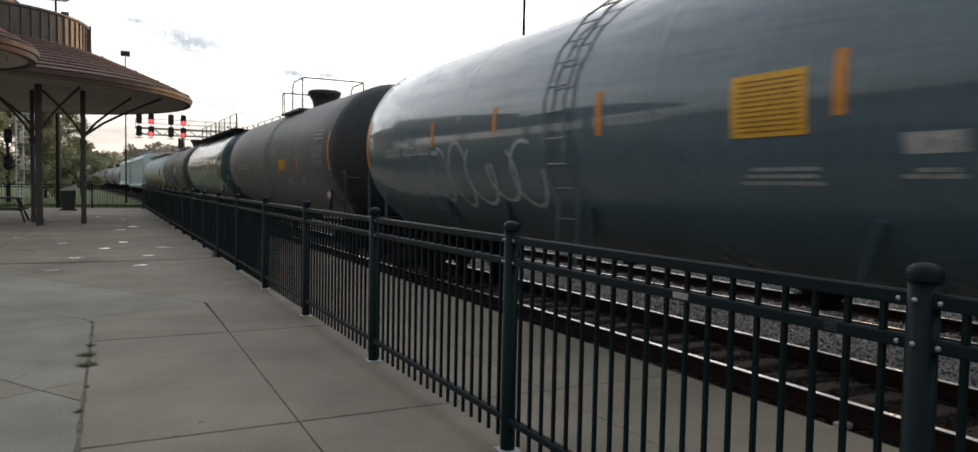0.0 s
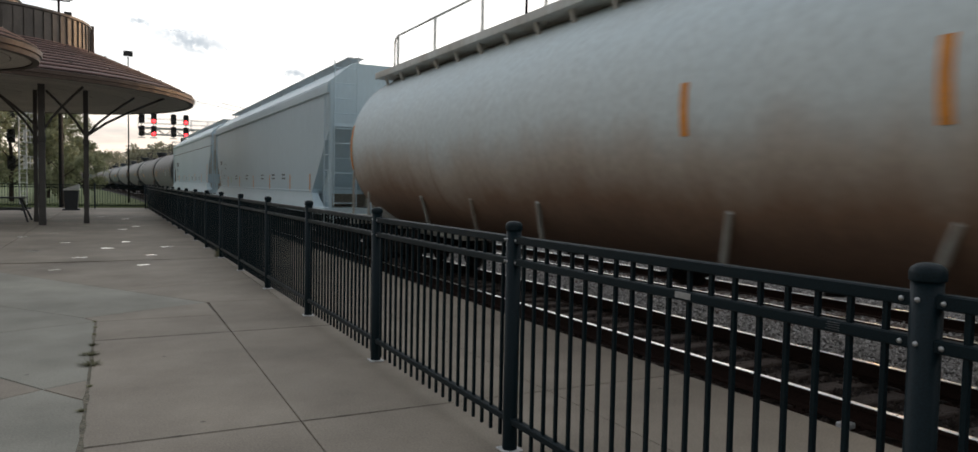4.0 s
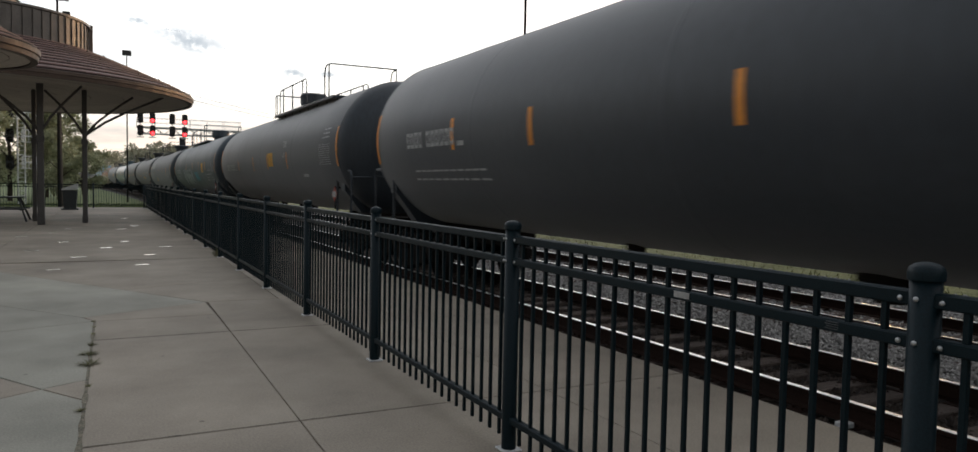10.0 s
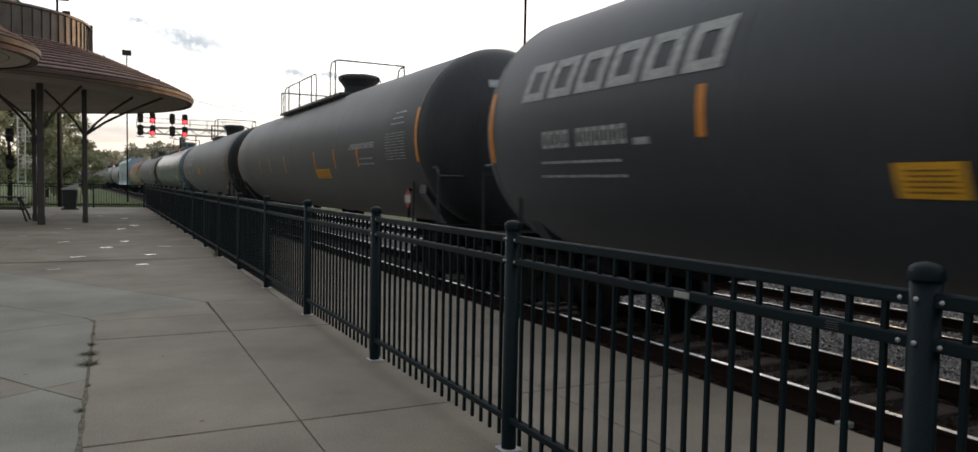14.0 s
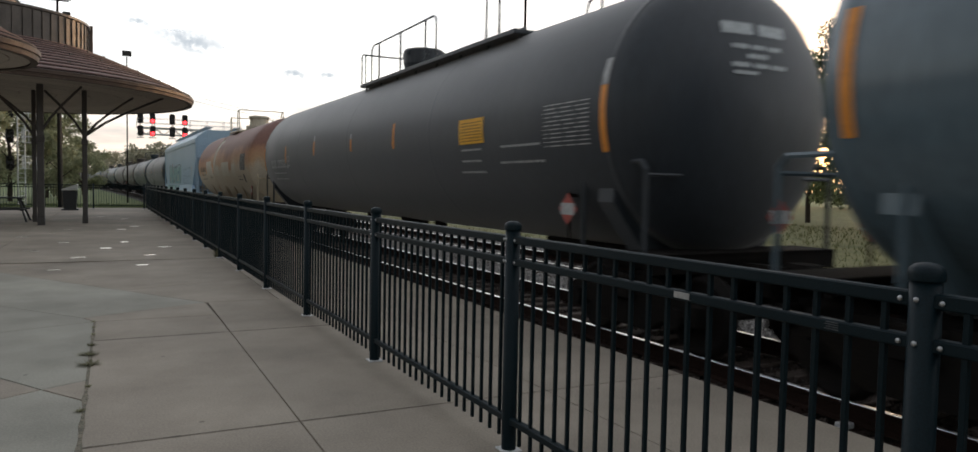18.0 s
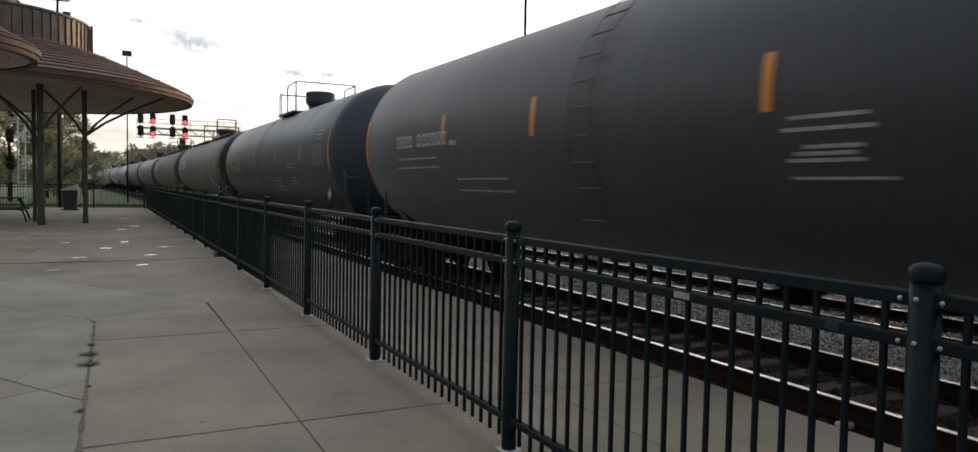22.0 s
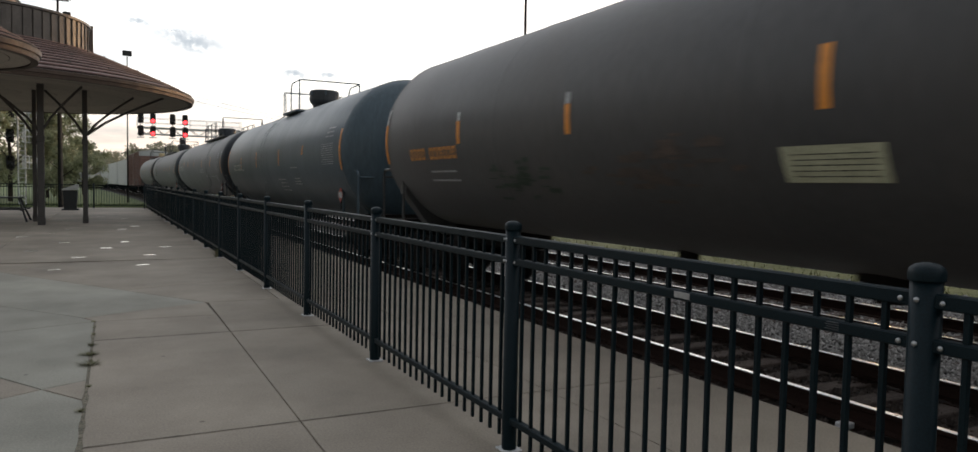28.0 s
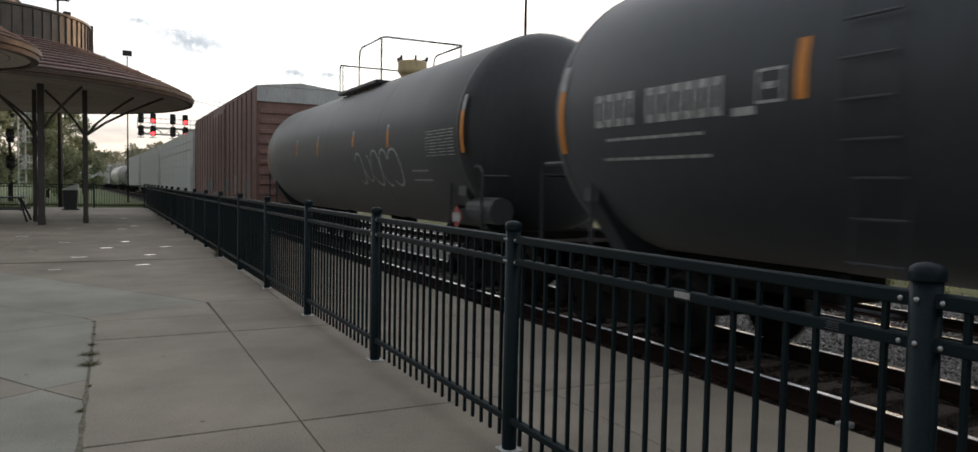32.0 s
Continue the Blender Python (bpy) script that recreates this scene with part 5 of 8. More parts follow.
def stroke(sk, pts, width, material, lift, label="sprayed stroke of paint", swell=0.35):
    """A broad painted stroke along a curve through the points (y, z) on a flat side."""
    bm = bmesh.new()
    fine = []
    for i in range(len(pts) - 1):
        p0, p1, p2, p3 = pts[max(0, i - 1)], pts[i], pts[i + 1], pts[min(len(pts) - 1, i + 2)]
        for k in range(6):
            t = k / 6
            fine.append([0.5 * (2 * b + (c - a) * t + (2 * a - 5 * b + 4 * c - d) * t * t + (3 * b - a - 3 * c + d) * t ** 3) for a, b, c, d in zip(p0, p1, p2, p3)])
    fine.append(list(pts[-1]))
    rows = []
    for i, (y, z) in enumerate(fine):
        q, p = fine[min(i + 1, len(fine) - 1)], fine[max(i - 1, 0)]
        dy, dz = q[0] - p[0], q[1] - p[1]
        n = math.hypot(dy, dz) or 1
        w = width * (0.75 + swell * math.sin(i * 0.7)) / 2
        rows.append([bm.verts.new((sk.x - lift, y - dz / n * w, z + dy / n * w)), bm.verts.new((sk.x - lift, y + dz / n * w, z - dy / n * w))])
    for a, b in zip(rows, rows[1:]):
        bm.faces.new((a[0], b[0], b[1], a[1]))
    part("graffiti", bm, material, sk.car, label)


def blob(sk, y0, y1, z0, z1, material, lift, seed, label="sprayed field of paint"):
    """A field of sprayed colour with an uneven rim."""
    rnd = random.Random(seed)
    bm = bmesh.new()
    c = bm.verts.new((sk.x - lift, (y0 + y1) / 2, (z0 + z1) / 2))
    vs, n = [], 44
    for i in range(n):
        a = 2 * math.pi * i / n
        u, v = math.cos(a), math.sin(a)
        k = (abs(u) ** 5 + abs(v) ** 5) ** -0.2 * rnd.uniform(0.93, 1.0)
        vs.append(bm.verts.new((sk.x - lift, (y0 + y1) / 2 + (y1 - y0) / 2 * u * k, (z0 + z1) / 2 + (z1 - z0) / 2 * v * k)))
    for i in range(n):
        bm.faces.new((c, vs[i], vs[(i + 1) % n]))
    part("graffiti", bm, material, sk.car, label)


def murals(sk, dr):
    """Pale green fields with broad slate strokes, and a smaller, faintly outlined row."""
    fill, line, pink, slate, pale = PAINT["mural"], PAINT["muralline"], PAINT["muralpink"], PAINT["muralslate"], PAINT["muralpale"]
    for k, (a, b, t) in enumerate(((3.2, 4.62, 2.78), (4.55, 5.75, 2.82), (5.75, 7.15, 2.70), (7.0, 9.0, 2.72), (8.9, 11.2, 2.74))):
        blob(sk, dr - b, dr - a, 1.54, t, fill, 0.004 + 0.0004 * k, 5 + k)
    # broad blue shadows of the shapes
    for pts, w in (([(3.3, 2.64), (3.5, 2.1), (3.9, 1.58)], 0.26), ([(5.42, 2.74), (5.62, 2.38), (5.42, 2.05)], 0.30), ([(7.08, 2.72), (6.98, 2.46), (6.93, 2.2)], 0.24),
                   ([(8.05, 2.68), (7.97, 2.31), (8.04, 1.99), (7.88, 1.7)], 0.30), ([(8.05, 2.1), (8.3, 1.78), (8.52, 1.56)], 0.22), ([(9.05, 2.22), (9.28, 2.29), (9.9, 2.36)], 0.20),
                   ([(10.4, 2.7), (10.2, 2.2), (10.6, 1.62)], 0.26)):
        stroke(sk, [(dr - d, z) for d, z in pts], w, line, 0.008, "broad blue sprayed shadow", 0.15)
    # dark outlines along the tops
    for pts, w in (([(3.12, 2.2), (3.3, 2.62), (3.5, 2.8), (4.38, 2.86), (4.6, 2.62), (4.68, 2.35)], 0.09), ([(4.78, 2.5), (4.86, 2.88), (5.36, 2.86), (5.62, 2.66), (5.82, 2.4)], 0.09),
                   ([(6.05, 2.6), (6.09, 2.71), (6.59, 2.67), (7.1, 2.77)], 0.09), ([(7.2, 2.86), (7.34, 2.72), (7.85, 2.69), (8.2, 2.74), (8.93, 2.82)], 0.13),
                   ([(8.92, 2.68), (9.2, 2.73), (9.9, 2.86), (11.0, 2.72)], 0.12), ([(6.05, 1.66), (6.6, 1.76), (7.14, 1.72)], 0.14), ([(5.5, 2.0), (5.8, 1.62)], 0.08), ([(11.1, 2.7), (11.2, 2.2), (10.9, 1.7)], 0.09)):
        stroke(sk, [(dr - d, z) for d, z in pts], w, slate, 0.010, "dark sprayed outline", 0.12)
    for pts, w, m in (([(5.66, 3.0), (5.9, 2.6), (5.98, 2.4), (5.86, 2.1)], 0.20, pink), ([(9.14, 2.10), (9.34, 2.15), (9.55, 2.16)], 0.07, pink), ([(7.96, 1.86), (8.08, 1.74)], 0.16, pink),
                      ([(6.06, 2.2), (6.55, 2.33), (6.9, 2.5)], 0.07, pale), ([(8.3, 2.01), (8.64, 2.09), (9.05, 2.18)], 0.07, pale), ([(3.7, 2.2), (4.2, 2.42), (4.66, 2.36)], 0.06, pale)):
        stroke(sk, [(dr - d, z) for d, z in pts], w, m, 0.012, "short stroke of sprayed colour")
    def on_sill(d0, d1, material, lift):
        bm = bmesh.new()
        q = []
        for z, y in ((1.18, dr - d0), (1.18, dr - d1), (1.48, dr - d1 + 0.06), (1.48, dr - d0 + 0.06)):
            q.append(bm.verts.new((sk.x - 0.05 - (1.51 - z) * 0.30 - lift, y, z)))
        bm.faces.new(q)
        part("graffiti", bm, material, sk.car, "sprayed colour run down over the sill")
    on_sill(3.25, 11.0, fill, 0.004)
    for a, b, m in ((3.85, 4.1, line), (4.9, 5.3, slate), (6.2, 6.75, slate), (8.45, 8.9, line), (10.55, 10.9, line)):
        on_sill(a, b, m, 0.008)
    for k, (a, b, lo, hi) in enumerate(((7.45, 7.62, 1.62, 1.72), (8.62, 8.8, 1.86, 2.0), (9.1, 9.4, 1.62, 1.78), (4.9, 5.2, 1.66, 1.82))):
        blob(sk, dr - b, dr - a, lo, hi, TEAL_PRINT, 0.007, 30 + k, "faint teal spray")
    for k in range(4):
        a = 12.6 + k * 1.0
        stroke(sk, [(dr - a, 1.62), (dr - a - 0.02, 2.4 + 0.03 * k), (dr - a - 0.4, 2.45 + 0.03 * k), (dr - a - 0.5, 2.2)], 0.07, line, 0.009)
        stroke(sk, [(dr - a - 0.45, 2.1), (dr - a - 0.75, 2.0), (dr - a - 0.8, 1.65), (dr - a - 0.2, 1.62)], 0.06, line, 0.009)


def box_car(spec):
    """Steel boxcar with ribbed sides, a pair of plug doors and a pale upper end."""
    L, pt = spec["length"], PAINT[spec["paint"]]
    car = thing("box_car" if not spec.get("rack") else "rack_car", spec["label"], spec.get("category", "box car"), "cars of the freight train")
    he, W, z0, z1 = L / 2 - 0.75, 1.53, 1.0, spec.get("height", 5.15)
    bm = bmesh.new()
    box(bm, -W, W, -he, he, z0, z1, bevel=0.03)
    part("body", bm, pt, car)
    bm = bmesh.new()
    prism(bm, [(-W - 0.02, z1), (0, z1 + 0.18), (W + 0.02, z1)], -he - 0.03, he + 0.03, "y")
    part("roof", bm, PAINT["auto"], car)
    def rib(bm):
        box(bm, -0.05, 0.0, -0.05, 0.05, z0 + 0.1, z1 - 0.1)
    if spec.get("rack"):
        n = 12
        for k in range(n):
            y = -he + 2 * he * (k + 0.5) / n
            wide = he / n * 0.94

            def louvre(bm):
                box(bm, -W - 0.03, -W, -wide, wide, 0, (z1 - z0 - 0.4) / 7 * 0.86)
            for j in range(7):
                part("louvre", shared(("louvre", round(wide, 2)), louvre, pt), None, car, at=pose(0, y, z0 + 0.25 + j * (z1 - z0 - 0.4) / 7))
    else:
        me = shared("rib", rib, pt)
        n = 18
        for k in range(n + 1):
            y = -he + 2 * he * k / n
            if abs(y) > 1.9:
                part("rib", me, None, car, at=pose(-W, y, 0))
        for s in (-1, 1):
            bm = bmesh.new()
            box(bm, -W - 0.06, -W, min(0, s * 1.75) + 0.02, max(0, s * 1.75) - 0.02, z0 + 0.15, z1 - 0.25, bevel=0.015)
            for y in (0.5, 1.25):
                tube(bm, (-W - 0.1, s * y, z0 + 0.3), (-W - 0.1, s * y, z1 - 0.4), 0.025, 6)
            part("door", bm, pt, car)
        bm = bmesh.new()
        for k in range(9):
            z = z0 + 0.3 + k * 0.36
            box(bm, -W + 0.1, W - 0.1, -he - 0.05, -he, z, z + 0.16, bevel=0.02)
        part("end_corrugation", bm, pt, car)
        bm = bmesh.new()
        box(bm, -W - 0.006, W + 0.006, -he - 0.06, -he + 0.01, z1 - 0.55, z1 - 0.02)
        part("end_top_band", bm, PAINT["auto"], car, "pale grey upper end")
        for k in range(6):
            y = he * (-0.8 + 0.27 * k)
            bm = bmesh.new()
            box(bm, -W - 0.008, -W - 0.002, y, y + 0.5, z0 + 0.2 + 0.05 * (k % 3), z0 + 0.9 + 0.12 * (k % 2))
            part("paint_patch", bm, WHITE_PRINT if k % 2 else TEAL_PRINT, car, "patch of faded sprayed paint")
    bm = bmesh.new()
    box(bm, -0.4, 0.4, -he - 0.1, he + 0.1, 0.75, 1.0)
    box(bm, -W, W, -he * 0.5, he * 0.5, 0.85, 1.0)
    part("underframe", bm, GRIME, car)
    for s in (-1, 1):
        truck(car, s * (L / 2 - 2.2))
        ladder(car, [(-W - 0.06, s * (he - 0.35), 0.6), (-W - 0.06, s * (he - 0.35), z1 if spec.get("tall_ladder") else 2.6)], 0.45, pt, "side_ladder")
    couplers(car, L / 2)
    CARS.append((car, spec["centre"]))
    return car


# ------------------------------------------------------------------ the train, front to rear
CONSIST = []


def add(rear, kind, paint, label, marks=(), **more):
    """Put a car behind the last one; rear: where its body ends at the start of the shot."""
    CONSIST.append((rear, kind, dict(paint=paint, label=label, marks=marks, **more)))

add(14.0, "tank", "bluegrey", "blue-grey tank car with sprayed loops and a yellow notice", [
    ("s", 3.02, -0.23, 0.17), ("s", 5.13, -0.12, 0.22), ("s", 7.5, -0.28, 0.18), ("s", 10.4, -0.29, 0.18), ("y", 9.37, 10.12, -0.41, 0.09),
    ("l3", 9.36, 10.19, -0.79, -0.63), ("pw", 10.86, 11.27, -0.58, -0.44), ("l2", 10.82, 11.24, -0.74, -0.65), ("n", 0.79, 2.83, -0.34, -0.19),
    ("gw", 2.87, 6.2, -1.19, -0.14), ("t", 15.25, 16.35, -0.4, 0.12), ("l3", 15.55, 16.25, 0.25, 0.5), ("p", 15.7, -1.1),
], dome="bonnet", ladder=6.7, struts=True, stout=True, top=(-0.8, 0.52, 1.5, None, None, 0.45, -0.78), low=True)
add(31.48, "tank", "black", "black tank car with white print and a yellow notice", [
    ("n", 1.42, 3.45, -0.37, -0.2), ("s", 3.59, -0.67, -0.21), ("l1", 4.33, 5.2, -0.54, -0.4), ("s", 6.13, -0.58, -0.16), ("l3", 7.87, 8.2, 0.07, 0.2),
    ("s", 8.82, -0.61, -0.17), ("y", 8.95, 9.71, -0.46, -0.16), ("l3", 9.48, 10.21, -0.85, -0.68), ("s", 11.15, -0.58, -0.12), ("l3", 11.18, 11.59, -0.85, -0.69),
    ("t", 12.68, 13.78, -0.4, 0.12), ("l3", 12.98, 13.68, 0.25, 0.5), ("p", 13.2, -1.1),
], ladder=7.3, top=(-0.94, 0.55, 1.7, None, None, 0.25, -1.15), low=True)
add(46.9, "tank", "teal", "grey-green tank car with a full-length roof walkway", [
    ("n", 0.87, 2.8, -0.44, -0.25), ("s", 3.2, -0.54, -0.12), ("s", 5.29, -0.44, -0.1), ("pp", 6.04, 6.79, -0.49, -0.24), ("l2", 6.22, 6.49, 0.4, 0.55),
    ("s", 7.77, -0.45, -0.02), ("y", 7.92, 8.73, -0.2, 0.16), ("l4", 8.01, 8.78, -0.51, -0.2), ("l1", 5.99, 6.95, -0.87, -0.83), ("t", 10.62, 11.72, -0.4, 0.12),
    ("l3", 10.92, 11.62, 0.25, 0.5), ("p", 11.1, -1.1),
], long_walk=True, dome="low", top=(-0.21, 0.45, 1.5, None, None, 0.4, -0.8), low=True)
add(63.46, "tank", "brown", "brown-black weathered tank car with an orange mark", [
    ("no", 1.06, 3.34, -0.36, -0.18), ("s", 3.29, -0.29, 0.11), ("sw", 5.34, -0.21, 0.17), ("s", 8.2, -0.3, 0.15), ("pl", 8.37, 9.25, -0.3, 0.07),
    ("pd", 7.12, 8.45, -1.13, -0.52), ("t", 11.76, 12.86, -0.4, 0.12), ("l3", 12.06, 12.76, 0.25, 0.5), ("p", 12.3, -1.1),
], dome="bonnet", ladder=6.8, top=(-0.79, 0.52, 1.3, None, None, 0.3, -0.9), low=True)
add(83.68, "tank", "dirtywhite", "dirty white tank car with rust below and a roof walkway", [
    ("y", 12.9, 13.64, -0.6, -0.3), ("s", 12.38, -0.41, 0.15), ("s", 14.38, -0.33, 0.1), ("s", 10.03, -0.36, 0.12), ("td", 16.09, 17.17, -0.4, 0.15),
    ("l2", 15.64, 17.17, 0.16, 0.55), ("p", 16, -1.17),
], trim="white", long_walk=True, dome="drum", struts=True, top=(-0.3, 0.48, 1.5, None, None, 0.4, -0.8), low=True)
add(105.04, "hopper", "hopper", "pale grey covered hopper car with dark print", chord=True, print_kind="initials")
add(126.08, "hopper", "hopper", "white covered hopper car with a dark seam", streak=True, print_kind="plate", curved=True, sill=1.70, nose=1.2)
add(142.84, "tank", "black", "black tank car with orange lettering blocks", [
    ("nO", 0.78, 2.9, -0.38, -0.03), ("lo2", 0.89, 2.61, -0.82, -0.41), ("sw", 3.11, -0.19, 0.26), ("sw", 3.57, -0.09, 0.32), ("sw", 5.85, -0.06, 0.28),
    ("sw", 8.8, -0.22, 0.28), ("sw", 11.09, -0.19, 0.27), ("t", 12.83, 13.85, -0.41, 0.13), ("pw", 9.98, 10.68, -0.44, -0.11), ("p", 13.2, -1.1),
], dome="drum", dome_paint="white", front=0.1, top=(0.4, 0.38, 0.95, None, None, -0.9, -2.2), low=True)
add(164.85, "tank", "blueblack", "black pressure tank car with white brand blocks", [
    ("br", 1.17, 5.04, -0.05, 0.68), ("n", 1.83, 3.52, -0.47, -0.28), ("l2", 1.71, 3.44, -0.82, -0.6), ("s", 0.79, -0.77, 0.01), ("s", 4.51, -0.46, -0.03),
    ("b", 4.71, 5.02, -0.47, -0.22), ("s", 6.51, -0.48, -0.01), ("y", 6.99, 7.83, -0.48, -0.16), ("s", 15.1, -0.35, -0.07), ("t", 17.52, 18.52, -0.42, 0.09),
    ("p", 17.6, -0.97), ("l2", 15.62, 17.22, -0.62, -0.36),
], ladder=5.3, top=(-1.16, 0.58, 5.78, 5.23, 0.95, -0.2, -1.18))
add(184.71, "tank", "blueblack", "weathered black pressure tank car with white print", [
    ("n", 1.29, 3.29, -0.22, 0.04), ("s", 3.25, -0.3, 0.18), ("l2", 1.37, 4.25, -0.76, -0.57), ("s", 5.59, -0.32, 0.15), ("s", 9.04, -0.3, 0.17),
    ("y", 13.62, 14.67, -0.29, -0.01), ("s", 12.08, -0.24, 0.07), ("l2", 15.16, 16.77, -0.72, -0.43), ("t", 16.69, 16.81, -0.31, 0.21), ("p", 15.6, -1.1),
], top=(-1.41, 0.58, 1.5, None, None, 0.2, -0.9), narrow=0.55)
add(205.71, "tank", "blueblack", "black pressure tank car with orange tape", [
    ("n", 1.32, 3.21, -0.39, -0.17), ("s", 4.17, -0.42, 0.01), ("s", 7.32, -0.44, 0.02), ("s", 9.82, -0.41, 0.05), ("y", 10, 10.7, -0.34, 0.08),
    ("l4", 12.12, 12.61, 0.19, 0.39), ("l3", 12.09, 12.46, -0.1, 0.04), ("s", 12.64, -0.44, 0.03), ("pw", 14.26, 14.8, -0.68, -0.6), ("t", 16.2, 17.3, -0.4, 0.12),
    ("l3", 16.5, 17.2, 0.25, 0.5), ("p", 16.7, -1.1),
], dome="drum", top=(-0.84, 0.46, 1.45, 0.75, -2.9, -4.9, -5.45))
add(227.13, "tank", "darkblue", "dark blue tank car with white and teal graffiti", [
    ("s", 6.57, -0.26, 0.16), ("s", 9.91, -0.16, 0.2), ("s", 12.72, -0.23, 0.2), ("y", 13.77, 14.48, -0.38, 0.08), ("s", 15.32, -0.27, 0.19),
    ("gb", 4.86, 9.48, -1, -0.21), ("gu", 10.6, 12.18, -0.81, -0.38), ("l3", 15.13, 16.24, -0.79, -0.47), ("l2", 16.03, 17.41, -0.5, -0.25),
    ("t", 17.46, 18.37, -0.39, 0.15), ("b", 17.1, 17.46, -0.87, -0.63), ("p", 17.5, -1.1), ("n", 1.07, 3.22, -0.37, -0.13), ("l2", 1.1, 2.9, -0.72, -0.52),
], front=-0.7, dome="drum", top=(-0.82, 0.5, 5.8, 5.25, 0.95, -0.35, -1.3))
add(248.23, "tank", "blueblack", "black pressure tank car with white brand blocks and orange tape", [
    ("br", 0.43, 4.5, 0.14, 0.81), ("s", 8.4, -0.1, 0.28), ("s", 11.51, -0.31, 0.11), ("s", 14.5, -0.43, 0.13), ("l2", 14.72, 16.22, -0.58, -0.33),
    ("t", 16.67, 17.8, -0.43, 0.08), ("b", 16, 16.59, -0.96, -0.7), ("p", 16.7, -1.12), ("n", 1.04, 2.68, -0.39, -0.19), ("l2", 0.9, 2.6, -0.73, -0.52),
    ("s", 3.75, -0.38, 0.08), ("y", 5.5, 5.98, -0.88, -0.64),
], top=(-1.03, 0.62, 6, 5.45, 0.95, -0.03, -0.85), low=True)
add(269.78, "tank", "black", "black pressure tank car with white print and orange bands", [
    ("s", 4.15, -0.56, -0.05), ("s", 5.78, -0.55, -0.08), ("s", 7.97, -0.57, -0.05), ("s", 11.45, -0.52, -0.07), ("y", 11.36, 12.67, -0.72, -0.5),
    ("s", 13.26, -0.52, -0.06), ("s", 15.01, -0.49, -0.08), ("l2", 15.06, 16.03, -0.45, -0.29), ("l3", 14.41, 16.16, -0.12, 0.01), ("t", 16.75, 17.85, -0.4, 0.12),
    ("l3", 17.05, 17.75, 0.25, 0.5), ("p", 17.2, -1.1),
], top=(-1.19, 0.6, 5.55, 5, 0.95, -0.5, -1.1))
add(290.12, "tank", "black", "black pressure tank car with white brand blocks", [
    ("br", 1.17, 5.04, -0.05, 0.68), ("n", 1.83, 3.52, -0.47, -0.28), ("l2", 1.71, 3.44, -0.82, -0.6), ("s", 0.79, -0.77, 0.01), ("s", 4.51, -0.46, -0.03),
    ("b", 4.71, 5.02, -0.47, -0.22), ("s", 6.5, -0.48, -0.01), ("s", 9.6, -0.4, 0.05), ("s", 12.4, -0.4, 0.05), ("s", 15.1, -0.35, 0.05), ("y", 7, 7.9, -0.48, -0.16),
    ("t", 15.54, 16.64, -0.4, 0.12), ("l3", 15.84, 16.54, 0.25, 0.5), ("p", 16, -1.1),
], top=(-0.71, 0.58, 1.5, None, None, 0.2, -1))
add(311.28, "tank", "blue", "blue tank car with print tables and teal graffiti", [
    ("s", 11.9, -0.05, 0.27), ("s", 14.59, -0.2, 0.26), ("lo1", 9.3, 10.03, -0.93, -0.83), ("pw", 14.91, 15.62, -0.83, -0.5), ("b", 15.8, 16.32, -0.81, -0.52),
    ("t", 16.58, 17.7, -0.42, 0.1), ("p", 17, -1.08), ("no", 1.29, 3.03, -0.32, -0.16), ("gf", 4.73, 8.79, -1.03, -0.3),
], reservoir=True, top=(-0.51, 0.57, 1.4, None, None, 0.1, -0.6), narrow=0.5, rise=1.4, low_walk=True)
add(332.85, "tank", "blueblack", "black tank car with a yellow notice and white print", [
    ("sw", 6.14, -0.13, 0.35), ("sw", 9.3, -0.15, 0.22), ("s", 11.94, -0.18, 0.28), ("y", 14.79, 15.58, -0.23, 0.13), ("l3", 14.67, 15.46, -0.65, -0.28),
    ("l2", 15.96, 17.11, -0.53, -0.27), ("t", 17.14, 18.16, -0.37, 0.16), ("p", 17.1, -1.09), ("n", 0.72, 2.73, -0.39, -0.15), ("l2", 0.87, 2.6, -0.73, -0.51),
    ("s", 2.85, -0.26, 0.21), ("b", 3.01, 3.29, -0.35, -0.08),
], dome="drum", top=(-0.51, 0.48, 1.45, 0.75, -2.9, -4.9, -5.45))
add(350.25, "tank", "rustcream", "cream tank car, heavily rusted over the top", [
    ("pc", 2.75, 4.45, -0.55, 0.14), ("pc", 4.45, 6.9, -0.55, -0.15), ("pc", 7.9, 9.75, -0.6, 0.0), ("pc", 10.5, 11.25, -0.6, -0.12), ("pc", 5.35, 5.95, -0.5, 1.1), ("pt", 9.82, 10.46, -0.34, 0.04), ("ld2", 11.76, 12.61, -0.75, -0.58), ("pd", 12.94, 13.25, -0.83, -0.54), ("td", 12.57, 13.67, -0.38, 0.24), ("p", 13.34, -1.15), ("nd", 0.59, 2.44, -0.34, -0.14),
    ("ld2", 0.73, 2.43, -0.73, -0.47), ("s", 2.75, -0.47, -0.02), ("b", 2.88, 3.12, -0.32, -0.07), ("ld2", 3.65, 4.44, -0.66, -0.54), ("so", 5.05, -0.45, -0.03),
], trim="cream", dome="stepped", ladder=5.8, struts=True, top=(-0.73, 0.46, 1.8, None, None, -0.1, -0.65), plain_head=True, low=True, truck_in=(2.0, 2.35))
add(371.43, "hopper", "hopperblue", "pale blue covered hopper car with large graffiti", chord=True, murals=True, print_kind="worn", tail=0.35)
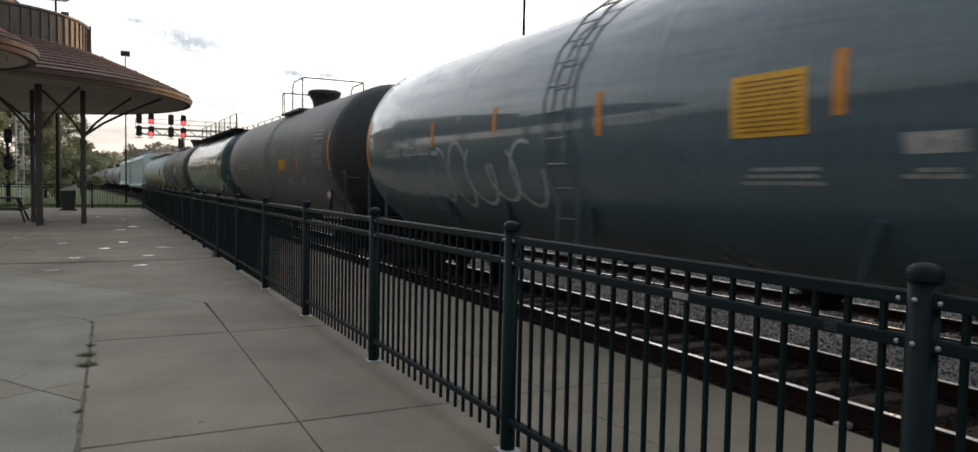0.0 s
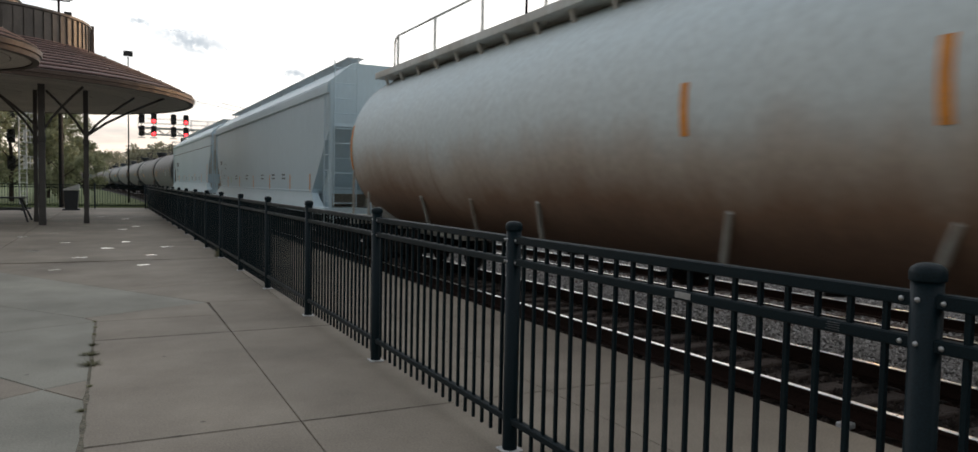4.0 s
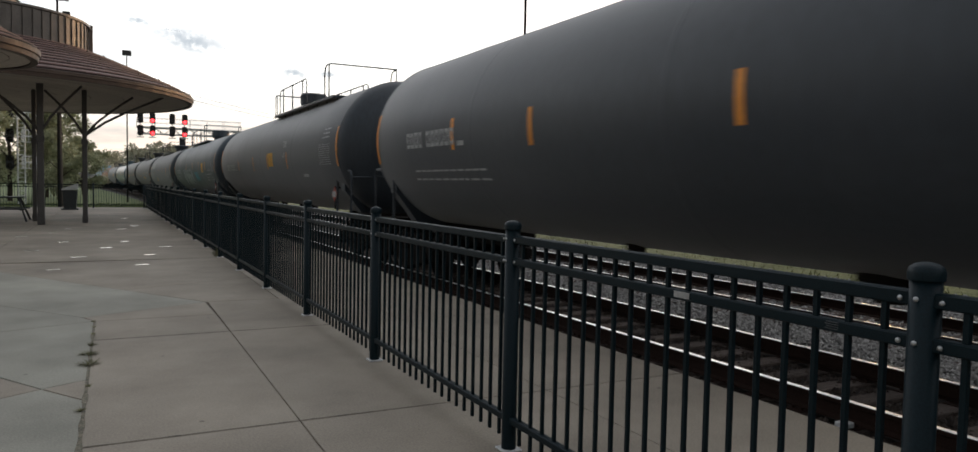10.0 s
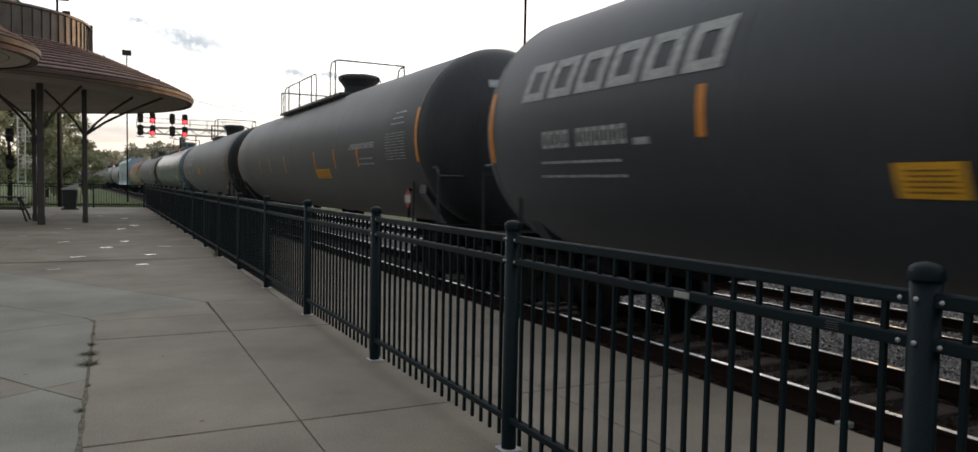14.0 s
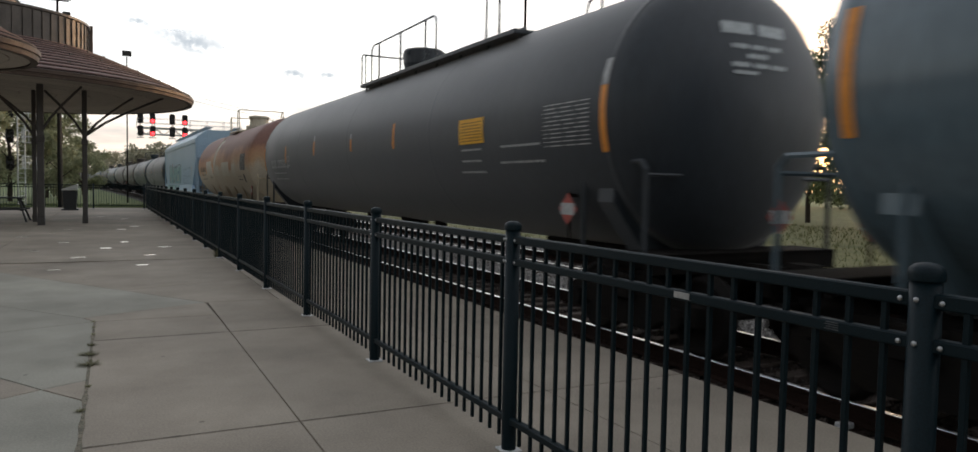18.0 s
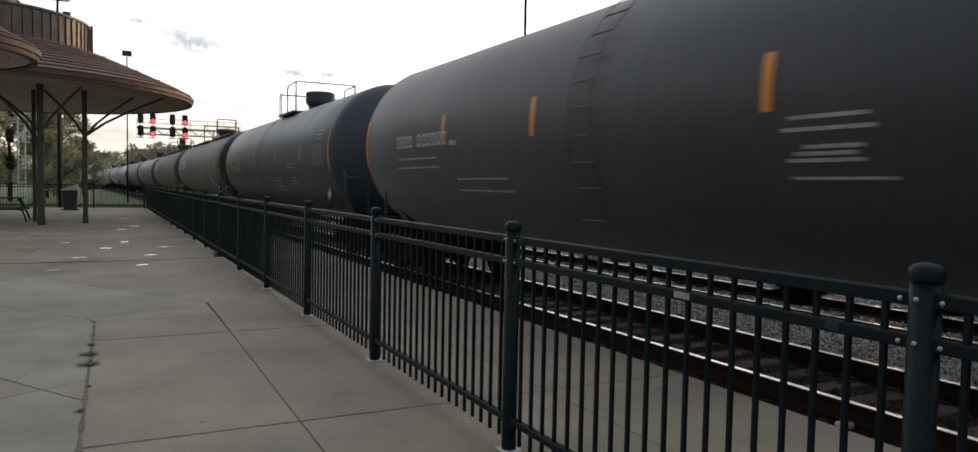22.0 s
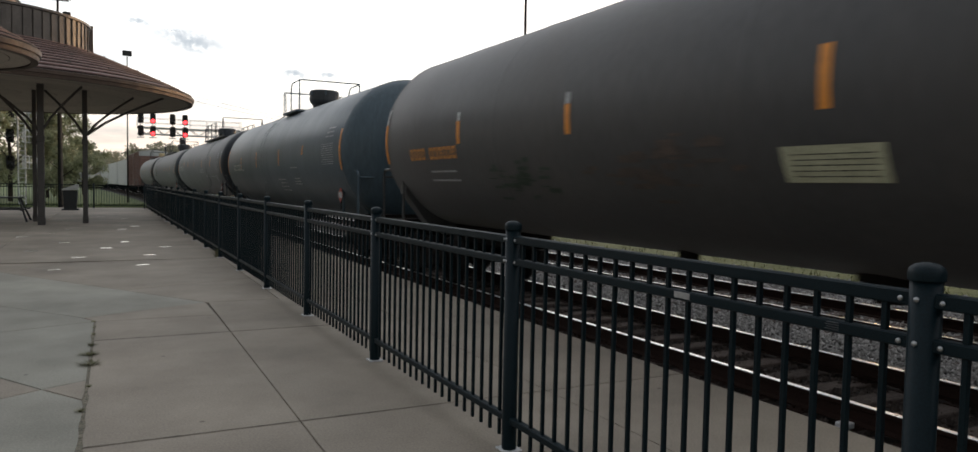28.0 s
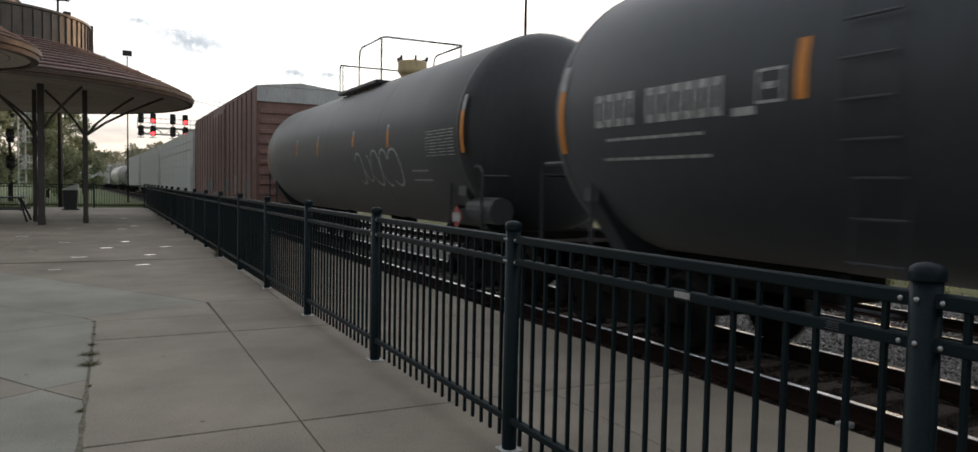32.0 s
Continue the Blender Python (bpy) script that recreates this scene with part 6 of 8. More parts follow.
add(390.44, "tank", "blueblack", "black tank car with white print lines", [
    ("n", 1.41, 3.63, -0.21, -0), ("l2", 1.38, 3.23, -0.56, -0.36), ("l2", 3.69, 5.44, -0.92, -0.7), ("s", 3.5, -0.15, 0.24), ("s", 6.22, -0.22, 0.26),
    ("s", 9.85, -0.22, 0.25), ("l2", 9.97, 10.78, -0.39, -0.25), ("l3", 10, 10.67, -0.62, -0.47), ("l1", 10.01, 10.89, -0.75, -0.71), ("t", 14.91, 16.01, -0.4, 0.12),
    ("l3", 15.21, 15.91, 0.25, 0.5), ("p", 15.4, -1.1),
], dome="drum", ladder=7.3, front=0.1, top=(-0.81, 0.5, 1.5, None, None, 0.45, -0.78), low=True)
add(409.29, "tank", "darkblue", "dark blue tank car with white print", [
    ("s", 3.11, -0.33, 0.14), ("s", 6.13, -0.28, 0.17), ("s", 9.73, -0.3, 0.18), ("s", 12.82, -0.29, 0.18), ("n", 0.93, 3.1, -0.44, -0.18),
    ("l5", 9.01, 10.11, -1.06, -0.66), ("l2", 11.16, 11.98, -0.41, -0.26), ("l3", 11.22, 12, -0.87, -0.65), ("t", 14.05, 15.15, -0.4, 0.12),
    ("l3", 14.35, 15.05, 0.25, 0.5), ("p", 14.6, -1.1),
], dome="drum", ladder=7.2, top=(-1.05, 0.49, 1.65, None, None, 0.48, -0.83), low=True)
add(430.01, "tank", "rustblack", "weathered black pressure tank car with white brand blocks", [
    ("br", 0.6, 4.59, -0.12, 0.57), ("s", 11.58, -0.54, -0.07), ("l2", 8.04, 10.43, -0.76, -0.47), ("s", 14.44, -0.5, -0.05), ("gb", 13.27, 14.53, -1.09, -0.54),
    ("l3", 15.28, 15.95, -0.31, 0.05), ("l1", 15.23, 16, -0.47, -0.37), ("b", 15.51, 16.01, -0.81, -0.55), ("t", 16.17, 16.77, -0.42, 0.12), ("p", 16.4, -1.1),
], reservoir=True, long_end=0.25, top=(-0.81, 0.55, 1.7, None, None, -0.1, -0.5), narrow=0.5, rise=1.4, low_walk=True)
add(451.18, "tank", "rustblack", "weathered black pressure tank car with a pale plate", [
    ("br", 0.7, 4.56, 0.01, 0.57), ("lo1", 8.31, 9.64, -0.6, -0.5), ("s", 15.2, -0.53, -0.14), ("t", 16.38, 17.48, -0.4, 0.23), ("l3", 16.7, 17.4, 0.28, 0.6),
    ("b", 15.54, 15.96, -0.77, -0.56), ("p", 16.5, -1.09),
], top=(-0.71, 0.58, 1.95, None, None, 0.06, -0.4), narrow=0.5, rise=1.4, low_walk=True, placard_x=-1.15)
add(471.34, "tank", "darkblue", "dark blue-green tank car with faint print", [
    ("n", 0.9, 2.9, -0.35, -0.15), ("s", 3.2, -0.3, 0.17), ("s", 6.2, -0.3, 0.17), ("s", 9.7, -0.3, 0.17), ("s", 12.6, -0.3, 0.17), ("l3", 9.2, 10.3, -0.9, -0.6),
    ("t", 15.36, 16.46, -0.4, 0.12), ("l3", 15.66, 16.36, 0.25, 0.5), ("p", 15.9, -1.1),
], dome="drum", top=(-0.96, 0.48, 1.3, None, None, 0.2, -1.2))
add(492.11, "tank", "brown", "brown-black tank car with faded green and rusty graffiti", [
    ("no", 0.88, 2.81, -0.42, -0.23), ("l2", 1.59, 2.7, -0.77, -0.58), ("sw", 2.95, -0.21, 0.26), ("sw", 5.93, -0.23, 0.25), ("s", 9.36, -0.23, 0.25),
    ("gd", 3.59, 5.57, -1.06, -0.45), ("gs", 6.06, 8.62, -1.01, -0.24), ("pl", 8.91, 9.81, -0.77, -0.49), ("t", 14.15, 15.14, -0.91, -0.52), ("sw", 15.52, -0.57, -0.01),
    ("p", 16.5, -1.1),
], dome="drum", top=(-0.46, 0.5, 1.2, None, None, 0.35, -0.8))
add(511.31, "tank", "slateblue", "blue-grey tank car with white print", [
    ("n", 1.12, 2.96, -0.41, -0.18), ("s", 2.9, -0.34, 0.1), ("s", 5.97, -0.32, 0.17), ("s", 9.56, -0.33, 0.14), ("s", 12.51, -0.09, 0.15),
    ("l4", 8.96, 10.01, -1.07, -0.7), ("l1", 11.02, 11.82, -0.43, -0.33), ("l3", 11.02, 11.85, -0.88, -0.68), ("t", 14.4, 15.5, -0.4, 0.12),
    ("l3", 14.7, 15.4, 0.25, 0.5), ("p", 14.9, -1.1),
], dome="drum", dome_paint="black", ladder=7.0, low=True, top=(-0.75, 0.49, 1.5, None, None, 0.45, -0.78))
add(532.49, "tank", "blueblack", "black tank car with short white reflective strips", [
    ("sw", 2.79, 0.08, 0.42), ("sw", 5.09, 0.02, 0.43), ("sw", 7.98, -0.04, 0.39), ("sw", 11.41, -0.09, 0.39), ("s", 14.56, -0.09, 0.38), ("n", 0.27, 2.35, -0.18, 0.09),
    ("l2", 10.6, 12.2, -0.37, -0.2), ("l1", 12.47, 13.33, -0.59, -0.54), ("l1", 14.41, 15.63, -0.61, -0.56), ("b", 15.88, 16.43, -0.81, -0.55),
    ("t", 16.38, 17.48, -0.4, 0.12), ("l3", 16.68, 17.38, 0.25, 0.5), ("p", 16.9, -1.1),
], ladder=13.7, long_end=0.3, dome="drum", top=(-0.79, 0.5, 1.55, 0.85, -2.9, -4.9, -5.2))
add(554.5, "tank", "blueblack", "black tank car with orange tape and a stencil frame", [
    ("sw", 6.86, 0.0, 0.40), ("sw", 10.62, -0.07, 0.32), ("sw", 13.1, -0.1, 0.32), ("sw", 14.9, -0.13, 0.34),
    ("l2", 13.38, 15.28, -0.47, -0.25), ("l1", 15.45, 16.54, -0.61, -0.55), ("t", 17.45, 18.4, -0.45, 0.05), ("l2", 17.5, 18.3, 0.18, 0.41),
    ("p", 17.65, -1.17), ("n", 0.4, 2.3, -0.2, 0.14), ("l2", 0.5, 2.1, -0.55, -0.3), ("b", 2.68, 2.96, -0.14, 0.14), ("s", 3.12, -0.14, 0.33),
], dome="drum", ladder=3.7, top=(-0.71, 0.5, 5.8, 5.25, 0.95, -0.13, -1.23))
add(571.9, "tank", "black", "black tank car with a pale yellow dome and faint graffiti", [
    ("sw", 3.07, -0.11, 0.33), ("sw", 5.3, -0.17, 0.33), ("sw", 8.26, -0.05, 0.28), ("sw", 10.44, -0.14, 0.28), ("sw", 13.69, -0.35, 0.52),
    ("t", 12.23, 13.44, -0.38, 0.06), ("gw", 8.27, 10.9, -0.91, -0.12), ("l2", 11.38, 12.23, -0.77, -0.56), ("p", 12.8, -1.33),
], dome="drum", dome_paint="buff", dome_h=0.62, reservoir=True, shift=0.73, plain_head=True, top=(-1.47, 0.36, 2.6, None, None, 1, -0.7))
add(592.6, "box", "box", "brown ribbed steel box car with a pale end top")
add(616.6, "box", "auto", "pale grey enclosed rack car with louvred panels", rack=True, height=4.75, category="rack car")
add(640.6, "box", "auto", "pale grey enclosed rack car with louvred panels", rack=True, height=4.75, category="rack car")
add(664.6, "box", "auto", "pale grey enclosed rack car with louvred panels", rack=True, height=4.75, category="rack car")
FAR_CARS = [("tank", "rustblack", 19), ("tank", "white", 19), ("hopper", "grey", 21), ("hopper", "grey", 21), ("hopper", "hopper", 21), ("tank", "bluegrey", 19), ("tank", "bluegrey", 19),
            ("tank", "black", 19), ("tank", "black", 21), ("hopper", "grey", 21), ("hopper", "hopperblue", 21), ("tank", "black", 19), ("tank", "black", 19)]
WORD = {"rustblack": "weathered black", "white": "dirty white", "grey": "grey", "hopper": "pale", "bluegrey": "blue-grey", "black": "black", "hopperblue": "pale blue"}
far_rear = 664.6
for kind, colour, length in FAR_CARS:
    far_rear += length
    add(far_rear, kind, colour, WORD[colour] + (" tank car" if kind == "tank" else " covered hopper car") + " far back in the train", far=True)


def build_train():
    front = -4.6
    for rear, kind, spec in CONSIST:
        if kind == "tank":
            # the dished end reaches past the point that the markings count from
            reach = 0.4 + spec.get("long_end", 0.0)
            rear += reach
            spec["shift"] = spec.get("shift", 0.0) + reach
            if "ladder" in spec:
                spec["ladder"] += reach
        back = rear + (1.45 if kind == "tank" else 0.75)
        spec["length"], spec["centre"] = back - front, (back + front) / 2
        if kind == "hopper":
            nose = front + spec.get("nose", 0.4)
            tail = back - spec.get("tail", 0.15)
            spec["rear_gap"], spec["length"], spec["centre"] = tail - rear, tail - nose, (tail + nose) / 2
        front = back
        {"tank": tank_car, "hopper": hopper_car, "box": box_car}[kind](spec)


def car_pose(s):
    dx, h = bend(s)
    return pose(TRACK_X + dx, s, RAIL_Z, 0, 0, math.degrees(h))


def motions():
    """The train rolls by at a steady speed; every car follows the bend."""
    for car, centre in CARS:
        rows = []
        t = 0.0
        while t < 32.0:
            rows.append((t, car_pose(centre - SPEED * t)))
            t += 2.0
        rows.append((32.0, car_pose(centre - SPEED * 32.0)))
        walk(car, rows)


build_platform()
build_fences()
build_train()


# ------------------------------------------------------------------ ties and stones
def build_ties():
    def tie(bm):
        box(bm, -1.3, 1.3, -0.115, 0.115, -0.36, -0.176, bevel=0.012)

    def plate(bm):
        box(bm, -0.17, 0.17, -0.09, 0.09, -0.178, -0.168)
        for x in (-0.1, 0.1):
            tube(bm, (x, 0.05, -0.17), (x, 0.05, -0.145), 0.014, 6)
            tube(bm, (x, -0.05, -0.17), (x, -0.05, -0.145), 0.014, 6)
    me, mp = shared("tie", tie, TIE_WOOD), shared("tie_plate", plate, RAIL_RUST)
    rnd = random.Random(5)
    for tx in (TRACK_X, TRACK2_X):
        ties = thing("track_bed", "dark worn wooden ties spiked under the rails", "track", "track beds")
        y = 1.0
        while y < 46:
            dx, h = bend(y)
            t = part("tie", me, None, ties, at=pose(tx + dx + rnd.uniform(-0.05, 0.05), y, RAIL_Z + rnd.uniform(-0.012, 0.006), 0, 0, math.degrees(h) + rnd.uniform(-1.5, 1.5)))
            if y < 16 and tx == TRACK_X:
                for s in (-0.735, 0.735):
                    part("tie_plate", mp, None, t, at=pose(s, 0, 0))
            y += 0.50
        verts, faces = [], []
        while y < 240:
            dx, h = bend(y)
            o = len(verts)
            for x in (-1.3, 1.3):
                for yy in (-0.115, 0.115):
                    for z in (-0.36, -0.176):
                        verts.append((tx + dx + x, y + yy, RAIL_Z + z))
            faces += [(o + a, o + b, o + c, o + d) for a, b, c, d in ((0, 1, 3, 2), (4, 6, 7, 5), (0, 4, 5, 1), (2, 3, 7, 6), (1, 5, 7, 3))]
            y += 0.50
        m = bpy.data.meshes.new("far_ties")
        m.from_pydata(verts, [], faces)
        m.materials.append(TIE_WOOD)
        tagged(part("far_ties", m, None, ties), kind="stuff")


def build_stones():
    """Loose ballast stones on the near stretch, in one sheet of pieces."""
    rng = np.random.default_rng(3)
    base = np.array([(1, 0, 0), (-1, 0, 0), (0, 1, 0), (0, -1, 0), (0, 0, 1), (0, 0, -1)], float)
    tri = np.array([(0, 2, 4), (2, 1, 4), (1, 3, 4), (3, 0, 4), (2, 0, 5), (1, 2, 5), (3, 1, 5), (0, 3, 5)])
    groups = {True: ([], []), False: ([], [])}
    for x0, x1, y0, y1, n, z in ((4.32, 5.45, 1.0, 14, 4200, -0.215), (5.62, 6.95, 1.5, 16, 4200, -0.215), (7.15, 9.1, 2.0, 26, 15000, -0.195), (9.3, 10.6, 3.0, 24, 3000, -0.205), (10.7, 14.8, 3.5, 26, 9000, -0.21)):
        for k in range(n):
            y = y0 + (y1 - y0) * rng.random() ** 1.6
            s = rng.uniform(0.02, 0.05)
            c = np.array([rng.uniform(x0, x1) + bend(y)[0], y, RAIL_Z + z + rng.uniform(-0.01, 0.02)])
            if x0 < 4.5:
                c[2] -= max(0.0, 4.75 - c[0]) * 0.35
            p = base * rng.uniform(0.6, 1.3, (6, 1)) * s * rng.uniform(0.7, 1.2, (1, 3))
            a = rng.uniform(0, 6.28)
            r = np.array([(math.cos(a), -math.sin(a), 0), (math.sin(a), math.cos(a), 0), (0.3, 0.2, 0.9)])
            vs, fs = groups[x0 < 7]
            fs.append(tri + 6 * len(vs))
            vs.append(p @ r.T + c)
    for used_track, (vs, fs) in groups.items():
        m = bpy.data.meshes.new("loose_stones")
        m.from_pydata(np.concatenate(vs).tolist(), [], np.concatenate(fs).tolist())
        m.materials.append(STONE_DARK if used_track else STONE)
        tagged(new("loose_stones", m), "dark oily stones round the used track" if used_track else "loose grey crushed stones between the tracks", "ballast", kind="stuff")


# ------------------------------------------------------------------ canopies
def canopy(name, label, cx, cy, R, z_eave, r_drum, z_top, posts, courses=11, drum_h=1.0):
    c = thing(name, label, "canopy", at=pose(cx, cy, 0))
    n = 64
    # shingle courses, each a stepped ring
    for k in range(courses):
        a, b = k / courses, (k + 1) / courses
        r0, r1 = R + (r_drum - R) * a, R + (r_drum - R) * b
        h0, h1 = z_eave + 0.26 + (z_top - z_eave - 0.26) * a ** 0.92, z_eave + 0.26 + (z_top - z_eave - 0.26) * b ** 0.92
        bm = bmesh.new()
        lathe(bm, [(r1 - 0.02, h1 - 0.02), (r0 + 0.03, h0 - 0.02), (r0 + 0.035, h0 + 0.055), (r1 - 0.02, h1 + 0.010)], n)
        course = part("shingle_course", bm, ROOF_TILE, c)
        # thin dark ring paints the shade line under each course's lip
        bm = bmesh.new()
        lathe(bm, [(r0 + 0.025, h0 - 0.022), (r0 + 0.05, h0 - 0.022), (r0 + 0.05, h0 + 0.020), (r0 + 0.03, h0 + 0.022)], n)
        part("drip_edge", bm, COURSE_SHADE, course, "dark metal drip edge")
        if k in (2, 5, 8):
            def guard(bm):
                box(bm, -0.02, 0.02, -0.05, 0.05, 0, 0.09)
            for j in range(30):
                t = 2 * math.pi * (j + 0.5 * (k % 2)) / 30
                part("snow_guard", shared("snow_guard", guard, POST_BROWN), None, course, at=pose(math.cos(t) * (r0 - 0.06), math.sin(t) * (r0 - 0.06), h0 + 0.03, 0, 0, math.degrees(t)))
    bm = bmesh.new()
    lathe(bm, [(R - 0.10, z_eave), (R + 0.05, z_eave), (R + 0.07, z_eave + 0.10), (R + 0.10, z_eave + 0.12), (R + 0.11, z_eave + 0.22), (R + 0.03, z_eave + 0.25), (R - 0.10, z_eave + 0.20)], n)
    part("gutter", bm, COPPER, c, "weathered copper gutter round the eave")
    # boarded soffit in rings, rising inwards
    for k in range(6):
        r0, r1 = R - 0.1 - (R - 0.4) * k / 6, R - 0.1 - (R - 0.4) * (k + 1) / 6
        bm = bmesh.new()
        lathe(bm, [(r0, z_eave + 0.03 + 0.03 * k), (r1 + 0.02, z_eave + 0.06 + 0.03 * k), (r1 + 0.02, z_eave + 0.10 + 0.03 * k)], n)
        part("soffit_ring", bm, SOFFIT, c)
    if drum_h:
        bm = bmesh.new()
        lathe(bm, [(r_drum, z_top - 0.35), (r_drum, z_top + drum_h), (r_drum + 0.06, z_top + drum_h + 0.02), (r_drum + 0.06, z_top + drum_h + 0.10), (r_drum - 0.1, z_top + drum_h + 0.12), (0.01, z_top + drum_h + 0.14)], n)
        drum = part("drum", bm, BRONZE, c, "dark bronze sheet-metal drum above the roof")

        def seam(bm):
            box(bm, 0.0, 0.035, -0.012, 0.012, z_top - 0.2, z_top + drum_h)
        for j in range(72):
            t = 360 * j / 72
            part("standing_seam", shared(("standing_seam", name), seam, BRONZE), None, drum, at=pose(math.cos(radians(t)) * r_drum, math.sin(radians(t)) * r_drum, 0, 0, 0, t))
        bm = bmesh.new()
        lathe(bm, [(1.45, z_top + drum_h + 0.1), (1.45, z_top + drum_h + 0.75), (1.52, z_top + drum_h + 0.78), (0.01, z_top + drum_h + 0.95)], 28)
        part("cupola", bm, BRONZE, c)
        bm = bmesh.new()
        box(bm, -0.16, 0.16, -0.16, 0.16, z_top - 0.2, z_top + drum_h + 0.22, bevel=0.02)
        part("parapet_pier", bm, COPPER, c, at=pose(r_drum * 0.99, 0.35, 0, 0, 0, 5))
    for px, py, w, braces in posts:
        x, y = px - cx, py - cy
        bm = bmesh.new()
        w *= 0.66
        box(bm, -w / 2, w / 2, -w / 2, w / 2, 0.25, z_eave + 0.12, bevel=0.02)
        post = part("post", bm, POST_BROWN, c, "dark brown painted post", at=pose(x, y, 0))
        bm = bmesh.new()
        box(bm, -w / 2 - 0.01, w / 2 + 0.01, -w / 2 - 0.01, w / 2 + 0.01, 0, 0.27, bevel=0.02)
        part("plinth", bm, POST_BROWN, post)
        bm = bmesh.new()
        box(bm, -w / 2 - 0.02, w / 2 + 0.02, -w / 2 - 0.02, w / 2 + 0.02, 2.75, 2.95, bevel=0.02)
        part("collar", bm, POST_BROWN, post)
        for ang, reach in braces:
            bm = bmesh.new()
            dx, dy = math.cos(radians(ang)), math.sin(radians(ang))
            pts = [Vector((dx * reach * t, dy * reach * t, 3.05 + (z_eave - 3.0) * (t ** 0.8))) for t in (0, 0.25, 0.5, 0.75, 1.0)]
            for a, b in zip(pts, pts[1:]):
                tube(bm, a, b, 0.042, 8)
            part("brace", bm, POST_BROWN, post)
    return c


def build_canopies():
    canopy("round_canopy", "round shingled station canopy with copper trim on dark posts", -4.5, 32.7, 7.36, 4.55, 3.74, 6.3,
           [(-2.1, 28.62, 0.30, ((150, 1.9), (-20, 1.3))), (-2.46, 30.9, 0.2, ((200, 1.3), )), (-0.85, 29.76, 0.24, ((35, 1.9), (10, 2.6), (160, 1.3))), (-8.2, 29.6, 0.3, ()), (-8.0, 36.0, 0.3, ())], drum_h=0.95)
    canopy("small_canopy", "small round shingled canopy with a copper gutter", -4.35, 19.4, 2.85, 4.12, 0.9, 5.3, [(-4.35, 19.4, 0.3, ())], 8, 0)


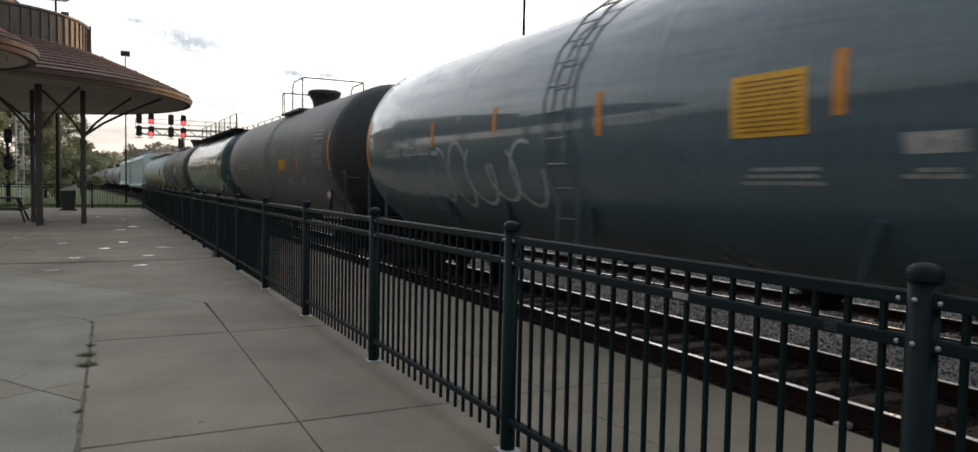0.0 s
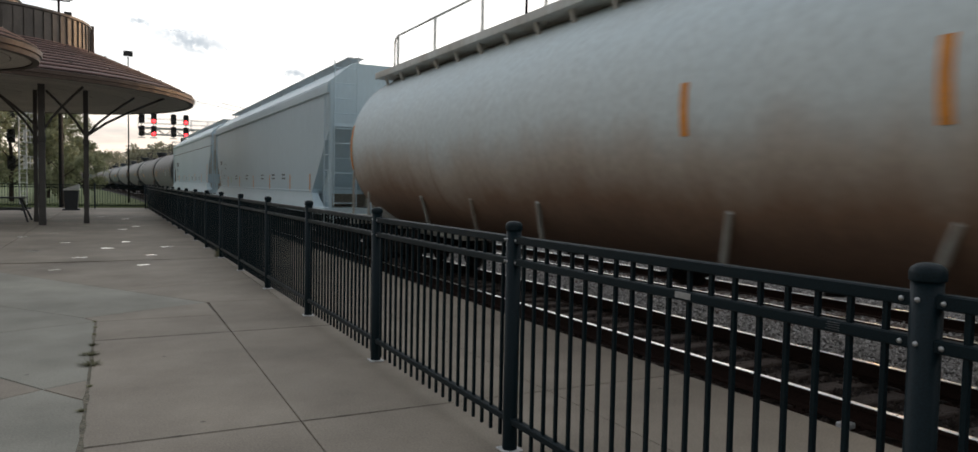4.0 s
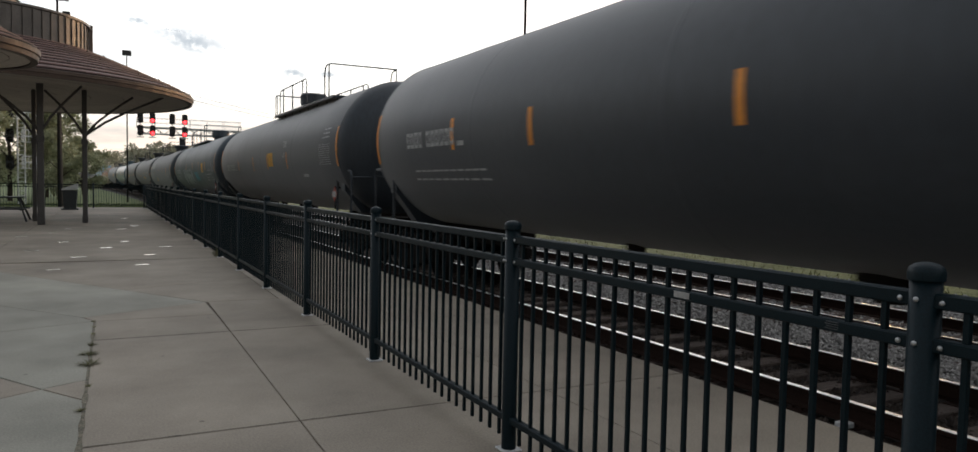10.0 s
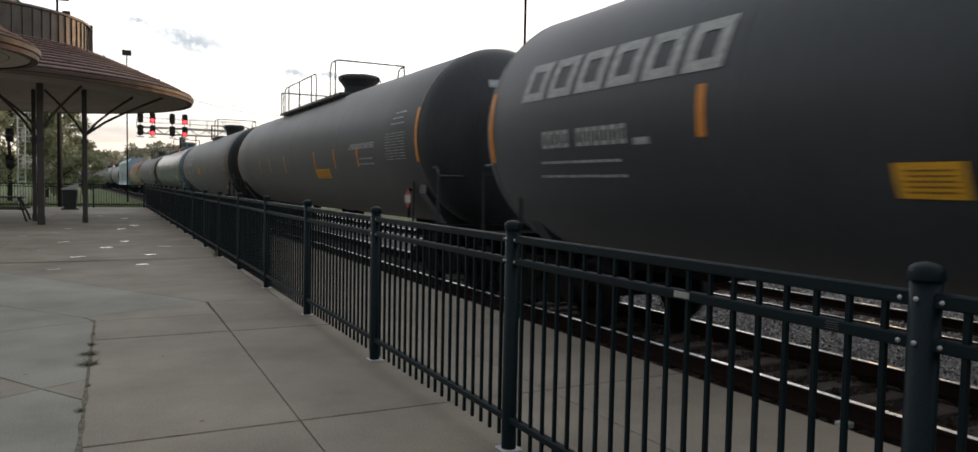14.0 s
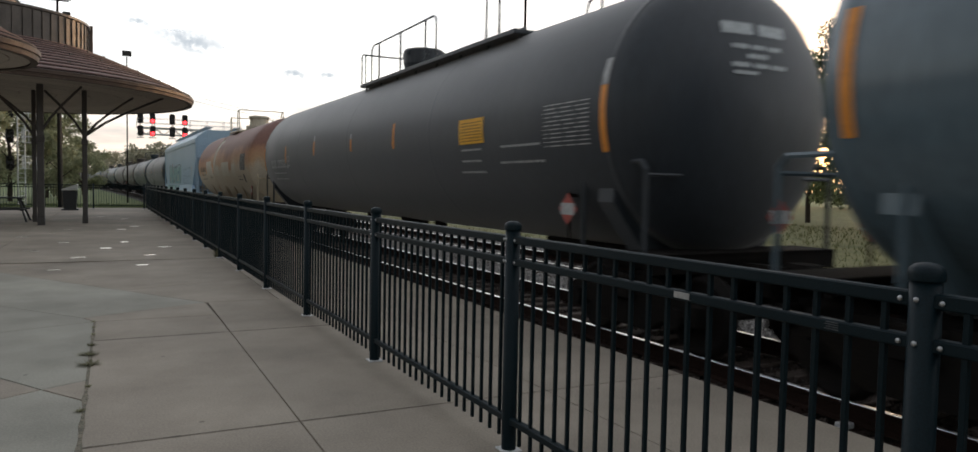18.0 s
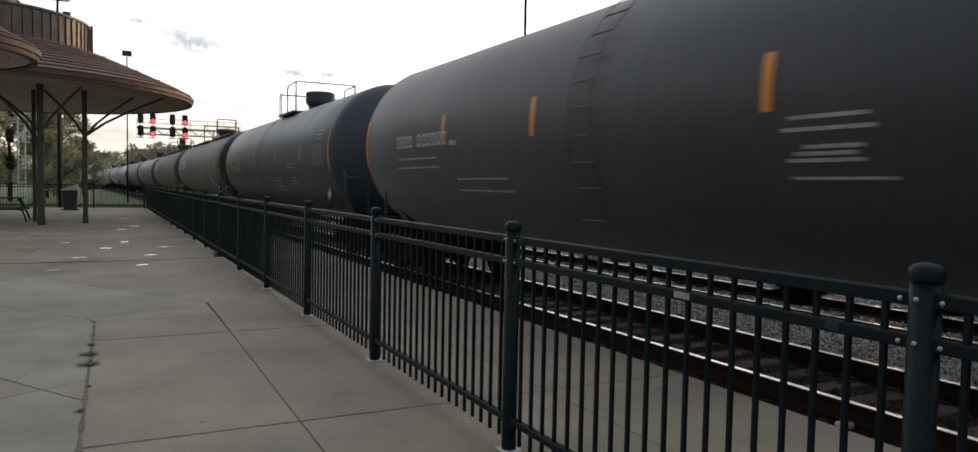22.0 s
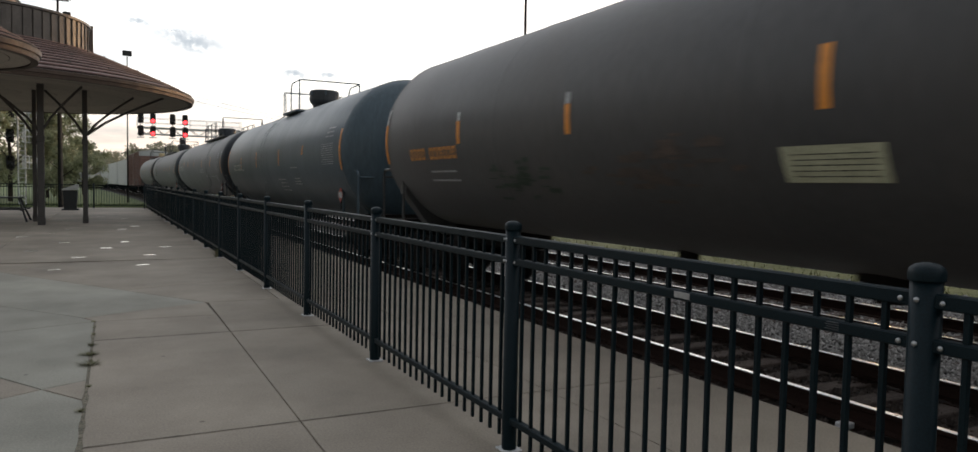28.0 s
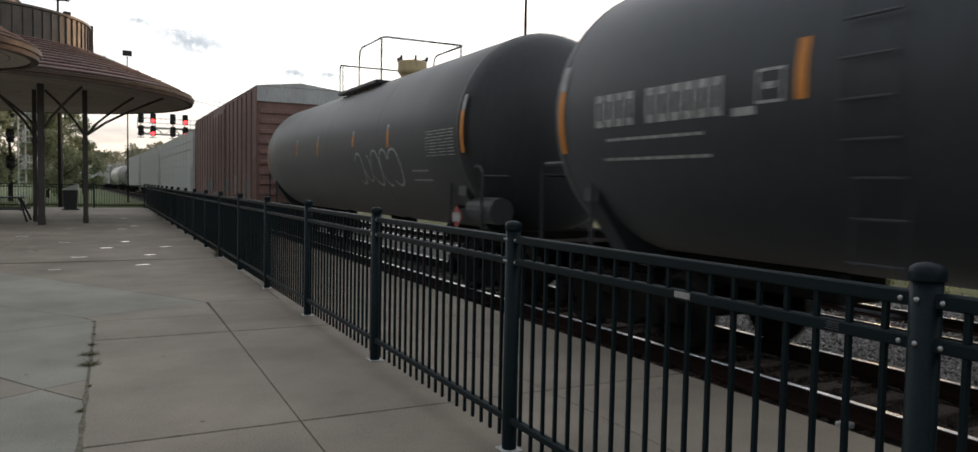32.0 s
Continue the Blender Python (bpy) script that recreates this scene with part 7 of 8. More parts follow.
# ------------------------------------------------------------------ platform furniture
def build_furniture():
    bin_ = thing("litter_bin", "dark square litter bin with a pale sloping lid", "bin", at=pose(-1.88, 42.6, 0))
    bm = bmesh.new()
    prism(bm, [(-0.27, 0.06), (0.27, 0.06), (0.32, 0.98), (-0.32, 0.98)], -0.3, 0.3, "y")
    part("body", bm, BIN, bin_)
    bm = bmesh.new()
    prism(bm, [(-0.35, 0.98), (0.35, 1.02), (0.35, 1.28), (0.30, 1.30), (-0.35, 1.05)], -0.34, 0.34, "y")
    part("lid", bm, BIN_TOP, bin_, "pale sloping lid")
    bm = bmesh.new()
    box(bm, -0.38, 0.38, -0.34, 0.34, 0, 0.07, bevel=0.01)
    part("base", bm, BIN, bin_)

    tb = thing("picnic_table", "dark green metal picnic table under the canopy", "table", at=pose(-3.6, 31.4, 0))
    for k in range(4):
        bm = bmesh.new()
        box(bm, -0.9, 0.78, -0.36 + k * 0.19, -0.19 + k * 0.19, 0.82, 0.87, bevel=0.008)
        part("top_plank", bm, BIN, tb)
    for s in (-1, 1):
        bm = bmesh.new()
        box(bm, -0.9, 0.9, s * 0.72 - 0.13, s * 0.72 + 0.13, 0.42, 0.47, bevel=0.008)
        part("bench_plank", bm, BIN, tb)
        for y in (-0.75, 0.75):
            bm = bmesh.new()
            tube(bm, (s * 0.62, y * 0.3, 0.84), (s * 0.9, y, 0.0), 0.035, 8)
            part("leg", bm, BIN, tb)
        bm = bmesh.new()
        tube(bm, (s * 0.72, -0.72, 0.42), (s * 0.72, 0.72, 0.42), 0.03, 8)
        part("stretcher", bm, BIN, tb)

    # shiny square plates, one for each bright speck on the paving
    glass = mat("inlay_plate", (0.78, 0.74, 0.68), 0.22, 0.9, scale=9, amount=0.3, bump=0.0)
    def inlay(bm):
        box(bm, -0.15, 0.15, -0.15, 0.15, -0.02, 0.004, bevel=0.002)
    spots = ((0.27, 20.63), (-0.13, 18.82), (-1.06, 20.72), (0.69, 16.88), (0.48, 14.91), (-0.9, 14.49), (-0.61, 16.68), (-1.54, 18.36), (-2.13, 22.92), (-1.2, 26.1), (0.26, 25.89), (0.65, 27.6), (-1.51, 24.36), (1.1, 18.88), (-0.47, 35.3), (0.42, 33.0))
    rnd = random.Random(2)
    for x, y in spots:
        b = new("paving_inlay", shared("paving_inlay", inlay, glass))
        b.matrix_basis = pose(x, y, 0.0, rnd.uniform(-0.5, 0.5), rnd.uniform(-0.5, 0.5), rnd.uniform(0, 40))
        b.scale = (rnd.uniform(0.6, 0.9), rnd.uniform(0.4, 0.8), 1)
        tagged(b, "small shiny square inlaid in the platform paving", "paving inlay", "inlays in the paving")

    # weeds in the joints and by the fence
    for x, y, r, n, h in ((-0.19, 7.35, 0.13, 90, 0.035), (-0.17, 6.95, 0.15, 100, 0.04), (-0.18, 7.75, 0.08, 40, 0.03), (-0.2, 5.55, 0.06, 40, 0.025), (-0.18, 8.3, 0.04, 26, 0.02), (-0.18, 8.7, 0.04, 26, 0.02), (-0.17, 6.2, 0.04, 30, 0.02), (-0.2, 4.6, 0.05, 40, 0.02), (-0.22, 4.1, 0.06, 50, 0.02), (1.93, 16.1, 0.22, 150, 0.22), (-0.2, 9.05, 0.05, 20, 0.02)):
        rng = random.Random(int(x * 100 + y * 10))
        verts, faces = [], []
        for k in range(n):
            a, d = rng.uniform(0, 6.28), rng.uniform(0.2, 1.0) * r
            bx, by = x + math.cos(a) * d * 0.3, y + math.sin(a) * d * 0.3
            ex, ey, ez = x + math.cos(a) * d, y + math.sin(a) * d, rng.uniform(0.2, 1.0) * h
            w = 0.006
            o = len(verts)
            verts += [(bx - w * math.sin(a), by + w * math.cos(a), 0.0), (bx + w * math.sin(a), by - w * math.cos(a), 0.0), (ex, ey, ez)]
            faces.append((o, o + 1, o + 2))
        m = bpy.data.meshes.new("weed")
        m.from_pydata(verts, [], faces)
        m.materials.append(WEED)
        tagged(new("weed", m), "small green weed growing from a joint", "weed", "weeds in the paving")
    # crumbled sealant along the joint
    rng = random.Random(8)
    bm = bmesh.new()
    y = 2.0
    while y < 9.05:
        w = 0.012 + 0.022 * max(0, noise.noise(Vector((0, y * 3, 0)))) + (0.05 if y < 4.9 else 0.0) * min(1.0, max(0, 4.9 - y))
        q = [bm.verts.new(v) for v in ((-0.18 - w, y, 0.003), (-0.18 + w, y, 0.003), (-0.18 + w * 0.9, y + 0.05, 0.003), (-0.18 - w * 0.9, y + 0.05, 0.003))]
        bm.faces.new(q)
        y += 0.05
    bmesh.ops.remove_doubles(bm, verts=bm.verts, dist=0.0005)
    tagged(new("joint_filler", mesh_of("joint_filler", bm, mat("joint_crumbs", (0.17, 0.15, 0.11), 0.95, dark=(0.08, 0.075, 0.055), scale=14, amount=1.0, grain=60, grain_amount=0.5, bump=0.8))), "crumbling grey filler in a paving joint", "joint filler", kind="structure")
    # ragged cracks along two sealed joints
    def crack(name, pts, seed):
        bm = bmesh.new()
        rows = []
        for k, (x, y) in enumerate(pts):
            q, p = pts[min(k + 1, len(pts) - 1)], pts[max(k - 1, 0)]
            d = math.hypot(q[0] - p[0], q[1] - p[1])
            nx, ny = -(q[1] - p[1]) / d, (q[0] - p[0]) / d
            side = 0.012 * noise.noise(Vector((k * 0.31, seed, 0)))
            w = 0.004 + 0.013 * max(0.0, noise.noise(Vector((k * 0.43, seed, 5))))
            rows.append([bm.verts.new((x + nx * (side + e), y + ny * (side + e), 0.0025)) for e in (-w, w)])
        for a, b in zip(rows, rows[1:]):
            bm.faces.new((a[0], b[0], b[1], a[1]))
        tagged(new(name, mesh_of(name, bm, JOINT)), "dark ragged crack along a paving joint", "crack", "cracks in the paving", "structure")
    crack("joint_crack", [(-0.18 + 0.04 * k, 4.78) for k in range(58)], 1.0)
    crack("joint_crack", [(-0.18 + 0.04 * k, 7.98) for k in range(60)], 2.0)
    flag = thing("track_marker", "small orange paddle on a grey block by the rail", "marker", at=pose(5.30, 3.98, -0.36))
    bm = bmesh.new()
    box(bm, -0.06, 0.06, -0.05, 0.05, 0.0, 0.05, bevel=0.008)
    part("block", bm, GALV, flag)
    bm = bmesh.new()
    box(bm, -0.014, 0.014, -0.02, 0.03, 0.05, 0.20, bevel=0.004)
    part("paddle", bm, mat("marker_orange", (0.8, 0.16, 0.05), 0.5, scale=5), flag)


# ------------------------------------------------------------------ signals, masts, wires
def signal_head(parent, x, y, z, lit):
    bm = bmesh.new()
    box(bm, -0.28, 0.28, 0.0, 0.05, -0.55, 0.55, bevel=0.1)
    box(bm, -0.18, 0.18, 0.05, 0.32, -0.45, 0.45, bevel=0.03)
    head = part("signal_head", bm, SIGNAL_BLACK, parent, at=pose(x, y, z))
    for k, dz in enumerate((0.28, -0.28)):
        bm = bmesh.new()
        lathe(bm, [(0.19, 0.0), (0.19, 0.03), (0.001, 0.05)], 16, pose(0, -0.01, dz, 90, 0, 0))
        on = lit and k == 1
        part("lens", bm, RED_LENS if on else LENS_DARK, head, "lit red lens" if on else "dark lens")
        bm = bmesh.new()
        m = 10
        a = [[bm.verts.new((0.205 * math.cos(math.pi * j / m), y_, dz + 0.205 * math.sin(math.pi * j / m))) for j in range(m + 1)] for y_ in (-0.02, -0.28)]
        for j in range(m):
            bm.faces.new((a[0][j], a[0][j + 1], a[1][j + 1], a[1][j]))
        part("hood", bm, SIGNAL_BLACK, head)
    return head


def build_signals():
    g = thing("signal_bridge", "grey steel lattice signal bridge over the tracks with red signals lit", "signal bridge", at=pose(0, 88, 0))
    x0, x1, zb, zt = 2.4, 13.0, 6.55, 7.2
    for y in (0.0, 1.1):
        for z in (zb, zt):
            bm = bmesh.new()
            box(bm, x0, x1, y - 0.06, y + 0.06, z - 0.06, z + 0.06)
            part("chord", bm, GALV, g)
        for k in range(12):
            xa, xb = x0 + (x1 - x0) * k / 12, x0 + (x1 - x0) * (k + 1) / 12
            bm = bmesh.new()
            tube(bm, (xa, y, zb if k % 2 else zt), (xb, y, zt if k % 2 else zb), 0.035, 6)
            part("lattice_bar", bm, GALV, g)
    bm = bmesh.new()
    box(bm, x0, x1, -0.1, 1.2, zt + 0.06, zt + 0.10)
    part("walkway", bm, GALV, g)
    for y in (-0.1, 1.2):
        for z in (0.55, 1.05):
            bm = bmesh.new()
            tube(bm, (x0, y, zt + z), (x1, y, zt + z), 0.022, 6)
            part("handrail", bm, GALV, g)
        for k in range(7):
            x = x0 + (x1 - x0) * k / 6
            bm = bmesh.new()
            tube(bm, (x, y, zt), (x, y, zt + 1.05), 0.022, 6)
            part("rail_post", bm, GALV, g)
    for x in (12.7, 13.0):
        for y in (0.0, 1.1):
            bm = bmesh.new()
            box(bm, x - 0.07, x + 0.07, y - 0.07, y + 0.07, -0.7, zt + 0.1)
            part("leg", bm, GALV, g)
    for k in range(9):
        bm = bmesh.new()
        z = -0.5 + k * 0.85
        tube(bm, (12.7, 0, z), (13.0, 1.1, z + 0.8), 0.03, 6)
        part("leg_brace", bm, GALV, g)
    for x, lit in ((2.72, False), (3.9, True), (5.85, False), (7.1, True)):
        for z in (6.85, 8.2):
            signal_head(g, x, -0.45, z, lit)
        bm = bmesh.new()
        tube(bm, (x, -0.15, 6.2), (x, -0.15, 8.8), 0.05, 8)
        box(bm, x - 0.35, x + 0.35, -0.5, 0.0, 6.1, 6.18)
        part("signal_mast", bm, GALV, g)
    bm = bmesh.new()
    box(bm, 6.6, 7.2, -0.15, 0.35, 4.9, 6.3, bevel=0.05)
    part("hanging_case", bm, SIGNAL_BLACK, g)

    tw = thing("signal_tower", "grey steel ladder mast with three small platforms", "signal mast", at=pose(-6.45, 70, -0.62))
    for x in (-0.25, 0.25):
        bm = bmesh.new()
        tube(bm, (x, 0, 0), (x, 0, 9.0), 0.06, 8)
        part("upright", bm, GALV, tw)
    for k in range(24):
        bm = bmesh.new()
        tube(bm, (-0.25, 0, 0.4 + k * 0.36), (0.25, 0, 0.4 + k * 0.36), 0.025, 6)
        part("rung", bm, GALV, tw)
    for z in (2.9, 5.0, 6.9):
        bm = bmesh.new()
        box(bm, 0.1, 1.0, -0.5, 0.5, z, z + 0.05)
        part("platform", bm, GALV, tw)
        bm = bmesh.new()
        for zz in (0.5, 1.0):
            for a, b in (((0.1, -0.5), (1.0, -0.5)), ((1.0, -0.5), (1.0, 0.5)), ((0.1, 0.5), (1.0, 0.5))):
                tube(bm, (*a, z + zz), (*b, z + zz), 0.03, 6)
        for a in ((0.1, -0.5), (0.55, -0.5), (1.0, -0.5), (1.0, 0.5), (0.1, 0.5)):
            tube(bm, (*a, z), (*a, z + 1.0), 0.03, 6)
        part("guard_rail", bm, GALV, tw)
        signal_head(tw, -0.75, -0.3, z + 0.5, False)

    def mast(x, y, top, r, name, label, lamps):
        m = thing(name, label, "light mast", at=pose(x, y, -0.62))
        bm = bmesh.new()
        tube(bm, (0, 0, 0), (0, 0, top), r * 1.3, 10, r * 0.8)
        part("pole", bm, STEEL_DARK if name != "utility_pole" else WOOD_POLE, m)
        for lx, lz, w in lamps:
            bm = bmesh.new()
            box(bm, lx - w, lx + w, -0.22, 0.12, top + lz - w * 0.6, top + lz + w * 0.6, pose(0, 0, 0, 0, 0, 0), bevel=0.03)
            part("floodlight", bm, SIGNAL_BLACK, m)
        if len(lamps) > 1:
            bm = bmesh.new()
            tube(bm, (-0.7, 0, top - 0.1), (0.7, 0, top - 0.1), 0.05, 6)
            tube(bm, (-0.5, 0, top - 1.2), (0.5, 0, top - 1.2), 0.05, 6)
            part("crossarm", bm, STEEL_DARK, m)
        return m
    mast(-3.3, 60, 14.6, 0.09, "floodlight_mast", "tall thin mast with a cluster of floodlights", ((-0.65, 0.1, 0.2), (0.65, 0.1, 0.2), (-0.5, -1.2, 0.24), (0.55, -1.0, 0.24), (0.0, 0.15, 0.16)))
    mast(1.33, 80, 14.0, 0.06, "floodlight_mast", "tall thin mast with one box floodlight", ((0.0, 0.3, 0.4), ))
    mast(16.9, 30, 16.0, 0.06, "floodlight_mast", "tall thin dark pole beyond the tracks", ((0.0, 0.2, 0.3), ))
    mast(-3.25, 60.5, 8.5, 0.13, "utility_pole", "weathered wooden utility pole", ())

    wm = mat("wire", (0.02, 0.02, 0.02), 0.6)
    for a, b, sag in (((1.33, 80, 11.5), (26, 95, 9.0), 0.5), ((1.33, 80, 11.0), (26, 95, 8.7), 0.55)):
        bm = bmesh.new()
        pts = [Vector(a).lerp(Vector(b), k / 12) - Vector((0, 0, sag * 4 * (k / 12) * (1 - k / 12))) for k in range(13)]
        for p, q in zip(pts, pts[1:]):
            tube(bm, p, q, 0.018, 5)
        tagged(new("overhead_wire", mesh_of("overhead_wire", bm, wm)), "thin dark overhead wire across the tracks", "wire", "overhead wires")
    mast(26, 95, 9.8, 0.15, "utility_pole", "weathered wooden utility pole", ())


# ------------------------------------------------------------------ trees, woods, clouds
def leaf_mesh(name, centres, radii, count, size, material, seed, flat=0.8):
    """Small folded leaves in clumps round the given centres."""
    rng = np.random.default_rng(seed)
    idx = rng.integers(0, len(centres), count)
    d = rng.normal(size=(count, 3))
    d /= np.linalg.norm(d, axis=1)[:, None]
    pos = np.array(centres)[idx] + d * (rng.random((count, 1)) ** 0.45) * np.array(radii)[idx][:, None] * np.array([1, 1, flat])
    u = rng.normal(size=(count, 3))
    u /= np.linalg.norm(u, axis=1)[:, None]
    w = np.cross(u, rng.normal(size=(count, 3)))
    w /= np.linalg.norm(w, axis=1)[:, None]
    s = size * rng.uniform(0.6, 1.4, (count, 1))
    v = np.stack([pos - u * s, pos + w * s * 0.5, pos + u * s, pos - w * s * 0.5], 1).reshape(-1, 3)
    f = np.arange(count * 4).reshape(-1, 4)
    m = bpy.data.meshes.new(name)
    m.from_pydata(v.tolist(), [], f.tolist())
    m.materials.append(material)
    return m


def tree(x, y, z, h, spread, label, seed, leaves=5000, size=0.16, material=None, low=0.25, group="trees beyond the tracks"):
    rnd = random.Random(seed)
    t = thing("tree", label, "tree", group, at=pose(x, y, z))
    bm = bmesh.new()
    r = 0.017 * h
    pts = [Vector((0, 0, -0.2))]
    for k in range(1, 7):
        pts.append(Vector((rnd.uniform(-0.12, 0.12) * k * 0.5, rnd.uniform(-0.12, 0.12) * k * 0.5, h * 0.82 * k / 6)))
    for k, (a, b) in enumerate(zip(pts, pts[1:])):
        tube(bm, a, b, r * (1 - k / 7), 8, r * (1 - (k + 1) / 7))
    centres, radii = [], []
    for k in range(16):
        f = low + (0.95 - low) * (k + rnd.random()) / 16
        base = pts[0].lerp(pts[-1], f * 0.95)
        a = rnd.uniform(0, 6.28)
        prof = math.sin(math.pi * min(1, max(0.08, (f - low) / (1 - low) * 0.86 + 0.14))) ** 0.7
        reach = spread * prof * rnd.uniform(0.6, 1.1)
        tip = Vector((base.x + math.cos(a) * reach, base.y + math.sin(a) * reach, h * f + reach * 0.35))
        mid = base.lerp(tip, 0.55) + Vector((0, 0, 0.1 * reach))
        tube(bm, base, mid, r * 0.35 * (1 - f * 0.6), 6, r * 0.2 * (1 - f * 0.6))
        tube(bm, mid, tip, r * 0.2 * (1 - f * 0.6), 5, r * 0.05)
        for q, rr in ((tip, 0.30), (mid, 0.27), (mid.lerp(tip, 0.5) + Vector((rnd.uniform(-0.3, 0.3), rnd.uniform(-0.3, 0.3), 0.25)) * spread * 0.4, 0.24)):
            centres.append(tuple(q))
            radii.append(spread * rr * rnd.uniform(0.7, 1.2))
    part("trunk", bm, BARK, t)
    part("crown", leaf_mesh("crown", centres, radii, leaves, size, material or LEAF, seed), None, t)
    return t


def build_trees():
    green = "dark leafy tree against the sunset, with gaps in the crown"
    for k, (x, y, h, s) in enumerate(((27, 17.5, 10.5, 3.2), (26, 13.5, 12.0, 3.6), (33, 24, 10.5, 3.4), (30, 9, 11.0, 3.4), (38, 17, 11.5, 3.6), (36, 30, 9.5, 3.2), (42, 38, 9.5, 3.4), (34, 2, 12.0, 4.0), (45, 26, 11.0, 3.8), (46, 50, 9.0, 3.6), (50, 66, 9.0, 3.8), (55, 84, 9.0, 4.0))):
        tree(x, y, -0.2, h, s, green, 20 + k, 30000 if k < 5 else 6000, 0.08 if k < 5 else 0.17, LEAF if k % 2 else LEAF_DARK, 0.16)
    left = "tall green tree behind the end fence"
    for k, (x, y, h, s) in enumerate(((-4.2, 78, 9.0, 3.4), (-8.5, 82, 13.5, 4.4), (-12.5, 76, 14.0, 4.6), (-6.6, 98, 12.0, 4.2), (-13, 100, 15, 5), (-18, 84, 14, 5), (-3.6, 116, 7.5, 3.4), (-9.5, 64, 9.5, 3.0))):
        tree(x, y, -0.62, h, s, left, 60 + k, 8000, 0.17, LEAF_PALE_HAZE, 0.08, "trees behind the end fence")
    # far wooded rise
    rng = np.random.default_rng(4)
    centres, radii = [], []
    for k in range(420):
        y = rng.uniform(240, 420)
        x = rng.uniform(-190, 150)
        z = 1.0 + 5.5 * math.exp(-((x + 10) / 60) ** 2) + rng.uniform(0, 3.0)
        centres.append((x, y, z))
        radii.append(rng.uniform(2.2, 4.8))
    for k in range(130):
        x = rng.uniform(4, 30)
        centres.append((x, rng.uniform(205, 240), rng.uniform(0, 7.0) + 2.5))
        radii.append(rng.uniform(1.6, 3.0))
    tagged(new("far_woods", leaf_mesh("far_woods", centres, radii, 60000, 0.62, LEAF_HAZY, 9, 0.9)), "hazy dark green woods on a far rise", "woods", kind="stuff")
    bm = bmesh.new()
    for k in range(41):
        x = -400 + k * 20
        zt = 2.2 + 4.0 * math.exp(-((x + 10) / 70) ** 2) + noise.noise(Vector((x * 0.03, 0, 0))) * 1.2
        for y, z in ((300, -1.0), (340, zt), (520, zt + 1.0)):
            bm.verts.new((x, y, z))
    bm.verts.ensure_lookup_table()
    for k in range(40):
        for j in range(2):
            o = k * 3 + j
            bm.faces.new([bm.verts[q] for q in (o, o + 3, o + 4, o + 1)])
    tagged(new("far_rise", mesh_of("far_rise", bm, GRASS)), "low wooded rise closing the view", "hill", kind="structure")
    # hedge line and shrubs behind the field across the tracks
    rng = np.random.default_rng(6)
    cs, rs = [], []
    # height and density set to block low sky light under the train
    for k in range(420):
        y = rng.uniform(-60, 190)
        cs.append((60 + rng.uniform(-4, 4) + y * 0.05, y, rng.uniform(0.2, 6.8)))
        rs.append(rng.uniform(1.2, 2.4))
    tagged(new("shrub_line", leaf_mesh("shrub_line", cs, rs, 42000, 0.36, LEAF_DARK, 12)), "dark shrubs behind the field across the tracks", "shrubs", kind="stuff")


def build_grass():
    """Blades on the verge and in the field behind the end fence."""
    rng = np.random.default_rng(15)
    n = 26000
    x = np.where(np.arange(n) < 15000, rng.uniform(15.0, 32, n), rng.uniform(-10, 2.5, n))
    y = np.where(np.arange(n) < 15000, rng.uniform(2, 60, n), 47 + rng.random(n) * 26)
    z = np.where(np.arange(n) < 15000, RAIL_Z - 0.36 + np.clip((x - 15.0) * 0.03, 0, 0.4), -0.62)
    a = rng.uniform(0, 6.28, n)
    h = rng.uniform(0.06, 0.2, n)
    w = 0.02
    v = np.stack([np.stack([x - w * np.cos(a), y - w * np.sin(a), z], 1), np.stack([x + w * np.cos(a), y + w * np.sin(a), z], 1), np.stack([x + rng.normal(0, 0.05, n), y + rng.normal(0, 0.05, n), z + h], 1)], 1)
    for lo, hi, m, word in ((0, 15000, GRASS_DRY, "dry pale grass blades on the bank"), (15000, n, GRASS, "green grass blades behind the end fence")):
        q = v[lo:hi].reshape(-1, 3)
        me = bpy.data.meshes.new("grass_blades")
        me.from_pydata(q.tolist(), [], np.arange(len(q)).reshape(-1, 3).tolist())
        me.materials.append(m)
        tagged(new("grass_blades", me), word, "grass", kind="stuff")


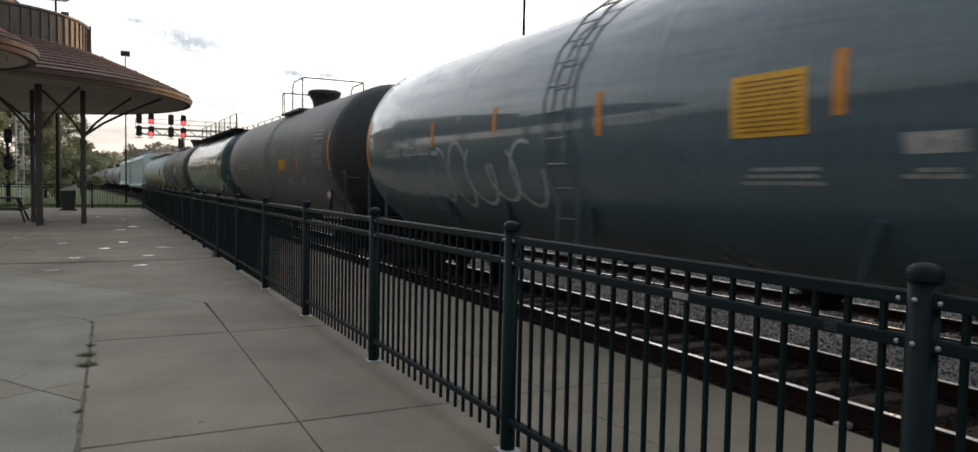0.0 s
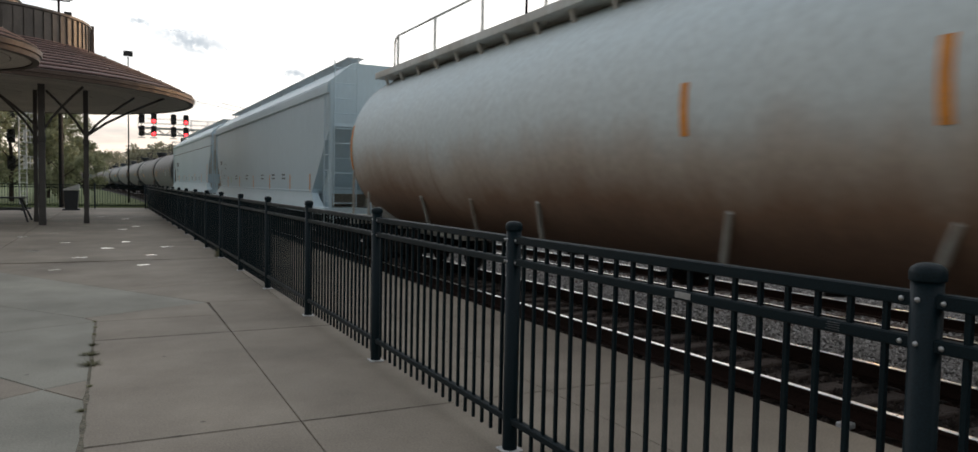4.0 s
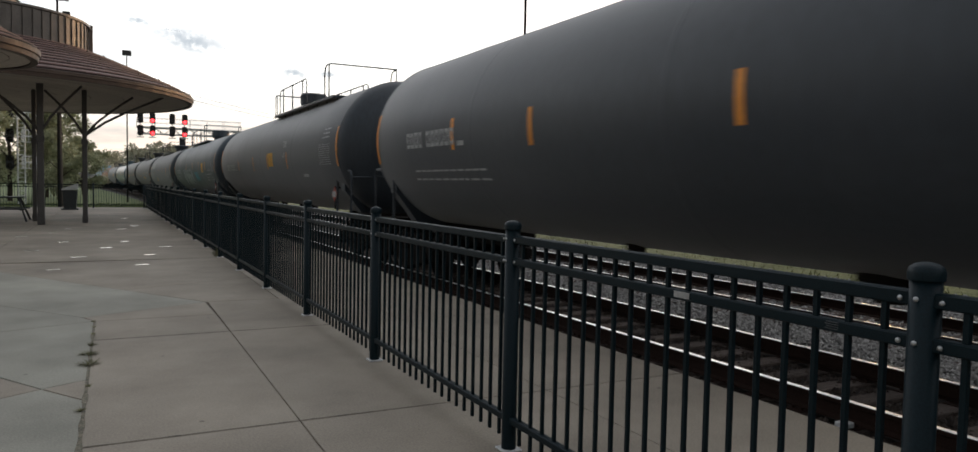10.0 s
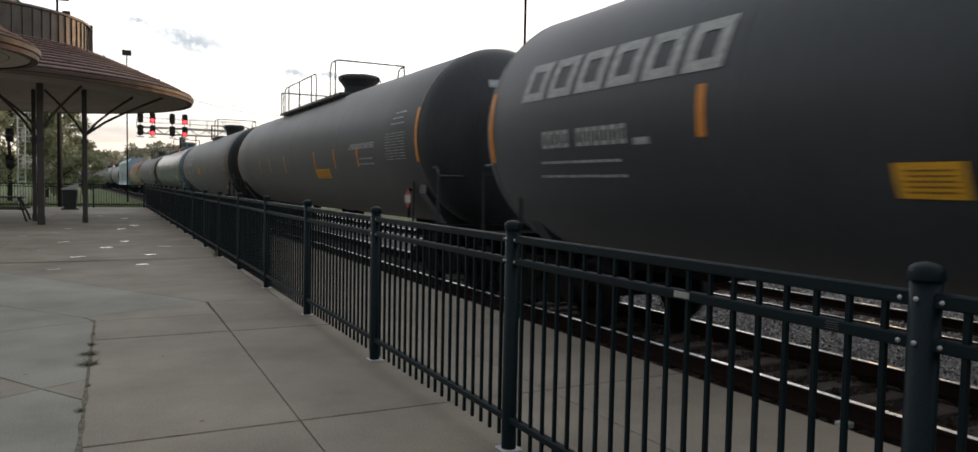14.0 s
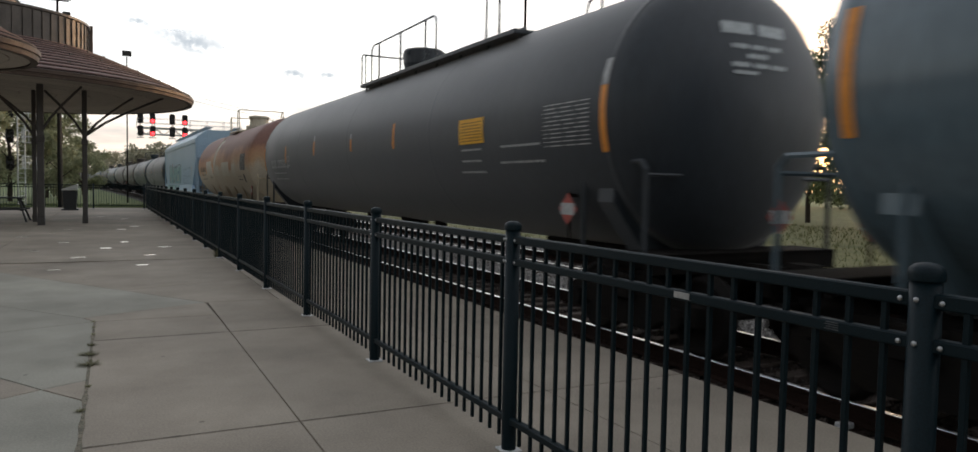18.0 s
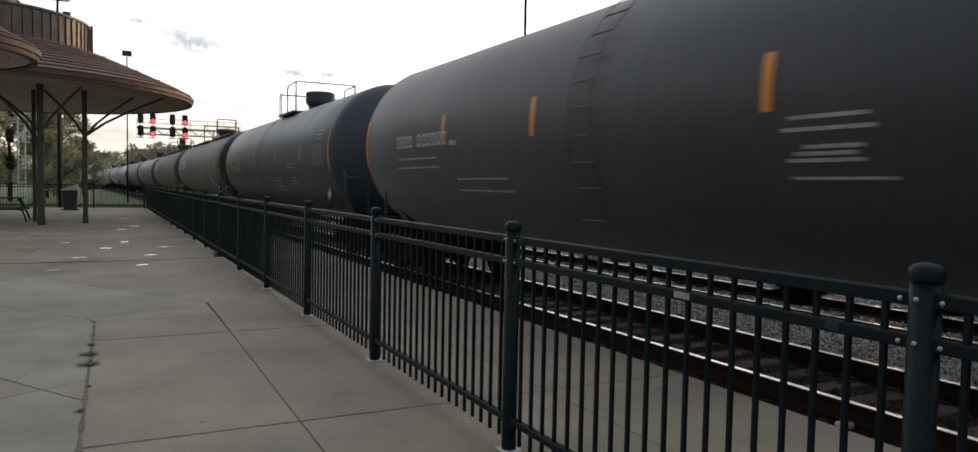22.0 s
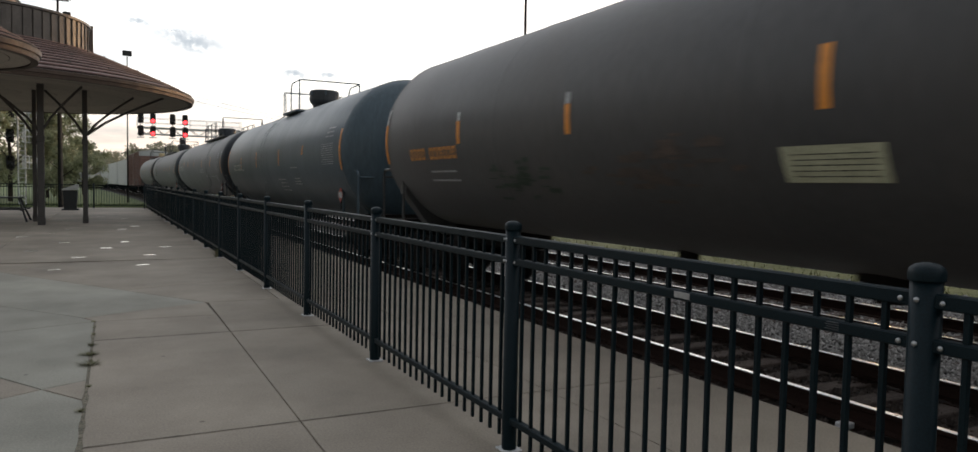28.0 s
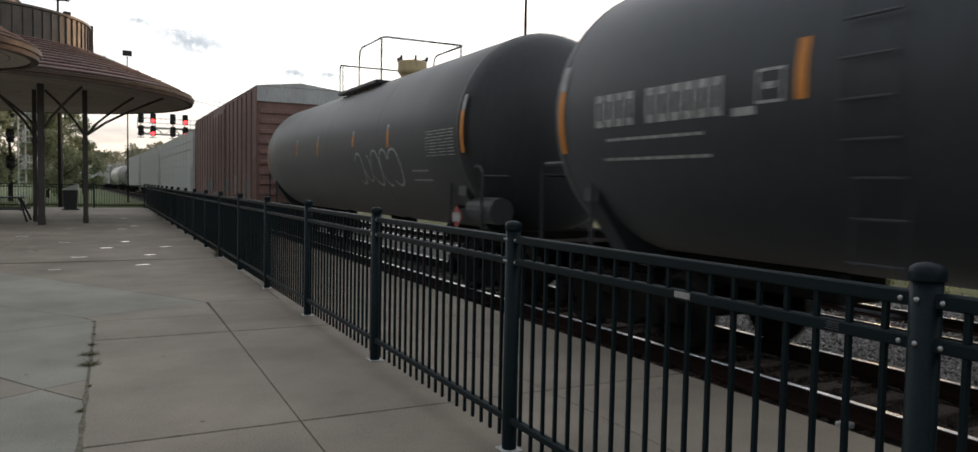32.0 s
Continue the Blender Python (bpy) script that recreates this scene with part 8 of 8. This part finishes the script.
def build_clouds():
    cm = bpy.data.materials.new("thin_cloud")
    cm.use_nodes = True
    n, l = cm.node_tree.nodes, cm.node_tree.links
    n.clear()
    out, mix, tr, em = n.new("ShaderNodeOutputMaterial"), n.new("ShaderNodeMixShader"), n.new("ShaderNodeBsdfTransparent"), n.new("ShaderNodeEmission")
    em.inputs[0].default_value, em.inputs[1].default_value = (0.60, 0.66, 0.72, 1), 1.0
    co, no, ra = n.new("ShaderNodeTexCoord"), n.new("ShaderNodeTexNoise"), n.new("ShaderNodeMapRange")
    no.inputs["Scale"].default_value, no.inputs["Detail"].default_value = 0.05, 9
    l.new(co.outputs["Object"], no.inputs[0])
    ra.inputs["From Min"].default_value, ra.inputs["From Max"].default_value = 0.40, 0.56
    l.new(no.outputs[0], ra.inputs[0])
    # thin out towards the rim
    off, flat, ln, rim, mul = n.new("ShaderNodeVectorMath"), n.new("ShaderNodeVectorMath"), n.new("ShaderNodeVectorMath"), n.new("ShaderNodeMapRange"), n.new("ShaderNodeMath")
    off.operation, off.inputs[1].default_value = "SUBTRACT", (0.5, 0.5, 0.5)
    flat.operation, flat.inputs[1].default_value = "MULTIPLY", (2.0, 0.0, 2.0)
    ln.operation, mul.operation = "LENGTH", "MULTIPLY"
    rim.inputs["From Min"].default_value, rim.inputs["From Max"].default_value = 0.15, 0.95
    rim.inputs["To Min"].default_value, rim.inputs["To Max"].default_value = 0.9, 0.0
    l.new(co.outputs["Generated"], off.inputs[0])
    l.new(off.outputs[0], flat.inputs[0])
    l.new(flat.outputs[0], ln.inputs[0])
    l.new(ln.outputs["Value"], rim.inputs[0])
    l.new(ra.outputs[0], mul.inputs[0])
    l.new(rim.outputs[0], mul.inputs[1])
    l.new(mul.outputs[0], mix.inputs[0])
    l.new(tr.outputs[0], mix.inputs[1])
    l.new(em.outputs[0], mix.inputs[2])
    l.new(mix.outputs[0], out.inputs[0])
    D = 2000
    for k, (az, el, w, h, tilt) in enumerate(((5.4, 9.75, 98, 30, 12), (12.1, 8.1, 44, 15, 12), (14.6, 8.1, 40, 12, 8), (22.4, 8.1, 42, 22, 0), (1.6, 10.9, 34, 10, 8))):
        bm = bmesh.new()
        bmesh.ops.create_icosphere(bm, subdivisions=4, radius=1)
        for v in bm.verts:
            q = 1 + 0.35 * noise.noise(v.co * 1.6 + Vector((k * 7.0, 0, 0)))
            v.co = Vector((v.co.x * w * q, v.co.y * 15, v.co.z * h * q))
        a, e = radians(az), radians(el)
        ob = tagged(new("cloud", mesh_of("cloud", bm, cm, True)), "small thin grey-blue cloud in a pale sky", "cloud", "small clouds", "structure")
        ob.matrix_basis = pose(D * math.sin(a), D * math.cos(a), D * math.tan(e), 0, tilt, -az)


build_ties()
build_stones()
build_canopies()
build_furniture()
build_signals()
build_trees()
build_grass()
build_clouds()

motions()
